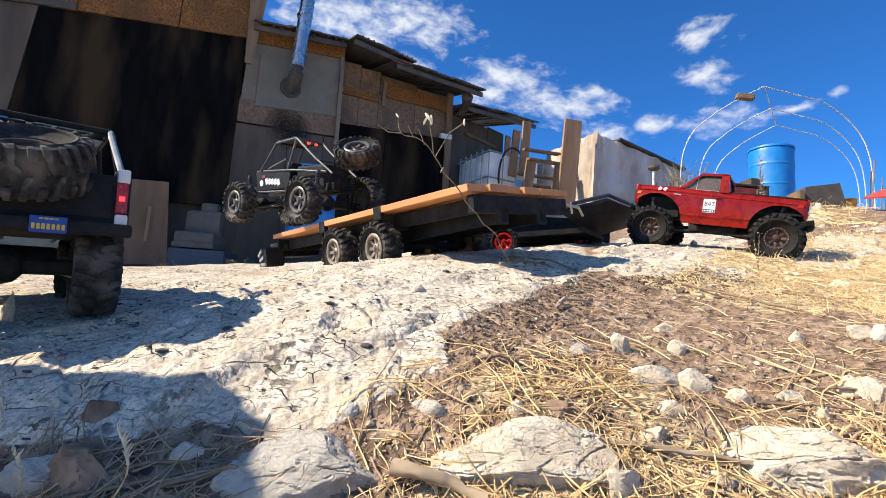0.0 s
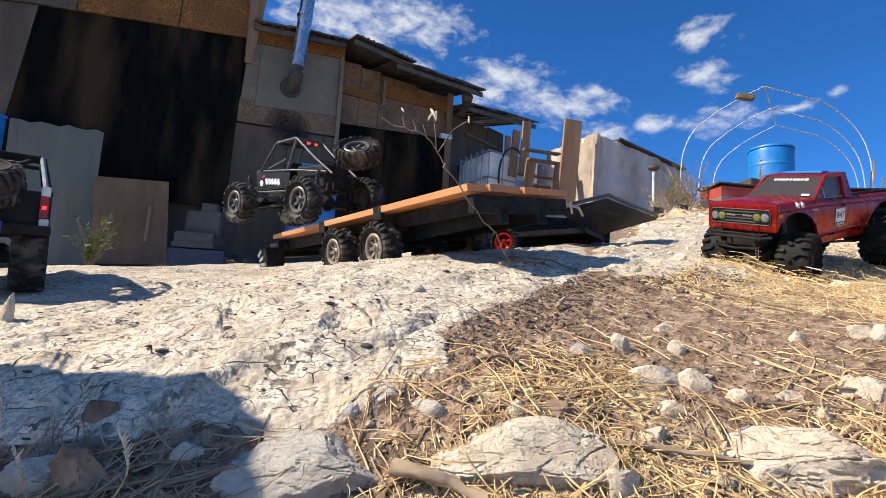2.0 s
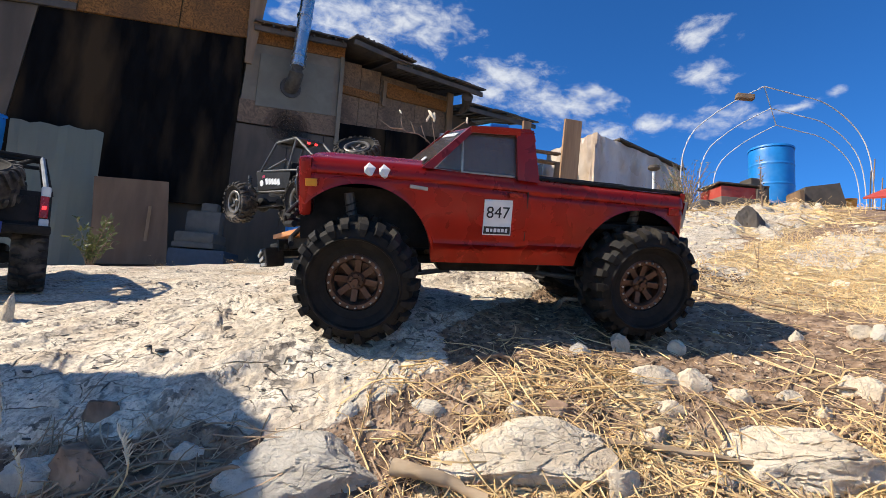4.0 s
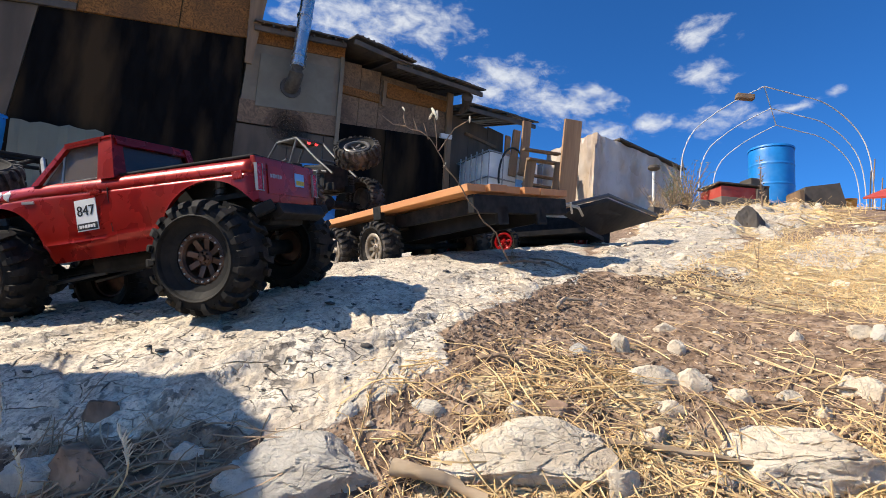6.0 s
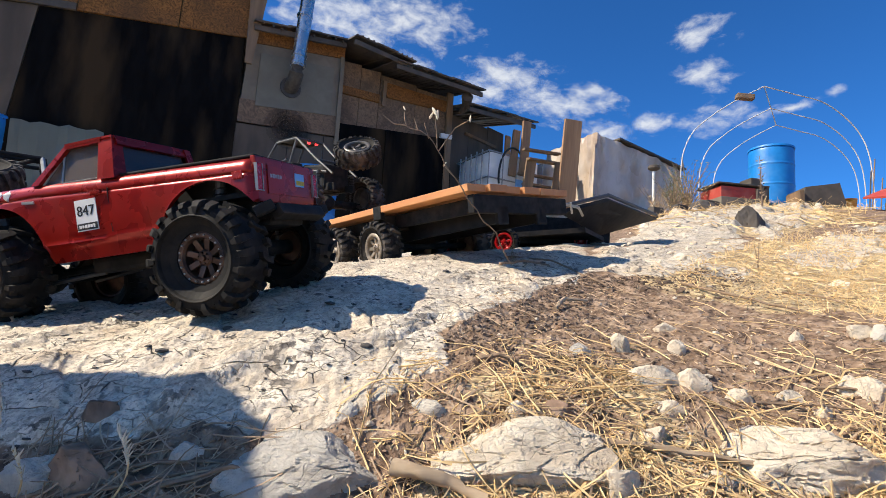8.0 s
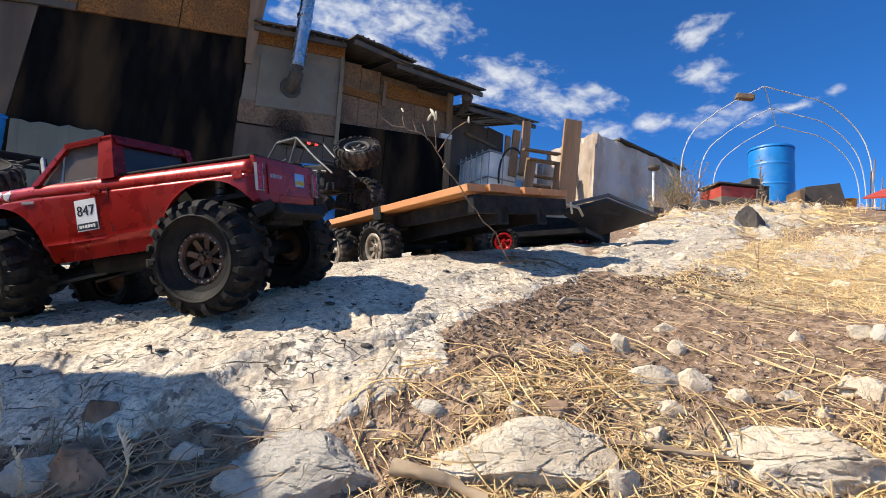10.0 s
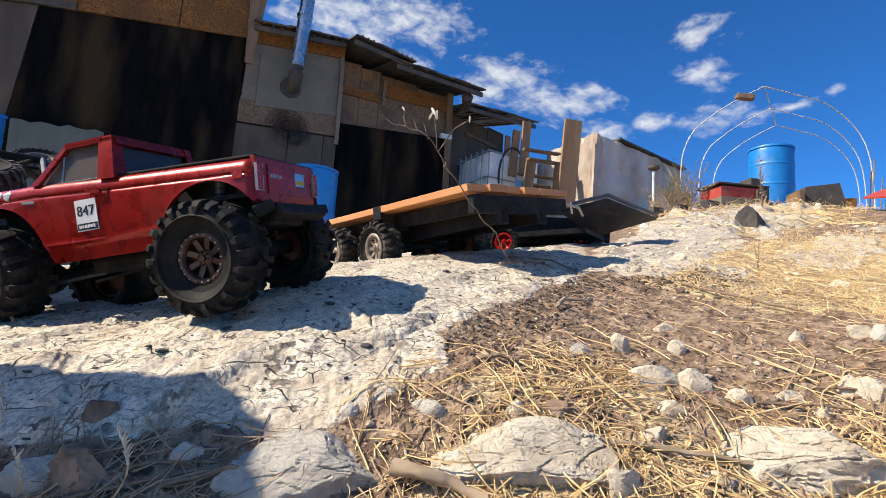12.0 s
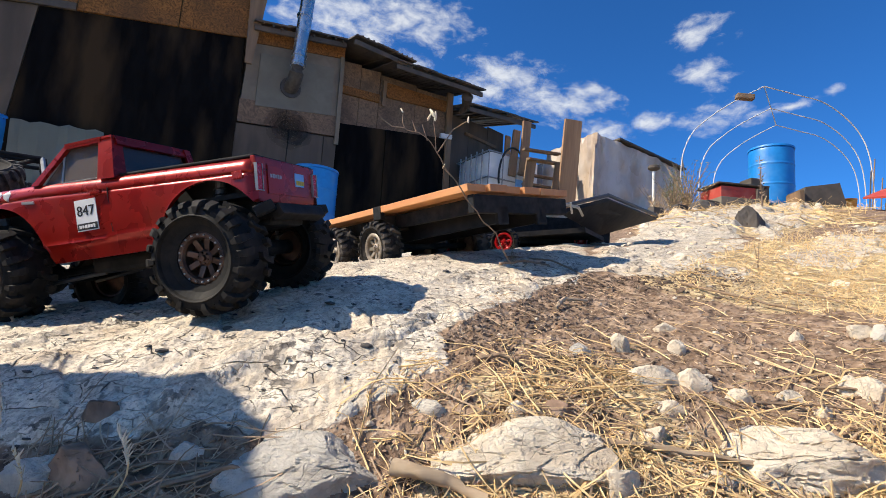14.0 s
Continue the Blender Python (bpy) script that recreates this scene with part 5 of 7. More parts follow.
        for v in bm.verts:
            v.co.y += s * (HW - 0.009) - s * (v.co.z - 0.178) / (roof_z - 0.178) * 0.013
        win = part("door_window", bm, PANE, cab, "smoky tinted side window")
        bm = bmesh.new()
        for a, b in (((0.213, 0.184), (0.213, 0.222)), ((0.213, 0.184), (0.245, 0.187)), ((0.213, 0.222), (0.245, 0.187)), ((0.152, 0.183), (0.212, 0.185))):
            f = lambda p: (p[0], s * (HW - 0.0072) - s * (p[1] - 0.178) / (roof_z - 0.178) * 0.013, p[1])
            tube(bm, [f(a), f(b)], 0.0013, 5)
        part("window_trim", bm, STEEL, win)
    bm = bmesh.new()
    sheet(bm, (0.256, -0.076, 0.190), (0.256, 0.076, 0.190), (0.204, 0.064, roof_z - 0.004), (0.204, -0.064, roof_z - 0.004), 0.0015)
    ws = part("windscreen", bm, GLASS, cab, "dusty tinted windscreen")
    bm = bmesh.new()
    rng = random.Random(8)
    for k in range(9):
        bm2 = bmesh.new()
        add_box(bm2, (0, -0.036 + 0.009 * k, 0), (0.0007, rng.uniform(0.0055, 0.008), 0.006))
        join(bm, bm2, Matrix.Translation((0.2150, 0, roof_z - 0.009)) @ Matrix.Rotation(radians(-48), 4, "Y"))
    part("banner_bars", bm, WHITE, ws, "white banner strip of bars")
    bm = bmesh.new()
    bm2 = bmesh.new()
    add_box(bm2, (0, 0, 0), (0.0007, 0.017, 0.006))
    join(bm, bm2, Matrix.Translation((0.2545, 0.058, 0.1970)) @ Matrix.Rotation(radians(-48), 4, "Y"))
    part("sticker", bm, WHITE, ws)
    bm = bmesh.new()
    sheet(bm, (0.1285, -0.060, 0.187), (0.1285, 0.060, 0.187), (0.1335, 0.052, roof_z - 0.012), (0.1335, -0.052, roof_z - 0.012), 0.0015)
    part("rear_window", bm, GLASS, cab)
    bm = bmesh.new()
    slab(bm, [(0.125, 0.120), (0.125, 0.186), (0.133, 0.186), (0.133, 0.120)], -HW + 0.007, HW - 0.007)
    sheet(bm, (0.127, -0.066, roof_z - 0.012), (0.127, 0.066, roof_z - 0.012), (0.131, 0.066, roof_z), (0.131, -0.066, roof_z), 0.004)
    for s in (-1, 1):
        sheet(bm, (0.126, s * 0.075, 0.186), (0.1315, s * 0.066, roof_z - 0.002), (0.1315, s * 0.054, roof_z - 0.002), (0.126, s * 0.060, 0.186), 0.004)
    part("cab_back", bm, RED, cab)
    bm = bmesh.new()
    slab(bm, [(0.14, 0.12), (0.14, 0.178), (0.25, 0.180), (0.25, 0.12)], -0.070, 0.070)
    add_box(bm, (0.175, 0.03, 0.19), (0.03, 0.035, 0.045), (0, -8, 0), 0.008)
    add_box(bm, (0.175, -0.03, 0.19), (0.03, 0.035, 0.045), (0, -8, 0), 0.008)
    part("interior", bm, PLASTIC, t)
    bm = bmesh.new()
    add_box(bm, (0.165, 0, roof_z + 0.004), (0.024, 0.09, 0.005), (0, 0, 0), 0.002)
    part("roof_strip", bm, BLUEDRUM, cab, "small blue strip on the roof")
    # bed with its black rail cap and tailgate
    bm = bmesh.new()
    add_box(bm, (0.03, 0, 0.130), (0.19, 2 * HW - 0.02, 0.006))
    part("bed_floor", bm, PLASTIC, t)
    # black block added to keep the space under the body dark, no real part
    bm = bmesh.new()
    add_box(bm, (0.16, 0, 0.122), (0.44, 0.085, 0.062), (0, 0, 0), 0.006)
    part("dark_filler", bm, PLASTIC, t)
    bm = bmesh.new()
    for s in (-1, 1):
        add_box(bm, (0.030, s * (HW - 0.016), 0.1785), (0.196, 0.010, 0.004), (0, -2.4, 0), 0.0015)
    add_box(bm, (-0.063, 0, 0.1735), (0.012, 2 * HW - 0.026, 0.004), (0, 0, 0), 0.0015)
    part("bed_rail_cap", bm, PLASTIC, t)
    bm = bmesh.new()
    add_box(bm, (-0.0645, 0, 0.1465), (0.007, 2 * HW - 0.018, 0.056), (0, -5, 0), 0.002)
    gate = part("tailgate", bm, RED, t)
    bm = bmesh.new()
    add_box(bm, (-0.0690, 0, 0.1475), (0.0012, 0.10, 0.036), (0, -5, 0), 0.0005)
    part("gate_panel", bm, RED, gate)
    for s in (-1, 1):
        bm = bmesh.new()
        add_box(bm, (-0.0693, s * 0.070, 0.148), (0.003, 0.012, 0.034), (0, -5, 0), 0.001)
        lamp = part("tail_light", bm, TAIL, t, "tall red tail light")
        bm = bmesh.new()
        for dy, dz, w, h in ((-0.006, 0, 0.0008, 0.033), (0.006, 0, 0.0008, 0.033), (0, 0.016, 0.012, 0.0008), (0, -0.016, 0.012, 0.0008)):
            add_box(bm, (-0.0698, s * 0.070 + dy, 0.148 + dz), (0.0036, w, h), (0, -5, 0))
        part("chrome_surround", bm, STEEL, lamp)
    bm = bmesh.new()
    add_box(bm, (-0.0705, -0.026, 0.152), (0.0012, 0.024, 0.018), (0, -5, 0), 0.0004)
    pl = part("licence_plate", bm, SKYBLUE, gate, "blue and yellow licence plate")
    bm = bmesh.new()
    for k in range(4):
        add_box(bm, (-0.0714, -0.018 - k * 0.0054, 0.148), (0.0006, 0.004, 0.006), (0, -5, 0))
    part("plate_bars", bm, YELLOW, pl)
    bm = bmesh.new()
    for k in range(5):
        add_box(bm, (-0.0705, 0.044 - k * 0.0055, 0.152), (0.0006, 0.0042, 0.0045 + 0.001 * (k % 2)), (0, -5, 0))
    part("script_badge", bm, STEEL, gate)
    # bumpers
    bm = bmesh.new()
    tube(bm, [(0.392, -0.078, 0.121), (0.402, -0.060, 0.118), (0.402, 0.060, 0.118), (0.392, 0.078, 0.121)], 0.0036, 8)
    tube(bm, [(0.395, -0.070, 0.128), (0.404, -0.055, 0.127), (0.404, 0.055, 0.127), (0.395, 0.070, 0.128)], 0.0024, 8)
    for y in (-0.06, -0.02, 0.02, 0.06):
        tube(bm, [(0.402, y, 0.118), (0.404, y, 0.127)], 0.002, 6)
    for s in (-1, 1):
        tube(bm, [(0.402, s * 0.03, 0.118), (0.36, s * 0.03, 0.11)], 0.004, 6)
    part("front_bumper", bm, PLASTIC, t)
    bm = bmesh.new()
    tube(bm, [(0.398, -0.055, 0.095), (0.404, 0.0, 0.092), (0.398, 0.055, 0.095)], 0.003, 8)
    tube(bm, [(0.37, -0.06, 0.075), (0.37, 0.06, 0.075)], 0.0035, 8)
    part("steering_rod", bm, PLASTIC, t)
    bm = bmesh.new()
    add_box(bm, (-0.078, 0, 0.106), (0.016, 0.115, 0.016), (0, 24, 0), 0.002)
    for s in (-1, 1):
        add_box(bm, (-0.070, s * 0.068, 0.110), (0.024, 0.022, 0.013), (0, 18, s * 28), 0.002)
        add_box(bm, (-0.05, s * 0.03, 0.105), (0.06, 0.01, 0.012))
    part("rear_bumper", bm, PLASTIC, t)
    wl = wheels(t, [(0.324, 0.0915, 0.067), (0.324, -0.0915, 0.067), (-0.006, 0.0915, 0.067), (-0.006, -0.0915, 0.067)], RED_TYRE, RED_RIM, "", RED_BOLTS)
    return t, wl


# ---- black open-top truck ----
def black_truck():
    t = thing("model_truck", pose(-0.8, 0.9, 0.1), "black open-top model truck with a spare tyre and roll bar", "model truck")
    running_gear(t, 0.31, 0.15, 0.062)
    HW = 0.100
    outline = [(-0.075, 0.095), (-0.078, 0.168), (0.10, 0.172), (0.20, 0.175), (0.345, 0.172), (0.352, 0.12), (0.37, 0.115)]
    outline = outline[:5] + [(0.355, 0.165), (0.355, 0.115)] + arc(0.31, 0.075, 0.068, 35, 165, 12) + [(0.23, 0.082), (0.075, 0.082)] + arc(0.0, 0.075, 0.070, 6, 155, 12)
    for s in (-1, 1):
        bm = bmesh.new()
        slab(bm, outline, s * HW, s * (HW - 0.006))
        part("side_panel", bm, BLACKPAINT, t)
    bm = bmesh.new()
    add_box(bm, (0.275, 0, 0.172), (0.155, 2 * HW, 0.008), (0, 0, 0), 0.003)
    part("hood", bm, BLACKPAINT, t)
    bm = bmesh.new()
    add_box(bm, (0.352, 0, 0.142), (0.012, 2 * HW, 0.06), (0, 0, 0), 0.004)
    part("nose", bm, BLACKPAINT, t)
    bm = bmesh.new()
    add_box(bm, (-0.076, 0, 0.132), (0.008, 2 * HW, 0.072), (0, 0, 0), 0.003)
    gate = part("tailgate", bm, BLACKPAINT, t)
    bm = bmesh.new()
    add_box(bm, (-0.081, 0.0, 0.135), (0.002, 0.16, 0.045), (0, 0, 0), 0.0008)
    part("gate_panel", bm, BLACKPAINT, gate)
    bm = bmesh.new()
    add_box(bm, (0.06, 0, 0.098), (0.27, 2 * HW - 0.02, 0.006))
    part("tub_floor", bm, PLASTIC, t)
    for s in (-1, 1):
        bm = bmesh.new()
        add_box(bm, (-0.081, s * 0.090, 0.140), (0.010, 0.013, 0.040), (0, 0, 0), 0.002)
        lamp = part("tail_light", bm, TAIL, t, "tall red tail light")
        bm = bmesh.new()
        add_box(bm, (-0.0865, s * 0.090, 0.139), (0.0012, 0.006, 0.006), (0, 0, 0), 0.0004)
        part("bulb", bm, TAILGLOW, lamp, "small lit red bulb")
        for z, h in ((0.168, 0.018), (0.111, 0.017)):
            bm = bmesh.new()
            add_box(bm, (-0.080, s * 0.091, z), (0.011, 0.014, h), (0, 0, 0), 0.003)
            part("lamp_cap", bm, WHITE, lamp, "white lamp end cap")
    bm = bmesh.new()
    add_box(bm, (-0.101, -0.020, 0.098), (0.002, 0.034, 0.019), (0, 0, 0), 0.0006)
    pl = part("licence_plate", bm, BLUEPLATE, t, "dark blue licence plate with yellow bars")
    bm = bmesh.new()
    for k in range(7):
        add_box(bm, (-0.1025, -0.0335 + k * 0.0045, 0.0955), (0.0006, 0.0030, 0.0065))
    for k in range(4):
        add_box(bm, (-0.1025, -0.027 + k * 0.0046, 0.1045), (0.0006, 0.0036, 0.0018))
    part("plate_bars", bm, YELLOW, pl)
    bm = bmesh.new()
    add_box(bm, (-0.090, 0, 0.098), (0.018, 0.205, 0.016), (0, 0, 0), 0.004)
    part("rear_bumper", bm, PLASTIC, t)
    # roll cage
    hz = 0.243
    for s in (-1, 1):
        for nm, pts, m in (("rear_stay", [(-0.062, s * 0.091, 0.172), (0.012, s * 0.080, hz)], STEEL), ("main_hoop", [(0.02, s * 0.098, 0.172), (0.014, s * 0.082, hz)], PLASTIC),
                           ("roof_bar", [(0.012, s * 0.080, hz), (0.15, s * 0.078, hz + 0.002), (0.20, s * 0.09, 0.176)], PLASTIC), ("cross_brace", [(0.014, s * 0.078, hz), (0.03, -s * 0.03, 0.19)], PLASTIC)):
            bm = bmesh.new()
            tube(bm, pts, 0.0042, 8)
            part(nm, bm, m, t, "bright bare metal stay" if nm == "rear_stay" else "", smooth=True)
        bm = bmesh.new()
        add_box(bm, (-0.062, s * 0.091, 0.174), (0.02, 0.016, 0.006), (0, 0, 0), 0.002)
        part("stay_foot", bm, STEEL, t)
    for x, z in ((0.012, hz), (0.15, hz + 0.002), (0.06, hz + 0.001)):
        bm = bmesh.new()
        tube(bm, [(x, -0.080, z), (x, 0.080, z)], 0.0042, 8)
        part("cross_tube", bm, PLASTIC, t)
    for y in (-0.035, 0.035):
        bm = bmesh.new()
        add_box(bm, (0.11, y, 0.13), (0.05, 0.05, 0.03), (0, 0, 0), 0.008)
        add_box(bm, (0.085, y, 0.17), (0.02, 0.05, 0.07), (0, -10, 0), 0.008)
        part("seat", bm, PLASTIC, t)
    spare = part("spare_wheel", RED_RIM, None, t, "spare wheel laid in the bed", Matrix.Translation((-0.066, 0.006, 0.174)) @ Vector((-0.42, 0.10, 0.90)).to_track_quat("Y", "Z").to_matrix().to_4x4())
    part("tyre", SPARE_TYRE, None, spare)
    wl = wheels(t, [(0.31, 0.075, 0.062), (0.31, -0.075, 0.062), (0.0, 0.075, 0.062), (0.0, -0.075, 0.062)], CRAWL_TYRE, CRAWL_RIM)
    for ob in t.children:
        if ob not in wl and ob.name.split(".")[0] not in ("axle", "link_rod", "shock_absorber", "coil_spring", "drive_shaft"):
            ob.matrix_basis = Matrix.Translation((0, 0, 0.012)) @ ob.matrix_basis
    return t, wl


# ---- tube-frame crawler ----
def crawler():
    t = thing("model_crawler", pose(-0.3, 1.4, 0.3), "black tube-frame model crawler with a spare wheel", "model truck")
    running_gear(t, 0.325, 0.20, 0.065)
    zb, zr = 0.150, 0.252
    for s in (-1, 1):
        y0, y1 = s * 0.062, s * 0.048
        for nm, pts in (("sill_tube", [(0.30, y0, 0.10), (0.05, y0, 0.10)]), ("belt_tube", [(0.31, s * 0.05, zb + 0.018), (0.24, y0, zb + 0.015), (0.10, y0, zb + 0.01), (-0.03, s * 0.05, zb)]), ("front_pillar", [(0.275, y0, zb + 0.016), (0.215, y1, zr)]),
                        ("roof_tube", [(0.215, y1, zr), (0.115, y1, zr + 0.006)]), ("rear_pillar", [(0.115, y1, zr + 0.006), (0.135, y0, zb + 0.01)]), ("back_stay", [(0.115, y1, zr + 0.006), (0.03, s * 0.045, 0.195), (-0.05, s * 0.045, zb - 0.005)]),
                        ("door_bar", [(0.235, y0, zb + 0.02), (0.14, y0, zb + 0.045)]), ("nose_tube", [(0.31, s * 0.05, zb + 0.018), (0.31, s * 0.045, 0.10)])):
            bm = bmesh.new()
            tube(bm, pts, 0.0036, 8)
            part(nm, bm, TUBE, t, smooth=True)
        bm = bmesh.new()
        slab(bm, [(0.285, 0.105), (0.300, zb + 0.014), (0.12, zb + 0.008), (0.13, 0.110)], s * 0.0625, s * 0.0605)
        door = part("side_panel", bm, BLACKPAINT, t, "black panel with a white emblem")
        bm = bmesh.new()
        lathe(bm, [(0.0095, 0), (0.0095, 0.0006), (0.0001, 0.0006)], 18, "Y", Matrix.Translation((0.268, s * 0.0625 - (0 if s > 0 else 0.0006), 0.128)))
        part("round_emblem", bm, WHITE, door)
        bm = bmesh.new()
        for k in range(5):
            add_box(bm, (0.240 - k * 0.0155, s * 0.0629, 0.133 - 0.0012 * k), (0.0125, 0.0008, 0.019), (0, 18, 0), 0)
        part("emblem_bars", bm, WHITE, door)
        bm = bmesh.new()
        add_box(bm, (0.258, s * 0.0629, 0.148), (0.014, 0.0008, 0.008), (0, 10, 0))
        part("emblem_dash", bm, RIM_RED, door, "small orange emblem")
    for x, z, w in ((0.215, zr, 0.048), (0.115, zr + 0.006, 0.048), (0.275, zb + 0.016, 0.062), (0.03, 0.19, 0.045)):
        bm = bmesh.new()
        tube(bm, [(x, -w, z), (x, w, z)], 0.0036, 8)
        part("cross_tube", bm, TUBE, t)
    bm = bmesh.new()
    add_box(bm, (0.165, 0, zr + 0.007), (0.10, 0.10, 0.003), (0, 3, 0), 0.001)
    part("roof_panel", bm, BLACKPAINT, t)
    bm = bmesh.new()
    add_box(bm, (0.275, 0, zb + 0.012), (0.08, 0.10, 0.006), (0, 5, 0), 0.002)
    part("hood", bm, BLACKPAINT, t)
    for y in (-0.03, 0.03):
        bm = bmesh.new()
        add_box(bm, (0.15, y, 0.155), (0.03, 0.04, 0.07), (0, -8, 0), 0.007)
        part("seat", bm, PLASTIC, t)
    for s in (-1, 1):
        bm = bmesh.new()
        add_box(bm, (0.103, s * 0.014, zr - 0.004), (0.004, 0.010, 0.006), (0, 0, 0), 0.001)
        part("tail_light", bm, TAILGLOW, t, "small lit red lamp")
    bm = bmesh.new()
    add_box(bm, (0.05, 0, 0.14), (0.13, 0.09, 0.07), (0, 0, 0), 0.008)
    part("fuel_cell", bm, PLASTIC, t)
    bm = bmesh.new()
    add_box(bm, (0.16, 0, 0.118), (0.26, 0.10, 0.030), (0, 0, 0), 0.006)
    add_box(bm, (0.275, 0, 0.135), (0.07, 0.085, 0.04), (0, 0, 0), 0.006)
    part("floor_pan", bm, PLASTIC, t)
    spare = part("spare_wheel", CRAWL_RIM, None, t, "spare wheel mounted behind the cage", Matrix.Translation((-0.100, 0.0, 0.205)) @ Vector((-0.30, 0.45, 0.75)).to_track_quat("Y", "Z").to_matrix().to_4x4())
    part("tyre", CRAWL_TYRE, None, spare)
    wl = wheels(t, [(0.325, 0.10, 0.065), (0.325, -0.10, 0.065), (0.0, 0.10, 0.065), (-0.03, -0.10, 0.088)], CRAWL_TYRE, CRAWL_RIM)
    return t, wl


PICKUP, PICKUP_WHEELS = red_pickup()
TRUCK, TRUCK_WHEELS = black_truck()
CRAWLER, CRAWLER_WHEELS = crawler()


# ---- model trailer with a plank deck ----
def deck_trailer():
    a, b, c = Vector((0.036, 0.849, 0.365)), Vector((-0.543, 1.548, 0.337)), Vector((0.263, 1.034, 0.414))
    x = (b - a).normalized()
    y = -((c - a) - x * (c - a).dot(x)).normalized()
    z = x.cross(y)
    m = Matrix(((x.x, y.x, z.x, a.x), (x.y, y.y, z.y, a.y), (x.z, y.z, z.z, a.z), (0, 0, 0, 1)))
    t = thing("model_trailer", m, "black model trailer with an orange plank deck, tipped up", "trailer")
    L, W = 0.905, 0.296       # the deck runs along x, and away along -y
    n = 6
    for k in range(n):
        bm = bmesh.new()
        w = W / n
        rng = random.Random(k)
        add_box(bm, (L / 2 + rng.uniform(-0.006, 0.006), -w * (k + 0.5), -0.007 + rng.uniform(-0.0008, 0.0008)), (L, w - 0.003, 0.014), (0, 0, 0), 0.0012)
        part("plank", bm, PINE, t)
    for y0 in (-0.050, -W + 0.05):
        bm = bmesh.new()
        add_box(bm, (L / 2, y0, -0.034), (L - 0.03, 0.014, 0.030), (0, 0, 0), 0.002)
        part("side_rail", bm, PLASTIC, t)
    for x0 in (0.008, L * 0.33, L * 0.66, L - 0.01):
        bm = bmesh.new()
        add_box(bm, (x0, -W / 2, -0.036), (0.016, W - 0.02, 0.034), (0, 0, 0), 0.002)
        part("cross_member", bm, PLASTIC, t)
    for y0 in (-0.085, -0.20):
        bm = bmesh.new()
        slab(bm, [(0.0, -0.048), (0.0, -0.07), (0.50, -0.085), (0.62, -0.05), (0.62, -0.04)], y0 - 0.005, y0 + 0.005)
        part("frame_rail", bm, BLACKPAINT, t)
        bm = bmesh.new()
        add_box(bm, (0.004, y0, -0.056), (0.008, 0.03, 0.036), (0, 0, 0), 0.002)
        part("rear_bracket", bm, PLASTIC, t)
    bm = bmesh.new()
    add_box(bm, (0.30, -0.006, -0.014), (0.03, 0.012, 0.03), (0, 0, 0), 0.002)
    part("stake_pocket", bm, PLASTIC, t)
    bm = bmesh.new()
    add_box(bm, (0.57, -0.006, -0.014), (0.03, 0.012, 0.03), (0, 0, 0), 0.002)
    part("stake_pocket", bm, PLASTIC, t)
    bm = bmesh.new()
    tube(bm, [(L - 0.02, -0.03, -0.04), (L + 0.18, -W / 2, -0.05)], 0.008, 8)
    tube(bm, [(L - 0.02, -W + 0.03, -0.04), (L + 0.18, -W / 2, -0.05)], 0.008, 8)
    part("tongue", bm, PLASTIC, t)
    bm = bmesh.new()
    add_box(bm, (L + 0.02, 0.0, -0.07), (0.06, 0.06, 0.06), (0, 0, 0), 0.006)
    part("tool_box", bm, PLASTIC, t, "dark box at the trailer's nose")
    for k in range(3):
        bm = bmesh.new()
        add_box(bm, (L + 0.02 + 0.012 * (k - 1), 0.032, -0.075 + 0.018 * (k - 1)), (0.035, 0.006, 0.010), (0, 15 * k, 0), 0.002)
        part("bracket", bm, STEEL, t)
    bm = bmesh.new()
    add_box(bm, (L + 0.07, -0.10, -0.045), (0.10, 0.13, 0.05), (0, 0, 0), 0.005)
    part("winch_box", bm, PLASTIC, t)
    inv = m.inverted()
    spots = [inv @ Vector((-0.142, 1.110, 0.268)), inv @ Vector((-0.260, 1.238, 0.266))]
    for p in spots:
        for s in (1, -1):
            q = Vector((p.x, p.y if s > 0 else -W + 0.0 - p.y * 0.3, p.z))
            wheel = part("wheel", TRAIL_RIM, None, t, "", Matrix.Translation(q) @ pose(0, 0, 0, 0, 0, 0 if s > 0 else 180))
            part("tyre", TRAIL_TYRE, None, wheel)
        bm = bmesh.new()
        tube(bm, [(p.x, p.y, p.z), (p.x, -W + 0.02, p.z)], 0.007, 8)
        part("axle", bm, PLASTIC, t)
    return t


TRAILER = deck_trailer()


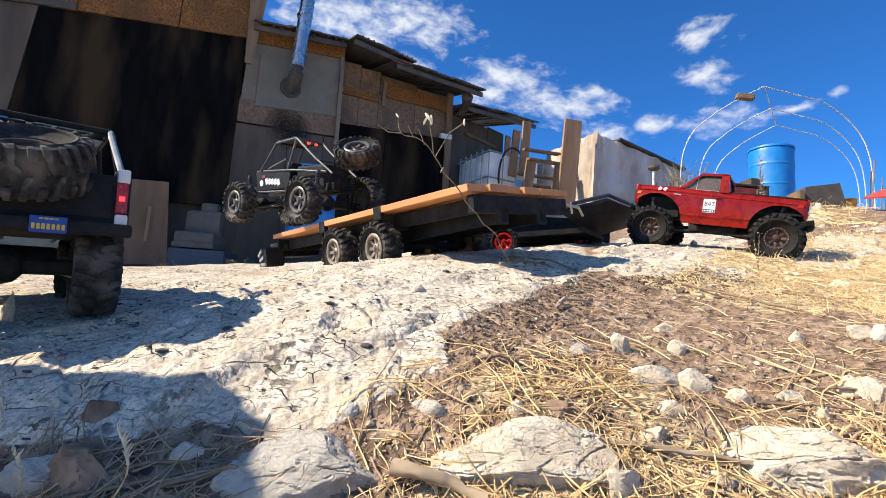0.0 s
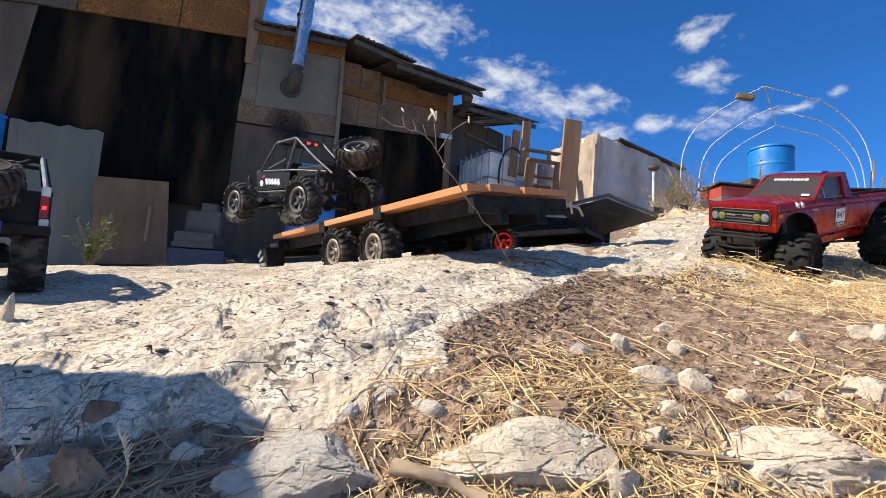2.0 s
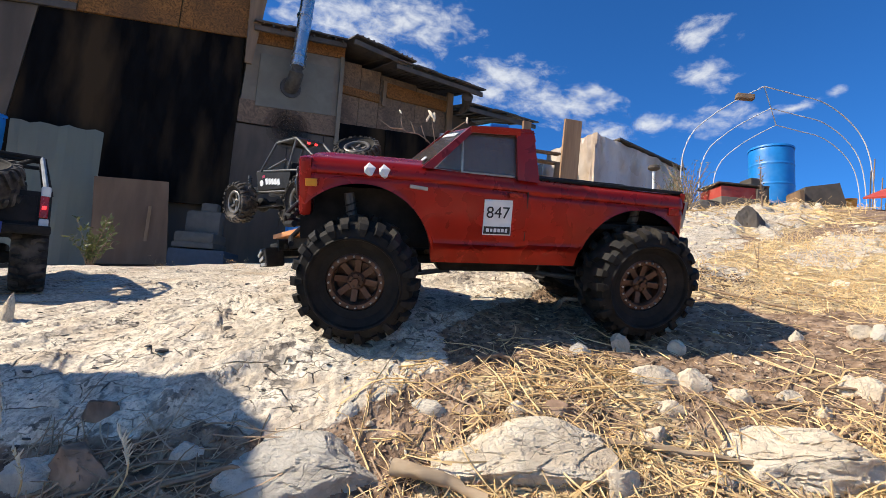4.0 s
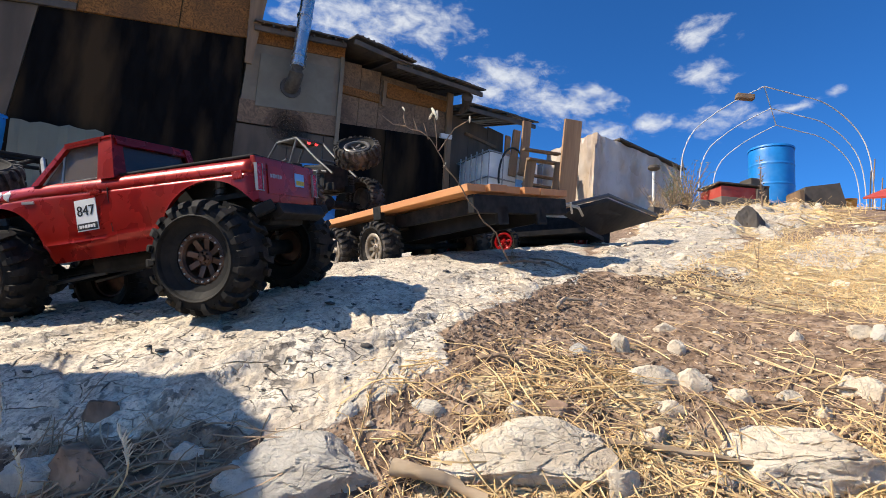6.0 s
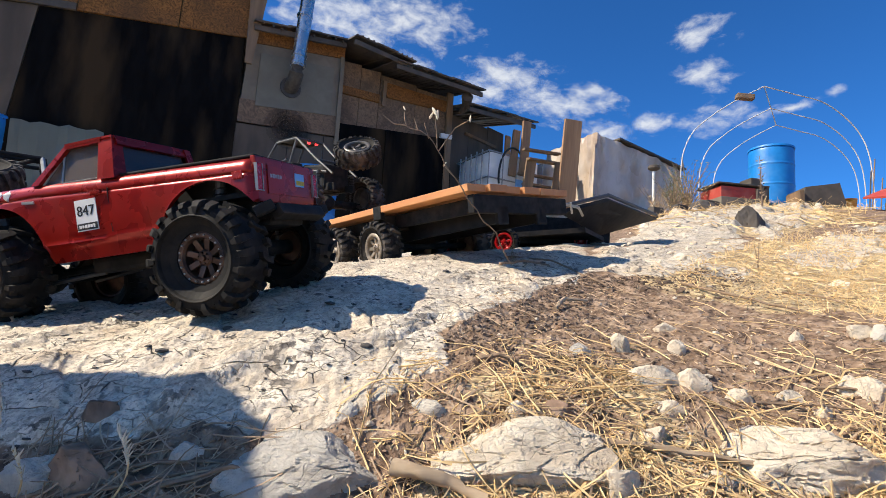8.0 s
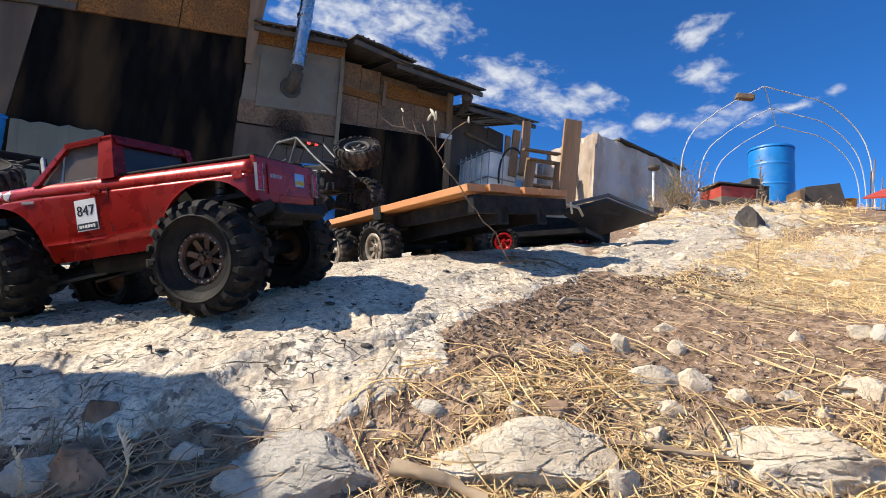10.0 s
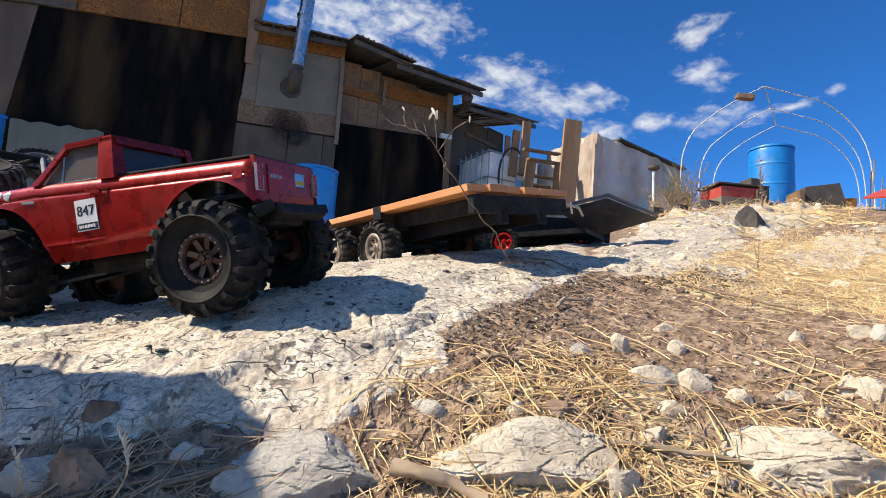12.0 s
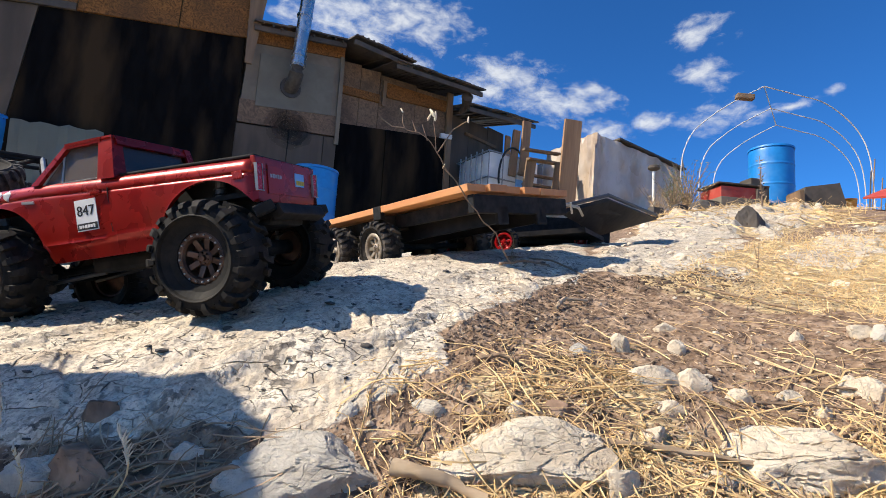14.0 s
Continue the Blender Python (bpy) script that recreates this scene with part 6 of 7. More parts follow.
def ramp_trailer():
    """A low black model trailer with a wing-like plate, parked behind the deck trailer."""
    t = thing("model_trailer", pose(0, 0, 0), "low black model trailer with a tilted plate and red rims", "trailer")
    bm = bmesh.new()
    sheet(bm, (0.30, 1.30, 0.425), (0.50, 1.50, 0.520), (0.86, 1.98, 0.575), (0.55, 1.75, 0.45), -0.012)
    part("tilted_plate", bm, BLACKPAINT, t)
    bm = bmesh.new()
    tube(bm, [(0.29, 1.29, 0.43), (0.50, 1.49, 0.527), (0.86, 1.97, 0.582)], 0.006, 8)
    part("plate_rim", bm, TUBE, t)
    bm = bmesh.new()
    tube(bm, [(0.30, 1.27, 0.44), (0.36, 1.31, 0.44), (0.38, 1.34, 0.425)], 0.004, 6)
    tube(bm, [(0.33, 1.28, 0.445), (0.34, 1.30, 0.42)], 0.003, 6)
    part("latch", bm, STEEL, t)
    bm = bmesh.new()
    sheet(bm, (-0.10, 1.45, 0.34), (0.40, 1.38, 0.40), (0.56, 1.70, 0.43), (-0.02, 1.95, 0.37), -0.014)
    part("bed", bm, PLASTIC, t)
    bm = bmesh.new()
    sheet(bm, (0.02, 1.62, 0.46), (0.62, 1.84, 0.52), (0.62, 1.84, 0.36), (0.02, 1.62, 0.30), -0.012)
    part("side_wall", bm, PLASTIC, t)
    for a, b in (((0.10, 1.36, 0.345), (0.48, 1.66, 0.40)), ((0.05, 1.45, 0.335), (0.42, 1.75, 0.39))):
        bm = bmesh.new()
        tube(bm, [a, b], 0.012, 8)
        part("frame_rail", bm, PLASTIC, t)
    for (x, y, z), s in (((0.168, 1.335, 0.334), 1), ((0.449, 1.62, 0.398), 0), ((0.02, 1.5, 0.33), 0)):
        wheel = part("wheel", SMALL_RIM, None, t, "orange-red rim", Matrix.Translation((x, y, z)) @ pose(0, 0, 0, 0, 0, 180 - 25 + (40 if not s else 0)))
        part("tyre", SMALL_TYRE, None, wheel)


ramp_trailer()


# ---- stones ----
def stone(c, half, seed, material, label, sub=3, name="stone", turn=0.0, cut=0.5, taper=0.0):
    """A broken angular stone that fills a box round c: a ball cut flat by random planes, creased, chipped and roughened."""
    rng = random.Random(seed)
    bm = bmesh.new()
    bmesh.ops.create_icosphere(bm, subdivisions=sub + 1, radius=1.0)
    planes = []
    for k in range(13):
        n = Vector((rng.uniform(-1, 1), rng.uniform(-1, 1), rng.uniform(-0.3, 1))).normalized()
        planes.append((n, rng.uniform(cut + 0.1, 0.95)))
    s = Vector((seed * 1.7, seed * 0.9, 0))
    for v in bm.verts:
        p = v.co.copy()
        p = Vector(math.copysign(abs(c) ** 0.7, c) for c in p)
        for n, d in planes:
            e = p.dot(n) - d
            if e > 0:
                p -= n * e
        q = p + Vector(noise.noise_vector(p * 2.2 + s)) * 0.25
        crease = max(0.0, 0.045 - abs(noise.noise(q * 1.7 - s))) / 0.045
        seam = max(0.0, 0.06 - abs(noise.noise(Vector((q.x * 2.2, q.y * 3.4, q.z * 4.5)) + s * 2))) / 0.06
        chip = noise.noise(p * 4.5 + s)
        p *= 1 + 0.06 * noise.noise(p * 2.6 + s) + 0.035 * math.floor(chip * 4) / 4 + 0.022 * noise.noise(p * 10 + s) + 0.012 * noise.noise(p * 24 + s) - 0.09 * crease - 0.05 * seam
        k = 1 - taper * (p.z + 1) / 2
        v.co = Vector((p.x * k, p.y * k, p.z))
    lo = [min(v.co[i] for v in bm.verts) for i in range(3)]
    hi = [max(v.co[i] for v in bm.verts) for i in range(3)]
    for v in bm.verts:
        v.co = Vector(((v.co[i] - lo[i]) / (hi[i] - lo[i]) * 2 - 1) * half[i] for i in range(3))
    ob = part(name, bm, material, None, label, pose(*c, 0, 0, turn), smooth=True)
    return tagged(ob, "", "stone", "loose stones")


stone((-0.091, 0.416, -0.0009), (0.0774, 0.0381, 0.0336), 3, GREYSTONE, "grey angular limestone chunk among dry straw", 5)
stone((0.075, 0.428, 0.0207), (0.0763, 0.0407, 0.0361), 21, STONE, "cream limestone boulder with deep creases", 5)
stone((0.310, 0.439, 0.0338), (0.0711, 0.0477, 0.0292), 8, STONE, "flat cream limestone slab sunk in straw", 5)
stone((0.221, 0.506, 0.0822), (0.0266, 0.0151, 0.0172), 15, STONE, "cream limestone lump in the earth", 3)
stone((0.257, 0.504, 0.0821), (0.0187, 0.0107, 0.0171), 16, STONE, "cream limestone lump beside another", 3)
stone((0.220, 0.470, 0.0614), (0.0186, 0.0106, 0.0104), 17, STONE, "small flat pale stone in the earth", 3)
stone((0.296, 0.490, 0.0734), (0.0150, 0.0086, 0.0102), 18, STONE, "small flat pale stone in the earth", 3)
stone((0.346, 0.490, 0.0772), (0.0132, 0.0076, 0.0087), 19, STONE, "small flat tan stone in the earth", 3)
stone((0.193, 0.437, 0.0412), (0.0127, 0.0097, 0.0129), 20, STONE, "small rounded tan stone in straw", 3)
stone((0.408, 0.492, 0.0898), (0.0127, 0.0096, 0.0142), 22, STONE, "cream limestone lump in the earth", 3)
stone((0.423, 0.479, 0.0886), (0.0190, 0.0109, 0.0166), 23, STONE, "cream limestone lump in the earth", 3)
stone((0.151, 0.396, 0.0116), (0.0144, 0.0095, 0.0172), 24, STONE, "cream stone half buried in straw", 3)
stone((0.229, 0.408, 0.0190), (0.0189, 0.0108, 0.0106), 25, STONE, "flat tan stone half buried in straw", 3)
stone((0.075, 0.455, 0.0521), (0.0115, 0.0088, 0.0119), 31, STONE, "small square tan stone beside the boulder", 3)
stone((0.113, 0.457, 0.0548), (0.0169, 0.0096, 0.0114), 32, CLOD, "brown stone in straw", 3)
stone((-0.001, 0.464, 0.0486), (0.0182, 0.0138, 0.0095), 33, GREYSTONE, "flat blue-grey stone at the ledge's foot", 3)
stone((0.158, 0.546, 0.1027), (0.0127, 0.0097, 0.0122), 34, GREYSTONE, "small grey stone in the earth", 3)
stone((0.212, 0.577, 0.1131), (0.0120, 0.0091, 0.0139), 35, STONE, "small pale stone in the earth", 3)
stone((0.280, 0.583, 0.1133), (0.0101, 0.0078, 0.0107), 36, STONE, "small tan stone in the earth", 3)
stone((0.297, 0.649, 0.1336), (0.0152, 0.0101, 0.0097), 37, STONE, "small flat pale stone in the earth", 3)
stone((0.439, 0.606, 0.1340), (0.0087, 0.0066, 0.0107), 38, STONE, "small cream stone in the earth", 3)
stone((0.514, 0.600, 0.1437), (0.0164, 0.0110, 0.0133), 39, STONE, "pale stone at the edge of the straw", 3)
stone((0.525, 0.588, 0.1433), (0.0122, 0.0106, 0.0155), 40, GREYSTONE, "grey rounded stone at the edge of the straw", 3)
stone((0.360, 0.466, 0.0676), (0.0089, 0.0068, 0.0087), 42, STONE, "small tan stone in the earth", 3)
stone((-0.291, 0.455, 0.0232), (0.0161, 0.0121, 0.0162), 43, CLOD, "brown stone lying in the shade", 3)
stone((-0.314, 0.406, -0.0160), (0.0241, 0.0158, 0.0205), 44, GREYSTONE, "grey stone lying in the shade", 4)
stone((-0.272, 0.407, -0.0081), (0.0283, 0.0160, 0.0236), 45, CLOD, "brown stone lying in the shade", 4)
stone((-0.076, 0.456, 0.0405), (0.0104, 0.0079, 0.0112), 46, GREYSTONE, "small grey stone on the rock ledge", 3)
stone((-0.196, 0.420, 0.0077), (0.0137, 0.0090, 0.0110), 47, GREYSTONE, "blue-grey stone lying in the shade", 3)
stone((-0.562, 0.652, 0.0875), (0.0100, 0.0077, 0.0363), 48, STONE, "upright pale stone on the ledge", 3)
stone((-0.239, 0.574, 0.0958), (0.0104, 0.0079, 0.0085), 49, DARKBOX, "dark chip lying on the ledge", 2)
stone((-0.313, 0.587, 0.0904), (0.0049, 0.0037, 0.0065), 50, DARKBOX, "dark chip lying on the ledge", 2)
stone((-0.154, 0.517, 0.0769), (0.0047, 0.0035, 0.0064), 51, DARKBOX, "dark chip lying on the ledge", 2)
stone((0.148, 0.832, 0.1916), (0.0131, 0.0100, 0.0116), 52, DARKBOX, "dark chip lying on the ledge", 2)
stone((-0.032, 0.724, 0.1637), (0.0123, 0.0094, 0.0109), 53, GREYSTONE, "grey chip lying on the ledge", 2)
stone((1.691, 2.676, 0.7299), (0.0785, 0.0670, 0.1027), 34, DARKBOX, "dark rounded boulder on the slope", 4)
stone((2.550, 4.750, 1.2305), (0.1710, 0.1320, 0.1595), 35, DARKBOX, "dark rounded boulder on the slope")
# a boulder shape out of view beside the camera, added to cast the foreground's shadow
def shade_boulder(name, x, y, size, squash, seed, material, label, turn=0.0, sink=0.25, tilt=(0, 0), cut=0.55, sub=4, z=None, taper=0.0):
    """A broken angular stone: a ball cut flat by random planes, chipped and roughened."""
    rng = random.Random(seed)
    bm = bmesh.new()
    bmesh.ops.create_icosphere(bm, subdivisions=sub + 1, radius=1.0)
    planes = []
    for k in range(16):
        n = Vector((rng.uniform(-1, 1), rng.uniform(-1, 1), rng.uniform(-0.5, 1))).normalized()
        planes.append((n, rng.uniform(cut, 0.86)))
    for v in bm.verts:
        p = v.co.copy()
        for n, d in planes:
            e = p.dot(n) - d
            if e > 0:
                p -= n * e
        s = Vector((seed * 1.7, seed * 0.9, 0))
        ridge = abs(noise.noise(p * 2.6 + s))
        crack = max(0.0, 0.06 - abs(noise.noise(p * 1.9 - s))) / 0.06
        p += p * (0.05 * noise.noise(p * 3.1 + s) - 0.05 * ridge + 0.03 * noise.noise(p * 8 + s) + 0.014 * noise.noise(p * 21 + s) - 0.035 * crack)
        k = 1 - taper * (p.z + 1) / 2
        v.co = Vector((p.x * squash[0] * k, p.y * squash[1] * k, p.z * squash[2])) * size
    if z is None:
        z = on_land(x, y) + size * squash[2] * (1 - 2 * sink) * 0.5
    ob = part(name, bm, material, None, label, pose(x, y, z, tilt[0], tilt[1], turn), smooth=True)
    return tagged(ob, "", "stone", "loose stones")


shade_boulder("boulder", -0.99, 0.33, 1.0, (0.46, 0.40, 0.78), 41, GREYSTONE, "unseen boulder shape added to shade the ledge beside it", 0, 0.10, (4, 0), 0.72, 4, 0.02, 0.55)


def scatter(name, count, material, label, category, spread, size, seed, flat=0.6):
    """Many small chips as one mesh."""
    rng = np.random.default_rng(seed)
    bm = bmesh.new()
    base = bmesh.new()
    bmesh.ops.create_icosphere(base, subdivisions=1, radius=1.0)
    dirs = [v.co.copy() for v in base.verts]
    tris = [[v.index for v in f.verts] for f in base.faces]
    base.free()
    verts, faces = [], []
    xs, ys = spread(rng, count)
    zs = relief(xs, ys)
    for x, y, z in zip(xs, ys, zs):
        s = size * math.exp(rng.normal(0, 0.5))
        sq = rng.uniform(0.55, 1.3, 3) * (1, 1, flat)
        a = rng.uniform(0, 6.28)
        ca, sa = math.cos(a), math.sin(a)
        k = len(verts)
        for d in dirs:
            w = 1 + rng.uniform(-0.28, 0.28)
            px, py, pz = d.x * s * sq[0] * w, d.y * s * sq[1] * w, d.z * s * sq[2] * w
            verts.append((x + px * ca - py * sa, y + px * sa + py * ca, z + pz + s * 0.1))
        faces += [[k + i for i in f] for f in tris]
    bm.free()
    me = bpy.data.meshes.new(name)
    me.from_pydata(verts, [], faces)
    me.materials.append(material)
    return tagged(new(name, me), label, category, kind="stuff")


def earth_spread(rng, n):
    y = 0.36 * np.exp(rng.uniform(0, 1.0, n * 4))
    x = rng.uniform(-0.45, 0.95, n * 4) * y
    keep = inside(x, y, EARTH_RIM) > 0.005
    return x[keep][:n], y[keep][:n]


def ledge_spread(rng, n):
    y = 0.40 * np.exp(rng.uniform(0, 1.6, n * 4))
    x = rng.uniform(-0.95, 0.6, n * 4) * y
    keep = inside(x, y, EARTH_RIM) < 0
    return x[keep][:n], y[keep][:n]


def rim_spread(rng, n):
    y = rng.uniform(0.45, 1.0, n * 12)
    x = rng.uniform(-0.1, 0.6, n * 12)
    e = inside(x, y, EARTH_RIM)
    keep = (e > 0) & (e < 0.16) & (y > 0.52) & (rng.random(n * 12) < np.exp(-e / 0.05))
    return x[keep][:n], y[keep][:n]


def slope_spread(rng, n):
    y = 0.95 * np.exp(rng.uniform(0, 1.5, n * 4))
    x = rng.uniform(0.3, 1.0, n * 4) * y
    return x[:n], y[:n]


scatter("clods", 3600, CLOD, "brown clods and crumbs of earth", "earth", earth_spread, 0.0013, 5)
scatter("dark_humus", 3000, mat("dark_humus", (0.17, 0.115, 0.078), (0.09, 0.062, 0.043), 0.95, 0.0, 60, island=0.4), "dark crumbly humus along the rock's rim", "earth", rim_spread, 0.0015, 6)
scatter("gravel", 380, STONE, "small pale stones scattered on the earth", "gravel", earth_spread, 0.0017, 7)
scatter("slope_gravel", 260, STONE, "pale stones scattered on the slope", "gravel", slope_spread, 0.0075, 17)
scatter("dark_chips", 420, mat("dark_lichen", (0.05, 0.045, 0.04), (0.09, 0.08, 0.07), 0.9, 0.0, 60), "small dark chips on the white ledge", "gravel", ledge_spread, 0.0024, 8, 0.35)


# ---- straw and weeds ----
def blades(name, rows, material, label, category="straw"):
    """Thin bent stalks, three-sided, as one mesh: rows of points and a radius."""
    verts, faces = [], []
    for pts, r in rows:
        n = len(pts)
        k = len(verts)
        for i, p in enumerate(pts):
            d = pts[min(i + 1, n - 1)] - pts[max(i - 1, 0)]
            d = d / (np.linalg.norm(d) + 1e-9)
            a = np.cross(d, (0.3, 0.2, 0.93))
            a = a / (np.linalg.norm(a) + 1e-9)
            b = np.cross(d, a)
            rr = r * (1 - 0.55 * i / (n - 1))
            for t in (0, 2.094, 4.189):
                verts.append(tuple(p + (a * math.cos(t) + b * math.sin(t)) * rr))
        for i in range(n - 1):
            for j in range(3):
                faces.append((k + 3 * i + j, k + 3 * i + (j + 1) % 3, k + 3 * i + 3 + (j + 1) % 3, k + 3 * i + 3 + j))
    me = bpy.data.meshes.new(name)
    me.from_pydata(verts, [], faces)
    me.materials.append(material)
    return tagged(new(name, me), label, category, kind="stuff")


def lying(rng, x, y, length, r, lift=0.004, arch=0.02, way=0.0):
    a = way
    n = 6
    s = np.linspace(-0.5, 0.5, n) * length
    bend = rng.normal(0, 0.12) * length
    px = x + np.cos(a) * s - np.sin(a) * bend * (s / length) ** 2 * 4
    py = y + np.sin(a) * s + np.cos(a) * bend * (s / length) ** 2 * 4
    pz = relief(px, py)
    hi = np.maximum(pz, np.linspace(pz[0], pz[-1], n))
    pz = hi + lift * rng.uniform(0.1, 1.6) + arch * length * rng.random() * (1 - (2 * s / length) ** 2)
    return np.stack([px, py, pz], 1), r


def straw():
    rng = np.random.default_rng(11)

    def sow(rows, count, poly, lmin, lmax, r, lift=0.005, bunch=9, spread=0.02):
        """Bunches of stalks that lie much the same way, inside an outline."""
        xs, ys = [p[0] for p in poly], [p[1] for p in poly]
        got = 0
        while got < count:
            cx, cy = rng.uniform(min(xs), max(xs)), rng.uniform(min(ys), max(ys))
            if float(inside(np.array([cx]), np.array([cy]), poly)[0]) < 0:
                continue
            way = rng.uniform(0, math.pi) if rng.random() < 0.7 else rng.normal(0.2, 0.4)
            for k in range(int(rng.integers(2, bunch))):
                d = math.hypot(cx, cy)
                x, y = cx + rng.normal(0, spread) * d * 2, cy + rng.normal(0, spread) * d * 2
                rows.append(lying(rng, x, y, lmin + (lmax - lmin) * rng.random() ** 1.8, r * rng.uniform(0.6, 1.4), lift, way=way + rng.normal(0, 0.45)))
                got += 1

    near, band, slope, yard = STRAW_MATS[2], STRAW_MATS[1], STRAW_MATS[0], STRAW_MATS[3]
    bed = [(0.0, 0.46), (0.10, 0.56), (0.30, 0.70), (0.62, 0.72), (0.52, 0.46)]
    shade = [(-0.36, 0.345), (-0.34, 0.43), (-0.22, 0.425), (-0.10, 0.43), (-0.05, 0.36)]
    foot = [(-0.09, 0.44), (-0.02, 0.50), (0.03, 0.50), (0.02, 0.44)]
    rows = []
    sow(rows, 330, near, 0.014, 0.11, 0.0008, 0.008)
    sow(rows, 130, band, 0.02, 0.11, 0.0007, 0.006)
    sow(rows, 60, bed, 0.015, 0.11, 0.0008, 0.002, 4)
    sow(rows, 30, foot, 0.015, 0.07, 0.0009, 0.003, 5)
    sow(rows, 520, slope[:4] + [(1.1, 0.75), (1.25, 1.25), (0.62, 1.06)], 0.012, 0.07, 0.0007, 0.016)
    sow(rows, 340, slope, 0.02, 0.10, 0.0011, 0.022)
    sow(rows, 420, yard, 0.06, 0.26, 0.0032, 0.03)
    sow(rows, 40, [(-1.3, 1.3), (-0.62, 1.0), (-0.5, 0.76), (-0.75, 0.75)], 0.02, 0.06, 0.0006, 0.002)
    blades("straw", rows, STRAW, "dry golden straw strewn over the earth")
    rows = []
    sow(rows, 300, near, 0.012, 0.08, 0.0008, 0.003)
    sow(rows, 90, band, 0.012, 0.08, 0.0009, 0.003)
    sow(rows, 150, shade, 0.015, 0.12, 0.0008, 0.003)
    sow(rows, 330, bed, 0.006, 0.04, 0.0006, 0.001, 6, 0.05)
    sow(rows, 260, [(0.02, 0.58), (0.10, 0.69), (0.26, 0.92), (0.40, 0.90), (0.30, 0.62), (0.12, 0.54)], 0.006, 0.04, 0.0007, 0.002, 6, 0.04)
    sow(rows, 200, slope, 0.03, 0.10, 0.0011, 0.008)
    blades("dead_straw", rows, DEADSTRAW, "grey-brown rotted straw and stalks on the earth")
    rows = []
    sow(rows, 1100, near, 0.003, 0.016, 0.0007, 0.002, 14, 0.03)
    sow(rows, 350, band, 0.003, 0.014, 0.0006, 0.002, 14, 0.03)
    sow(rows, 260, bed, 0.003, 0.012, 0.0005, 0.001, 8, 0.06)
    sow(rows, 120, foot, 0.003, 0.012, 0.0006, 0.001, 8, 0.03)
    blades("chaff", rows, STRAW, "short broken bits of straw")
    rows = []
    while len(rows) < 1700:
        y = 0.62 * math.exp(rng.uniform(0, 1.25))
        x = rng.uniform(0.42, 1.0) * y
        if float(inside(np.array([x]), np.array([y]), slope)[0]) < 0.01 * rng.normal():
            continue
        z, tilt, turn = float(relief(x, y)), rng.uniform(0.1, 1.2), rng.uniform(0, 6.28)
        n = rng.uniform(0.012, 0.036) * (0.7 + 0.5 * y)
        d = np.array([math.cos(turn) * math.cos(tilt), math.sin(turn) * math.cos(tilt), math.sin(tilt)]) * n
        p = np.array([x, y, z - 0.002])
        rows.append((np.array([p, p + d * 0.55, p + d + np.array([0, 0, -0.15 * n])]), 0.0006 * (0.6 + 0.6 * y)))
    blades("straw_stubble", rows, STRAW, "tousled dry straw and stubble on the slope")
    rows = []
    for k in range(420):
        y = rng.uniform(0.9, 3.4)
        x = (rng.uniform(0.62, 1.0)) * y + 0.06
        if float(masks(np.array([x]), np.array([y]))[0][0]) > 0.4:
            continue
        z = float(relief(x, y))
        h = rng.uniform(0.008, 0.03) * (0.6 + 0.4 * y)
        lean = rng.normal(0, 0.9, 2) * h
        rows.append((np.array([[x, y, z - 0.004], [x + lean[0] * 0.3, y + lean[1] * 0.3, z + h * 0.6], [x + lean[0], y + lean[1], z + h]]), 0.0009 * (0.5 + 0.5 * y)))
    for k in range(900):
        y = rng.uniform(3.4, 6.6)
        x = rng.uniform(0.25, 0.95) * y
        if float(value_noise(np.array([x * 1.7]), np.array([y * 1.7]), 12)[0]) < -0.1:
            continue
        z = float(relief(x, y))
        h = rng.uniform(0.03, 0.11)
        lean = rng.normal(0, 0.7, 2) * h
        rows.append((np.array([[x, y, z - 0.01], [x + lean[0] * 0.3, y + lean[1] * 0.3, z + h * 0.6], [x + lean[0], y + lean[1], z + h]]), 0.003))
    blades("dry_grass", rows, STRAW, "short dry grass standing on the slope", "grass")


straw()


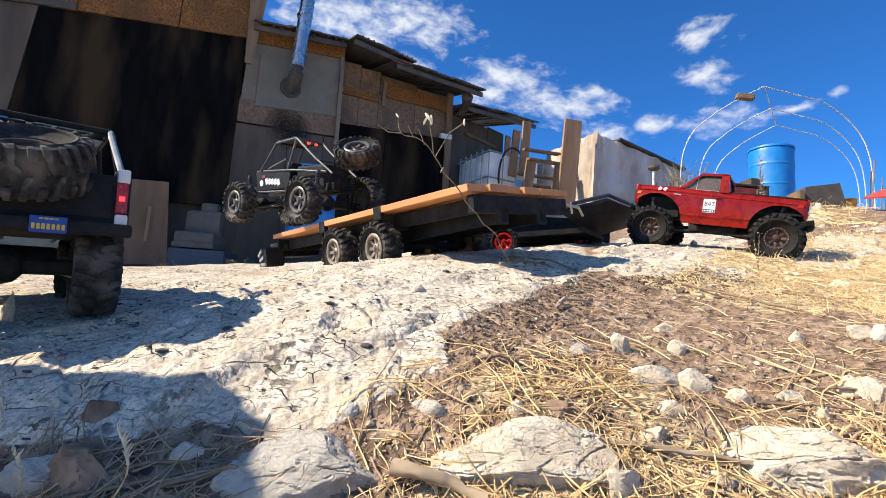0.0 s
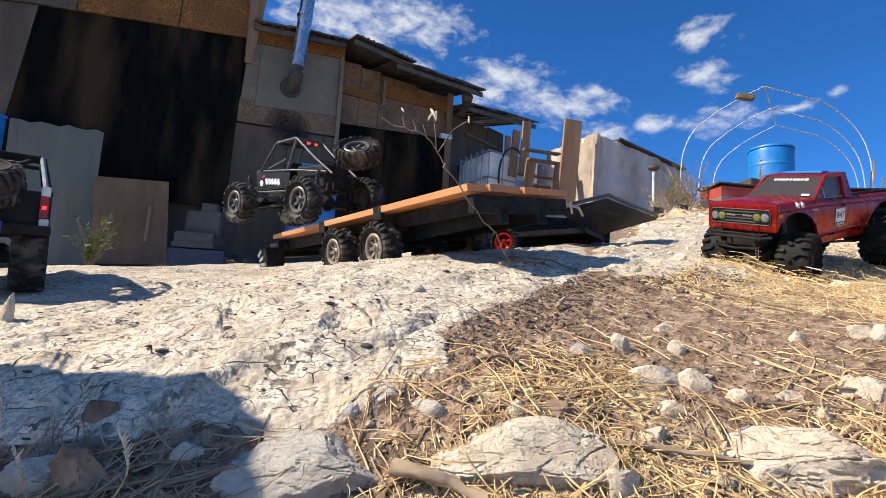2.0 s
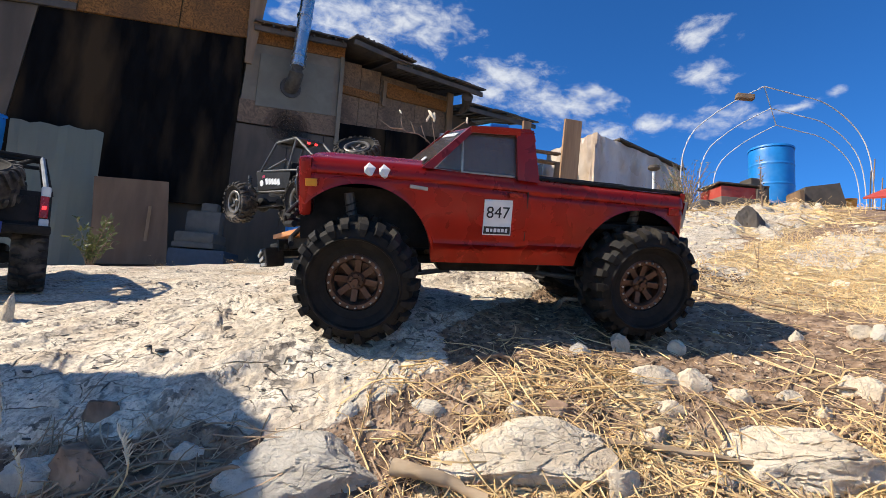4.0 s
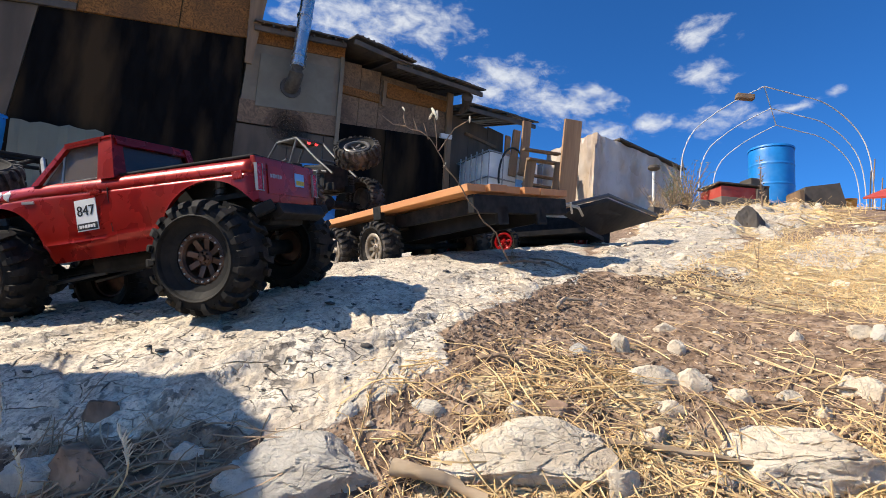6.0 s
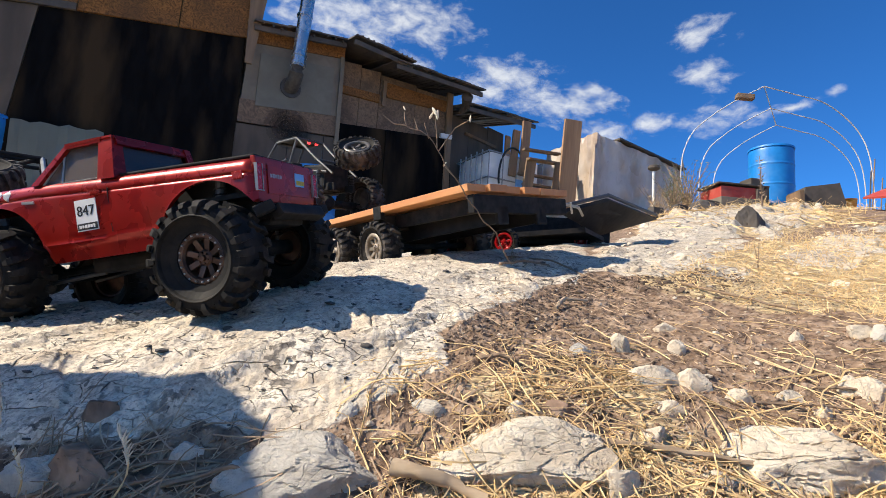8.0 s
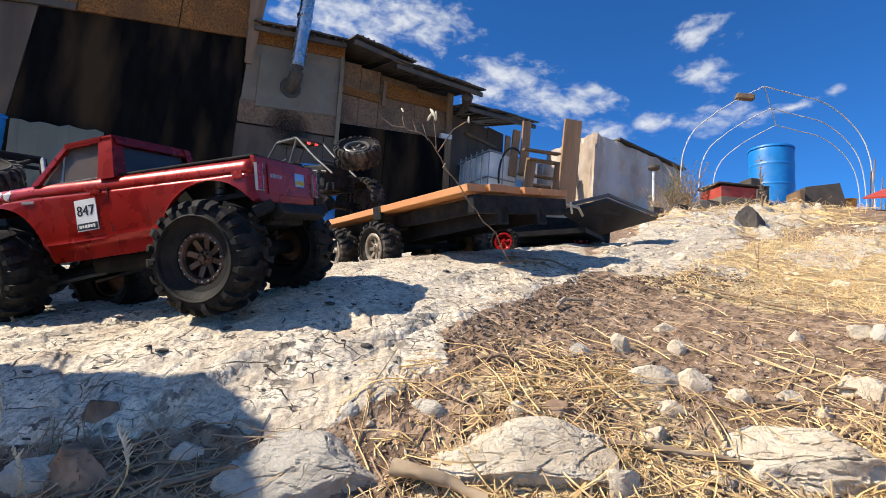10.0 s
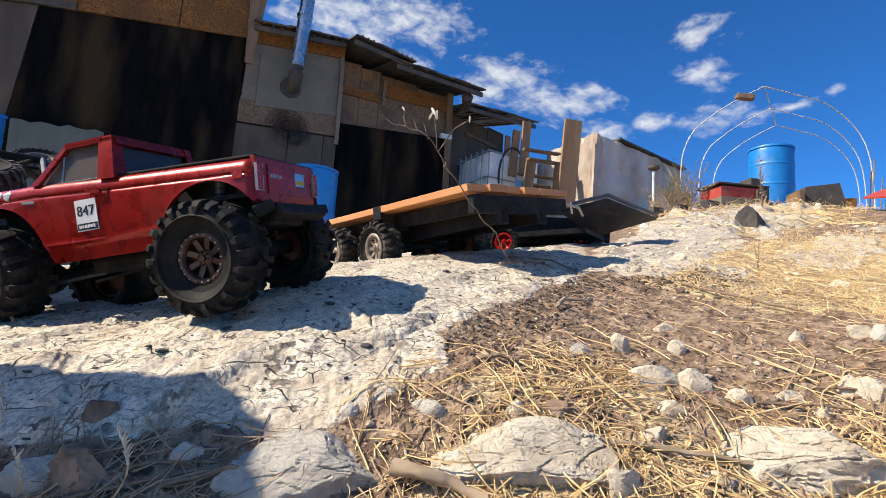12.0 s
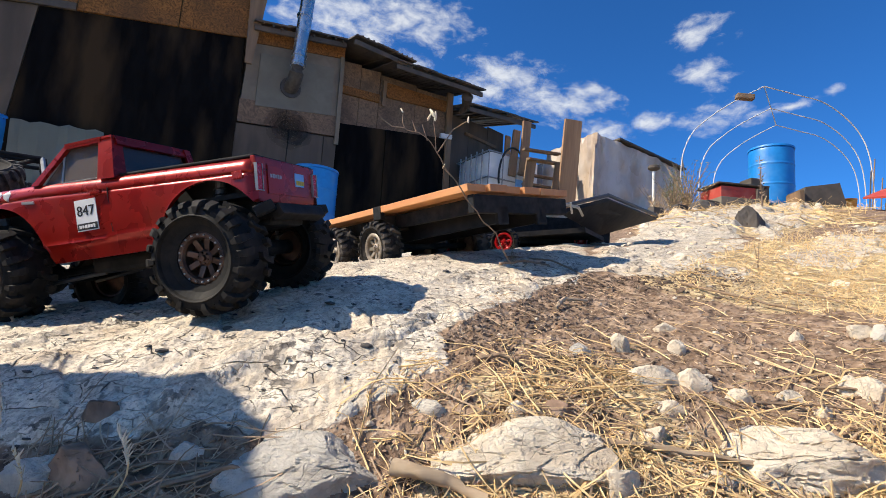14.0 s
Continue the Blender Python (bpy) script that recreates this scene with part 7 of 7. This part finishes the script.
def sticks():
    for pts, r, label in (((((0.136, 0.426), (0.20, 0.418), (0.29, 0.408))), 0.0034, "grey broken stick in the straw"),
                          ((((0.141, 1.088), (0.22, 0.99), (0.29, 0.856))), 0.0024, "thin brown twig bowed over the ledge"),
                          ((((0.165, 0.700), (0.185, 0.735), (0.225, 0.75))), 0.0034, "crooked grey stick on the earth"),
                          ((((0.43, 0.88), (0.47, 0.78), (0.53, 0.70))), 0.0028, "thin bleached stick at the straw's edge"),
                          ((((0.60, 0.86), (0.62, 0.80), (0.635, 0.73))), 0.0020, "thin white stalk on the straw"),
                          ((((0.308, 0.479), (0.36, 0.468), (0.41, 0.455))), 0.0017, "long pale stalk lying on the earth"),
                          ((((0.379, 0.496), (0.40, 0.484), (0.44, 0.470))), 0.0019, "long pale stalk lying on the earth"),
                          ((((-0.33, 0.385), (-0.22, 0.412), (-0.10, 0.415))), 0.0022, "long dry stalk lying in the shade"),
                          ((((-0.36, 0.372), (-0.24, 0.392), (-0.12, 0.42))), 0.0018, "long dry stalk lying in the shade"),
                          ((((-0.20, 0.392), (-0.15, 0.398), (-0.09, 0.400))), 0.0022, "long dry stalk lying in the shade"),
                          ((((-0.03, 0.402), (0.0, 0.392), (0.045, 0.380))), 0.0070, "bleached piece of root in the straw"),
                          ((((0.045, 0.516), (0.065, 0.514), (0.085, 0.512))), 0.0028, "flat brown wood splinter on the earth"),
                          ((((0.11, 0.93), (0.16, 0.95), (0.21, 0.95))), 0.003, "grey stick at the rock's rim")):
        bm = bmesh.new()
        p3 = [(x, y, float(relief(x, y)) + r * 1.6 + 0.006 * (0 < i < len(pts) - 1)) for i, (x, y) in enumerate(pts)]
        fine = []
        for u, v in zip(p3, p3[1:]):
            for k in range(9):
                f = k / 9
                q = Vector(u).lerp(Vector(v), f)
                fine.append(q + Vector(noise.noise_vector(q * 40)) * r * 0.9)
        fine.append(Vector(p3[-1]))
        tube(bm, fine, r, 16 if r > 0.006 else 7, r * 0.6)
        for v in bm.verts:
            v.co += Vector(noise.noise_vector(v.co * (0.9 / r))) * r * 0.3
        tagged(part("stick", bm, DRIFTWOOD if r > 0.003 else STEM, None, label, smooth=True), "", "stick", "sticks on the ground")


sticks()


def dry_weed():
    """A bare bowed stem with a husk at its tip, close before the camera."""
    foot = Vector((0.105, 0.746, 0.222))
    t = thing("dry_weed", Matrix.Translation(foot), "bare bowed weed stem with pale husks", "weed")
    path = [Vector(p) - foot for p in ((0.105, 0.746, 0.215), (0.075, 0.712, 0.255), (0.050, 0.689, 0.274), (0.022, 0.672, 0.306), (0.005, 0.662, 0.325), (-0.016, 0.648, 0.352), (-0.036, 0.637, 0.372), (-0.060, 0.635, 0.380), (-0.066, 0.635, 0.400))]
    bm = bmesh.new()
    path = [p + Vector(noise.noise_vector(p * 60)) * 0.003 for p in curve_through(path, 4)]
    tube(bm, path, 0.0011, 7, 0.0006)
    part("stem", bm, STEM, t, smooth=True)
    for pts in ([(-0.060, 0.635, 0.380), (-0.078, 0.634, 0.381), (-0.094, 0.633, 0.392)], [(-0.045, 0.636, 0.375), (-0.052, 0.636, 0.392)], [(-0.018, 0.646, 0.356), (-0.020, 0.642, 0.376), (-0.024, 0.640, 0.398)], [(-0.016, 0.648, 0.352), (0.004, 0.645, 0.385), (0.022, 0.645, 0.398)], [(-0.030, 0.640, 0.366), (-0.038, 0.640, 0.388)], [(0.005, 0.662, 0.325), (-0.008, 0.660, 0.337)]):
        bm = bmesh.new()
        tube(bm, [Vector(p) - foot for p in pts], 0.0009, 6, 0.0006)
        part("twig", bm, STEM, t)
    for k, (x, y, z, s) in enumerate(((-0.025, 0.639, 0.404, 0.008), (-0.021, 0.639, 0.400, 0.007), (-0.029, 0.640, 0.399, 0.006), (-0.066, 0.635, 0.404, 0.004), (0.024, 0.645, 0.400, 0.005), (-0.006, 0.660, 0.338, 0.004))):
        bm = bmesh.new()
        bmesh.ops.create_icosphere(bm, subdivisions=2, radius=1.0)
        for v in bm.verts:
            v.co = Vector((v.co.x * s * 0.28, v.co.y * s * 0.28, v.co.z * s)) * (1 + 0.3 * noise.noise(v.co * 3))
        part("husk", bm, SEED, t, "", Matrix.Translation(Vector((x, y, z)) - foot) @ pose(0, 0, 0, 20 * (k % 3 - 1), 30 * (k % 3 - 1), 0))
    return t


WEED = dry_weed()


def seed_heads():
    """Dry grass ears at the picture's near edge."""
    for (x, y, z), top, n, droop, label in (((-0.362, 0.42, -0.01), (-0.352, 0.402, 0.070), 30, 0.05, "drooping dry grass ear among dry stalks"), ((-0.234, 0.385, -0.02), (-0.232, 0.380, 0.034), 16, 0.0, "upright dry grass ear among dry stalks"), ((-0.300, 0.370, -0.03), (-0.297, 0.367, 0.020), 8, 0.0, "short dry grass stalk among dry stalks")):
        t = thing("grass_ear", pose(x, y, z), label, "grass", "grass ears")
        d = Vector(top) - Vector((x, y, z))
        bm = bmesh.new()
        path = [d * f + Vector((0.012 * math.sin(f * 3), 0, 0)) for f in np.linspace(0, 1, 8)]
        if droop:
            path += [d + Vector((0.006, 0, -0.004)), d + Vector((0.013, -0.002, -0.022)), d + Vector((0.014, -0.002, -0.042))]
        tube(bm, path, 0.0009, 6, 0.0005)
        part("stalk", bm, STRAW, t)
        bm = bmesh.new()
        rng = random.Random(n)
        for k in range(n):
            f = len(path) - 1 - (k / n) * (5.0 if droop else 3.2)
            i = min(int(f), len(path) - 2)
            p = path[i].lerp(path[i + 1], f - i)
            q = p + Vector((rng.uniform(-0.006, 0.006), rng.uniform(-0.004, 0.004), (-0.014 if droop else 0.008) * rng.uniform(0.5, 1.3)))
            tube(bm, [p, p.lerp(q, 0.4), q], 0.0013, 5, 0.0002)
        part("ear", bm, SEED, t)


seed_heads()


def bush(name, x, y, h, w, n, material, label, seed, leaf=1.0):
    rng = random.Random(seed)
    t = thing(name, pose(x, y, on_land(x, y) - 0.01), label, "bush", "weeds")
    tips = []
    for k in range(n):
        a = rng.uniform(0, 6.28)
        lean = rng.uniform(0.1, 1.0) * w
        hh = h * rng.uniform(0.5, 1.0)
        pts = [Vector((0, 0, 0)), Vector((math.cos(a) * lean * 0.35, math.sin(a) * lean * 0.35, hh * 0.5)), Vector((math.cos(a) * lean, math.sin(a) * lean, hh))]
        part("stem", tube(bmesh.new(), pts, h * 0.010, 5, h * 0.003), STEM, t)
        tips.append(pts)
    bm = bmesh.new()
    for pts in tips:
        for k in range(26):
            f = rng.uniform(0.25, 1.0)
            p = pts[0].lerp(pts[1], f * 2) if f < 0.5 else pts[1].lerp(pts[2], f * 2 - 1)
            p = p + Vector((rng.uniform(-1, 1), rng.uniform(-1, 1), rng.uniform(-1, 1))) * w * 0.12
            s = h * rng.uniform(0.018, 0.04) * leaf
            d = Vector((rng.uniform(-1, 1), rng.uniform(-1, 1), rng.uniform(0, 1))).normalized()
            e = d.orthogonal().normalized()
            vs = [bm.verts.new(p + q) for q in (-e * s * 0.3, d * s * 0.9 - e * s * 0.25, d * s * 1.8, d * s * 0.9 + e * s * 0.3)]
            bm.faces.new(vs)
    part("foliage", bm, material, t)


bush("weed_bush", 2.62, 5.55, 0.62, 0.32, 26, LEAF, "tall green and straw-coloured weed bush", 1)
bush("weed_bush", 2.95, 5.9, 0.70, 0.30, 24, LEAF, "tall green and straw-coloured weed bush", 2)
bush("weed_bush", 2.35, 5.35, 0.40, 0.30, 26, STRAW, "dry golden weed bush", 3)
bush("weed_bush", 2.75, 5.45, 0.42, 0.34, 28, STRAW, "dry golden weed bush", 4)
bush("weed_bush", -3.10, 4.35, 0.52, 0.20, 16, LEAF, "slender green weed at the ledge's foot", 5, 1.9)
bush("weed_bush", 0.145, 1.02, 0.045, 0.03, 7, LEAF, "tiny green sprig on the rock", 6)
bush("weed_bush", -1.05, 1.85, 0.06, 0.10, 12, STRAW, "tuft of dry weed at the ledge's foot", 7)
bush("weed_bush", -0.72, 1.75, 0.06, 0.09, 12, STRAW, "tuft of dry weed at the ledge's foot", 8)
bush("weed_bush", 0.70, 1.08, 0.12, 0.02, 2, STRAW, "thin dry sprig before the slope", 9)
bush("weed_bush", 2.3, 3.5, 0.5, 0.05, 4, STEM, "thin bare weed on the slope", 10)


# ---- clouds ----
def cloud_material(seed):
    m = bpy.data.materials.new("cloud")
    m.use_nodes = True
    nt, L = m.node_tree, m.node_tree.links.new
    nt.nodes.remove(nt.nodes["Principled BSDF"])
    co = nt.nodes.new("ShaderNodeTexCoord")
    mp = nt.nodes.new("ShaderNodeMapping")
    mp.inputs["Location"].default_value = (seed * 3.7, seed * 1.3, seed)
    mp.inputs["Scale"].default_value = (0.010, 0.016, 0.01)
    L(co.outputs["Object"], mp.inputs["Vector"])
    no = nt.nodes.new("ShaderNodeTexNoise")
    no.inputs["Scale"].default_value, no.inputs["Detail"].default_value, no.inputs["Roughness"].default_value, no.inputs["Distortion"].default_value = 2.2, 8, 0.58, 0.25
    L(mp.outputs[0], no.inputs["Vector"])
    gr = nt.nodes.new("ShaderNodeTexGradient")
    gr.gradient_type = "SPHERICAL"
    mg = nt.nodes.new("ShaderNodeMapping")
    mg.inputs["Location"].default_value, mg.inputs["Scale"].default_value = (-1, -1, 0), (2, 2, 0)
    L(co.outputs["Generated"], mg.inputs["Vector"])
    L(mg.outputs[0], gr.inputs["Vector"])
    ad = nt.nodes.new("ShaderNodeMath")
    ad.operation = "MULTIPLY_ADD"
    ad.inputs[1].default_value = 0.62
    L(gr.outputs["Fac"], ad.inputs[0])
    L(no.outputs[0], ad.inputs[2])
    rp = nt.nodes.new("ShaderNodeMapRange")
    rp.interpolation_type = "SMOOTHSTEP"
    rp.inputs["From Min"].default_value, rp.inputs["From Max"].default_value, rp.inputs["To Max"].default_value = 0.74, 1.22, 0.88
    L(ad.outputs[0], rp.inputs["Value"])
    em = nt.nodes.new("ShaderNodeEmission")
    em.inputs["Color"].default_value, em.inputs["Strength"].default_value = (0.93, 0.96, 1.0, 1), 0.95
    tr = nt.nodes.new("ShaderNodeBsdfTransparent")
    mx = nt.nodes.new("ShaderNodeMixShader")
    L(rp.outputs[0], mx.inputs[0])
    L(tr.outputs[0], mx.inputs[1])
    L(em.outputs[0], mx.inputs[2])
    L(mx.outputs[0], nt.nodes["Material Output"].inputs["Surface"])
    return m


CLOUDS = []


def cloud(az, el, w, h, tilt, seed):
    """A far bank of cloud, a plain backdrop, at a bearing and a height in degrees."""
    d = 1200.0
    c = Vector((math.sin(radians(az)) * math.cos(radians(el)), math.cos(radians(az)) * math.cos(radians(el)), math.sin(radians(el)))) * d
    bm = bmesh.new()
    k = d * math.pi / 180
    vs = [bm.verts.new((x * w * k / 2, y * h * k / 2, 0)) for x, y in ((-1, -1), (1, -1), (1, 1), (-1, 1))]
    bm.faces.new(vs)
    ob = part("cloud", bm, cloud_material(seed), None, "white broken fair-weather cloud in a blue sky", look(c, (0, 0, 0), tilt))
    tagged(ob, "", "cloud", "clouds", "structure")
    ob.visible_shadow = False
    CLOUDS.append((ob, c, tilt))


cloud(-14.6, 30.7, 23.4, 10.3, -4, 1)
cloud(-5.1, 31.7, 21.9, 11.4, 4, 2)
cloud(-11.0, 28.8, 11.5, 5.8, 11, 3)
cloud(6.5, 26.4, 16.8, 8.9, 6, 4)
cloud(12.4, 23.7, 18.8, 7.4, 8, 5)
cloud(17.7, 23.5, 8.7, 4.8, 6, 6)
cloud(17.7, 20.3, 10.8, 5.4, -4, 7)
cloud(-4.6, 26.8, 8.9, 4.4, 16, 8)
cloud(27.5, 29.2, 9.8, 4.9, -4, 9)
cloud(28.3, 25.3, 8.7, 5.7, 6, 10)
cloud(29.2, 20.9, 14.2, 6.1, 1, 11)
cloud(22.8, 21.1, 11.4, 3.8, 1, 12)
cloud(35.6, 21.0, 10.1, 1.9, -4, 13)
cloud(3.9, 24.8, 13.0, 6.0, 6, 14)
cloud(39.3, 21.9, 3.0, 1.8, -4, 15)
cloud(16.5, 25.0, 6.7, 2.9, 1, 16)
# unseen glowing clouds round the rest of the sky, added as neutral fill light
for k in range(22):
    cloud(70 + 220 * ((k * 0.618) % 1.0), 14 + 58 * ((k * 0.377) % 1.0), 34 + 5 * (k % 4), 16 + 3 * (k % 3), 10 * (k % 3 - 1), 40 + k)


# ---- what moves ----
TRUCK_ROWS = [(0.0, (-0.528, 0.628, 0.096), (-0.64, 0.77, 0.02)), (0.2, (-0.638, 0.722, 0.101), (-0.70, 0.71, 0.02)), (0.5, (-0.761, 0.812, 0.107), (-0.66, 0.75, 0.02)), (0.8, (-0.815, 0.867, 0.114), (-0.64, 0.77, 0.02)), (1.2, (-0.832, 0.883, 0.116), (-0.63, 0.78, 0.02)), (14.0, (-0.832, 0.883, 0.116), (-0.63, 0.78, 0.02))]
CRAWLER_ROWS = [
    (0.0, (-0.329, 1.416, 0.358), (-0.791, 0.608, 0.060), (-0.070, -0.100, 0.992)),
    (10.4, (-0.329, 1.416, 0.358), (-0.791, 0.608, 0.060), (-0.070, -0.100, 0.992)),
    (10.6, (-0.365, 1.433, 0.358), (-0.799, 0.599, 0.050), (-0.070, -0.100, 0.992)),
    (10.7, (-0.401, 1.451, 0.358), (-0.800, 0.600, -0.020), (-0.080, -0.100, 0.992)),
    (10.8, (-0.446, 1.473, 0.358), (-0.784, 0.603, -0.151), (-0.153, -0.123, 0.981)),
    (10.9, (-0.509, 1.503, 0.370), (-0.823, 0.482, -0.301), (-0.301, -0.050, 0.952)),
    (11.0, (-0.599, 1.547, 0.378), (-0.872, 0.357, -0.337), (-0.340, 0.000, 0.940)),
    (11.1, (-0.744, 1.528, 0.368), (-0.927, 0.249, -0.279), (-0.280, 0.000, 0.960)),
    (11.2, (-0.870, 1.561, 0.348), (-0.972, 0.150, -0.180), (-0.181, 0.000, 0.984)),
    (11.3, (-0.937, 1.570, 0.278), (-0.993, 0.040, -0.060), (-0.060, 0.000, 0.998)),
    (11.4, (-1.000, 1.550, 0.205), (-0.980, -0.150, 0.000), (0.000, 0.000, 1.000)),
    (11.6, (-1.090, 1.470, 0.205), (-0.950, -0.250, 0.050), (0.050, 0.000, 1.000)),
    (11.75, (-1.170, 1.410, 0.240), (-0.960, -0.220, 0.050), (0.050, 0.000, 1.000)),
    (11.9, (-1.240, 1.385, 0.268), (-0.980, -0.120, -0.050), (-0.050, 0.000, 1.000)),
    (12.0, (-1.260, 1.380, 0.262), (-0.985, -0.050, -0.080), (-0.080, 0.000, 1.000)),
    (12.2, (-1.320, 1.400, 0.175), (-0.993, 0.080, -0.020), (0.000, 0.000, 1.000)),
    (12.6, (-1.340, 1.420, 0.170), (-0.993, 0.120, 0.000), (0.000, 0.000, 1.000)),
    (14.0, (-1.340, 1.420, 0.170), (-0.993, 0.120, 0.000), (0.000, 0.000, 1.000)),
]
PICKUP_ROWS = [
    (0.0, (0.959, 1.422, 0.347), (-0.816, 0.561, 0.142), (0.071, -0.146, 0.987)),
    (0.5, (1.056, 1.387, 0.339), (-0.963, 0.257, 0.077), (0.033, -0.171, 0.985)),
    (1.0, (1.386, 1.449, 0.410), (-0.985, 0.025, -0.169), (-0.171, -0.182, 0.968)),
    (1.5, (1.463, 1.537, 0.456), (-0.965, -0.106, -0.239), (-0.213, -0.212, 0.954)),
    (2.0, (1.048, 1.276, 0.348), (-0.904, -0.334, -0.266), (-0.166, -0.298, 0.940)),
    (2.5, (0.821, 1.080, 0.282), (-0.859, -0.467, -0.209), (-0.064, -0.307, 0.950)),
    (3.0, (0.592, 0.886, 0.217), (-0.834, -0.528, -0.158), (-0.001, -0.285, 0.959)),
    (3.2, (0.513, 0.820, 0.210), (-0.875, -0.444, -0.193), (-0.041, -0.330, 0.943)),
    (3.7, (0.330, 0.735, 0.165), (-0.938, -0.333, -0.098), (0.004, -0.292, 0.956)),
    (4.2, (0.130, 0.680, 0.148), (-0.995, -0.080, -0.057), (-0.030, -0.310, 0.950)),
    (4.7, (-0.070, 0.668, 0.145), (-0.987, 0.120, -0.102), (-0.132, -0.276, 0.952)),
    (5.1, (-0.216, 0.683, 0.136), (-0.970, 0.210, -0.109), (-0.158, -0.217, 0.963)),
    (5.3, (-0.247, 0.679, 0.139), (-0.955, 0.242, -0.170), (-0.208, -0.131, 0.969)),
    (14.0, (-0.247, 0.679, 0.139), (-0.955, 0.242, -0.170), (-0.208, -0.131, 0.969)),
]


def glide(rows, t):
    """Origin, heading and up between rows, by a smooth curve."""
    ts = [r[0] for r in rows]
    i = max(0, min(len(rows) - 2, next((k for k in range(len(ts) - 1) if t <= ts[k + 1]), len(ts) - 2)))
    p = [rows[max(i - 1, 0)], rows[i], rows[i + 1], rows[min(i + 2, len(rows) - 1)]]
    h = p[2][0] - p[1][0]
    f = max(0.0, min(1.0, (t - p[1][0]) / h))
    out = []
    for j in (1, 2, 3):
        a = [Vector(q[j]) for q in p]
        m1 = (a[2] - a[0]) / max(p[2][0] - p[0][0], 1e-6) * h
        m2 = (a[3] - a[1]) / max(p[3][0] - p[1][0], 1e-6) * h
        out.append(a[1] * (2 * f ** 3 - 3 * f ** 2 + 1) + m1 * (f ** 3 - 2 * f ** 2 + f) + a[2] * (3 * f ** 2 - 2 * f ** 3) + m2 * (f ** 3 - f ** 2))
    return out


def drive(body, wheel_list, rows, radius, still, steer=(), flex=None):
    """Keys a vehicle along its rows and rolls its wheels by the way it has gone; still: when it has come to rest."""
    start, end = still
    times = [0.0] + [start + 0.1 * k for k in range(int(round((end - start) * 10)) + 1) if start + 0.1 * k > 0.001]
    if times[-1] < 13.95:
        times.append(14.0)
    keys, turned, last, spins = [], 0.0, None, []
    for t in times:
        o, f, u = glide(rows, t)
        keys.append((t, stand(o, f, u)))
        if last is not None:
            turned += (o - last).dot(f.normalized()) / radius
        last = o.copy()
        spins.append(turned)
    walk(body, keys)
    for w in wheel_list:
        base = w.matrix_basis.copy()
        side = 1 if base.to_3x3()[1][1] > 0 else -1
        front = base.translation.x > 0.2
        out = []
        for t, s in zip(times, spins):
            a = 0.0
            for (t0, a0), (t1, a1) in zip(steer, steer[1:]):
                if t0 <= t <= t1:
                    a = a0 + (a1 - a0) * (t - t0) / (t1 - t0)
            if steer and t > steer[-1][0]:
                a = steer[-1][1]
            lift = float(np.interp(t, [q[0] for q in flex], [q[1][wheel_list.index(w)] for q in flex])) if flex else 0.0
            m = Matrix.Translation(base.translation + Vector((0, 0, lift))) @ Matrix.Rotation(radians(a if front else 0), 4, "Z") @ base.to_3x3().to_4x4() @ Matrix.Rotation(s * side, 4, "Y")
            out.append((t, m))
        walk(w, out)


def motions():
    drive(PICKUP, PICKUP_WHEELS, PICKUP_ROWS, 0.067, (0.0, 5.3), ((0, 4), (0.6, -8), (1.0, -6), (1.5, 22), (2.6, 14), (3.2, -8), (4.2, -12), (5.3, 4)), ((0.0, (-0.010, -0.010, -0.008, -0.006)), (1.0, (-0.012, -0.012, -0.008, -0.008)), (2.5, (-0.010, -0.010, -0.006, -0.006)), (3.1, (-0.004, -0.002, 0.0, 0.0)), (4.3, (0.0, 0.0, 0.0, 0.0)), (5.2, (0.010, -0.012, -0.007, 0.0))))
    f, u = (-0.66, 0.74, 0.02), (-0.03, -0.05, 0.99)
    truck = [(t, o, ff, u) for t, o, ff in TRUCK_ROWS]
    drive(TRUCK, TRUCK_WHEELS, truck, 0.062, (0.0, 1.2), ((0, -10), (1.2, 0)))
    drive(CRAWLER, CRAWLER_WHEELS, CRAWLER_ROWS, 0.065, (10.3, 12.6))
    base = WEED.matrix_basis.copy()
    sway = [(0.0, 4), (0.8, 1), (1.5, -1), (2.2, 1), (3.0, 0), (4.2, 2), (5.5, -1), (6.5, 1), (7.5, -1), (9.2, 2), (11.0, -1), (12.0, 0), (12.8, -1), (14.0, 1)]
    walk(WEED, [(t, base @ pose(0, 0, 0, 0, -a * 1.2, a)) for t, a in sway])
    for ob, c, tilt in CLOUDS:
        side = Vector((c.y, -c.x, 0)).normalized()
        walk(ob, [(t, look(c + (side * -0.35 + Vector((0, 0, 0.45))) * t * 0.9, (0, 0, 0), tilt)) for t in (0.0, 14.0)])


motions()
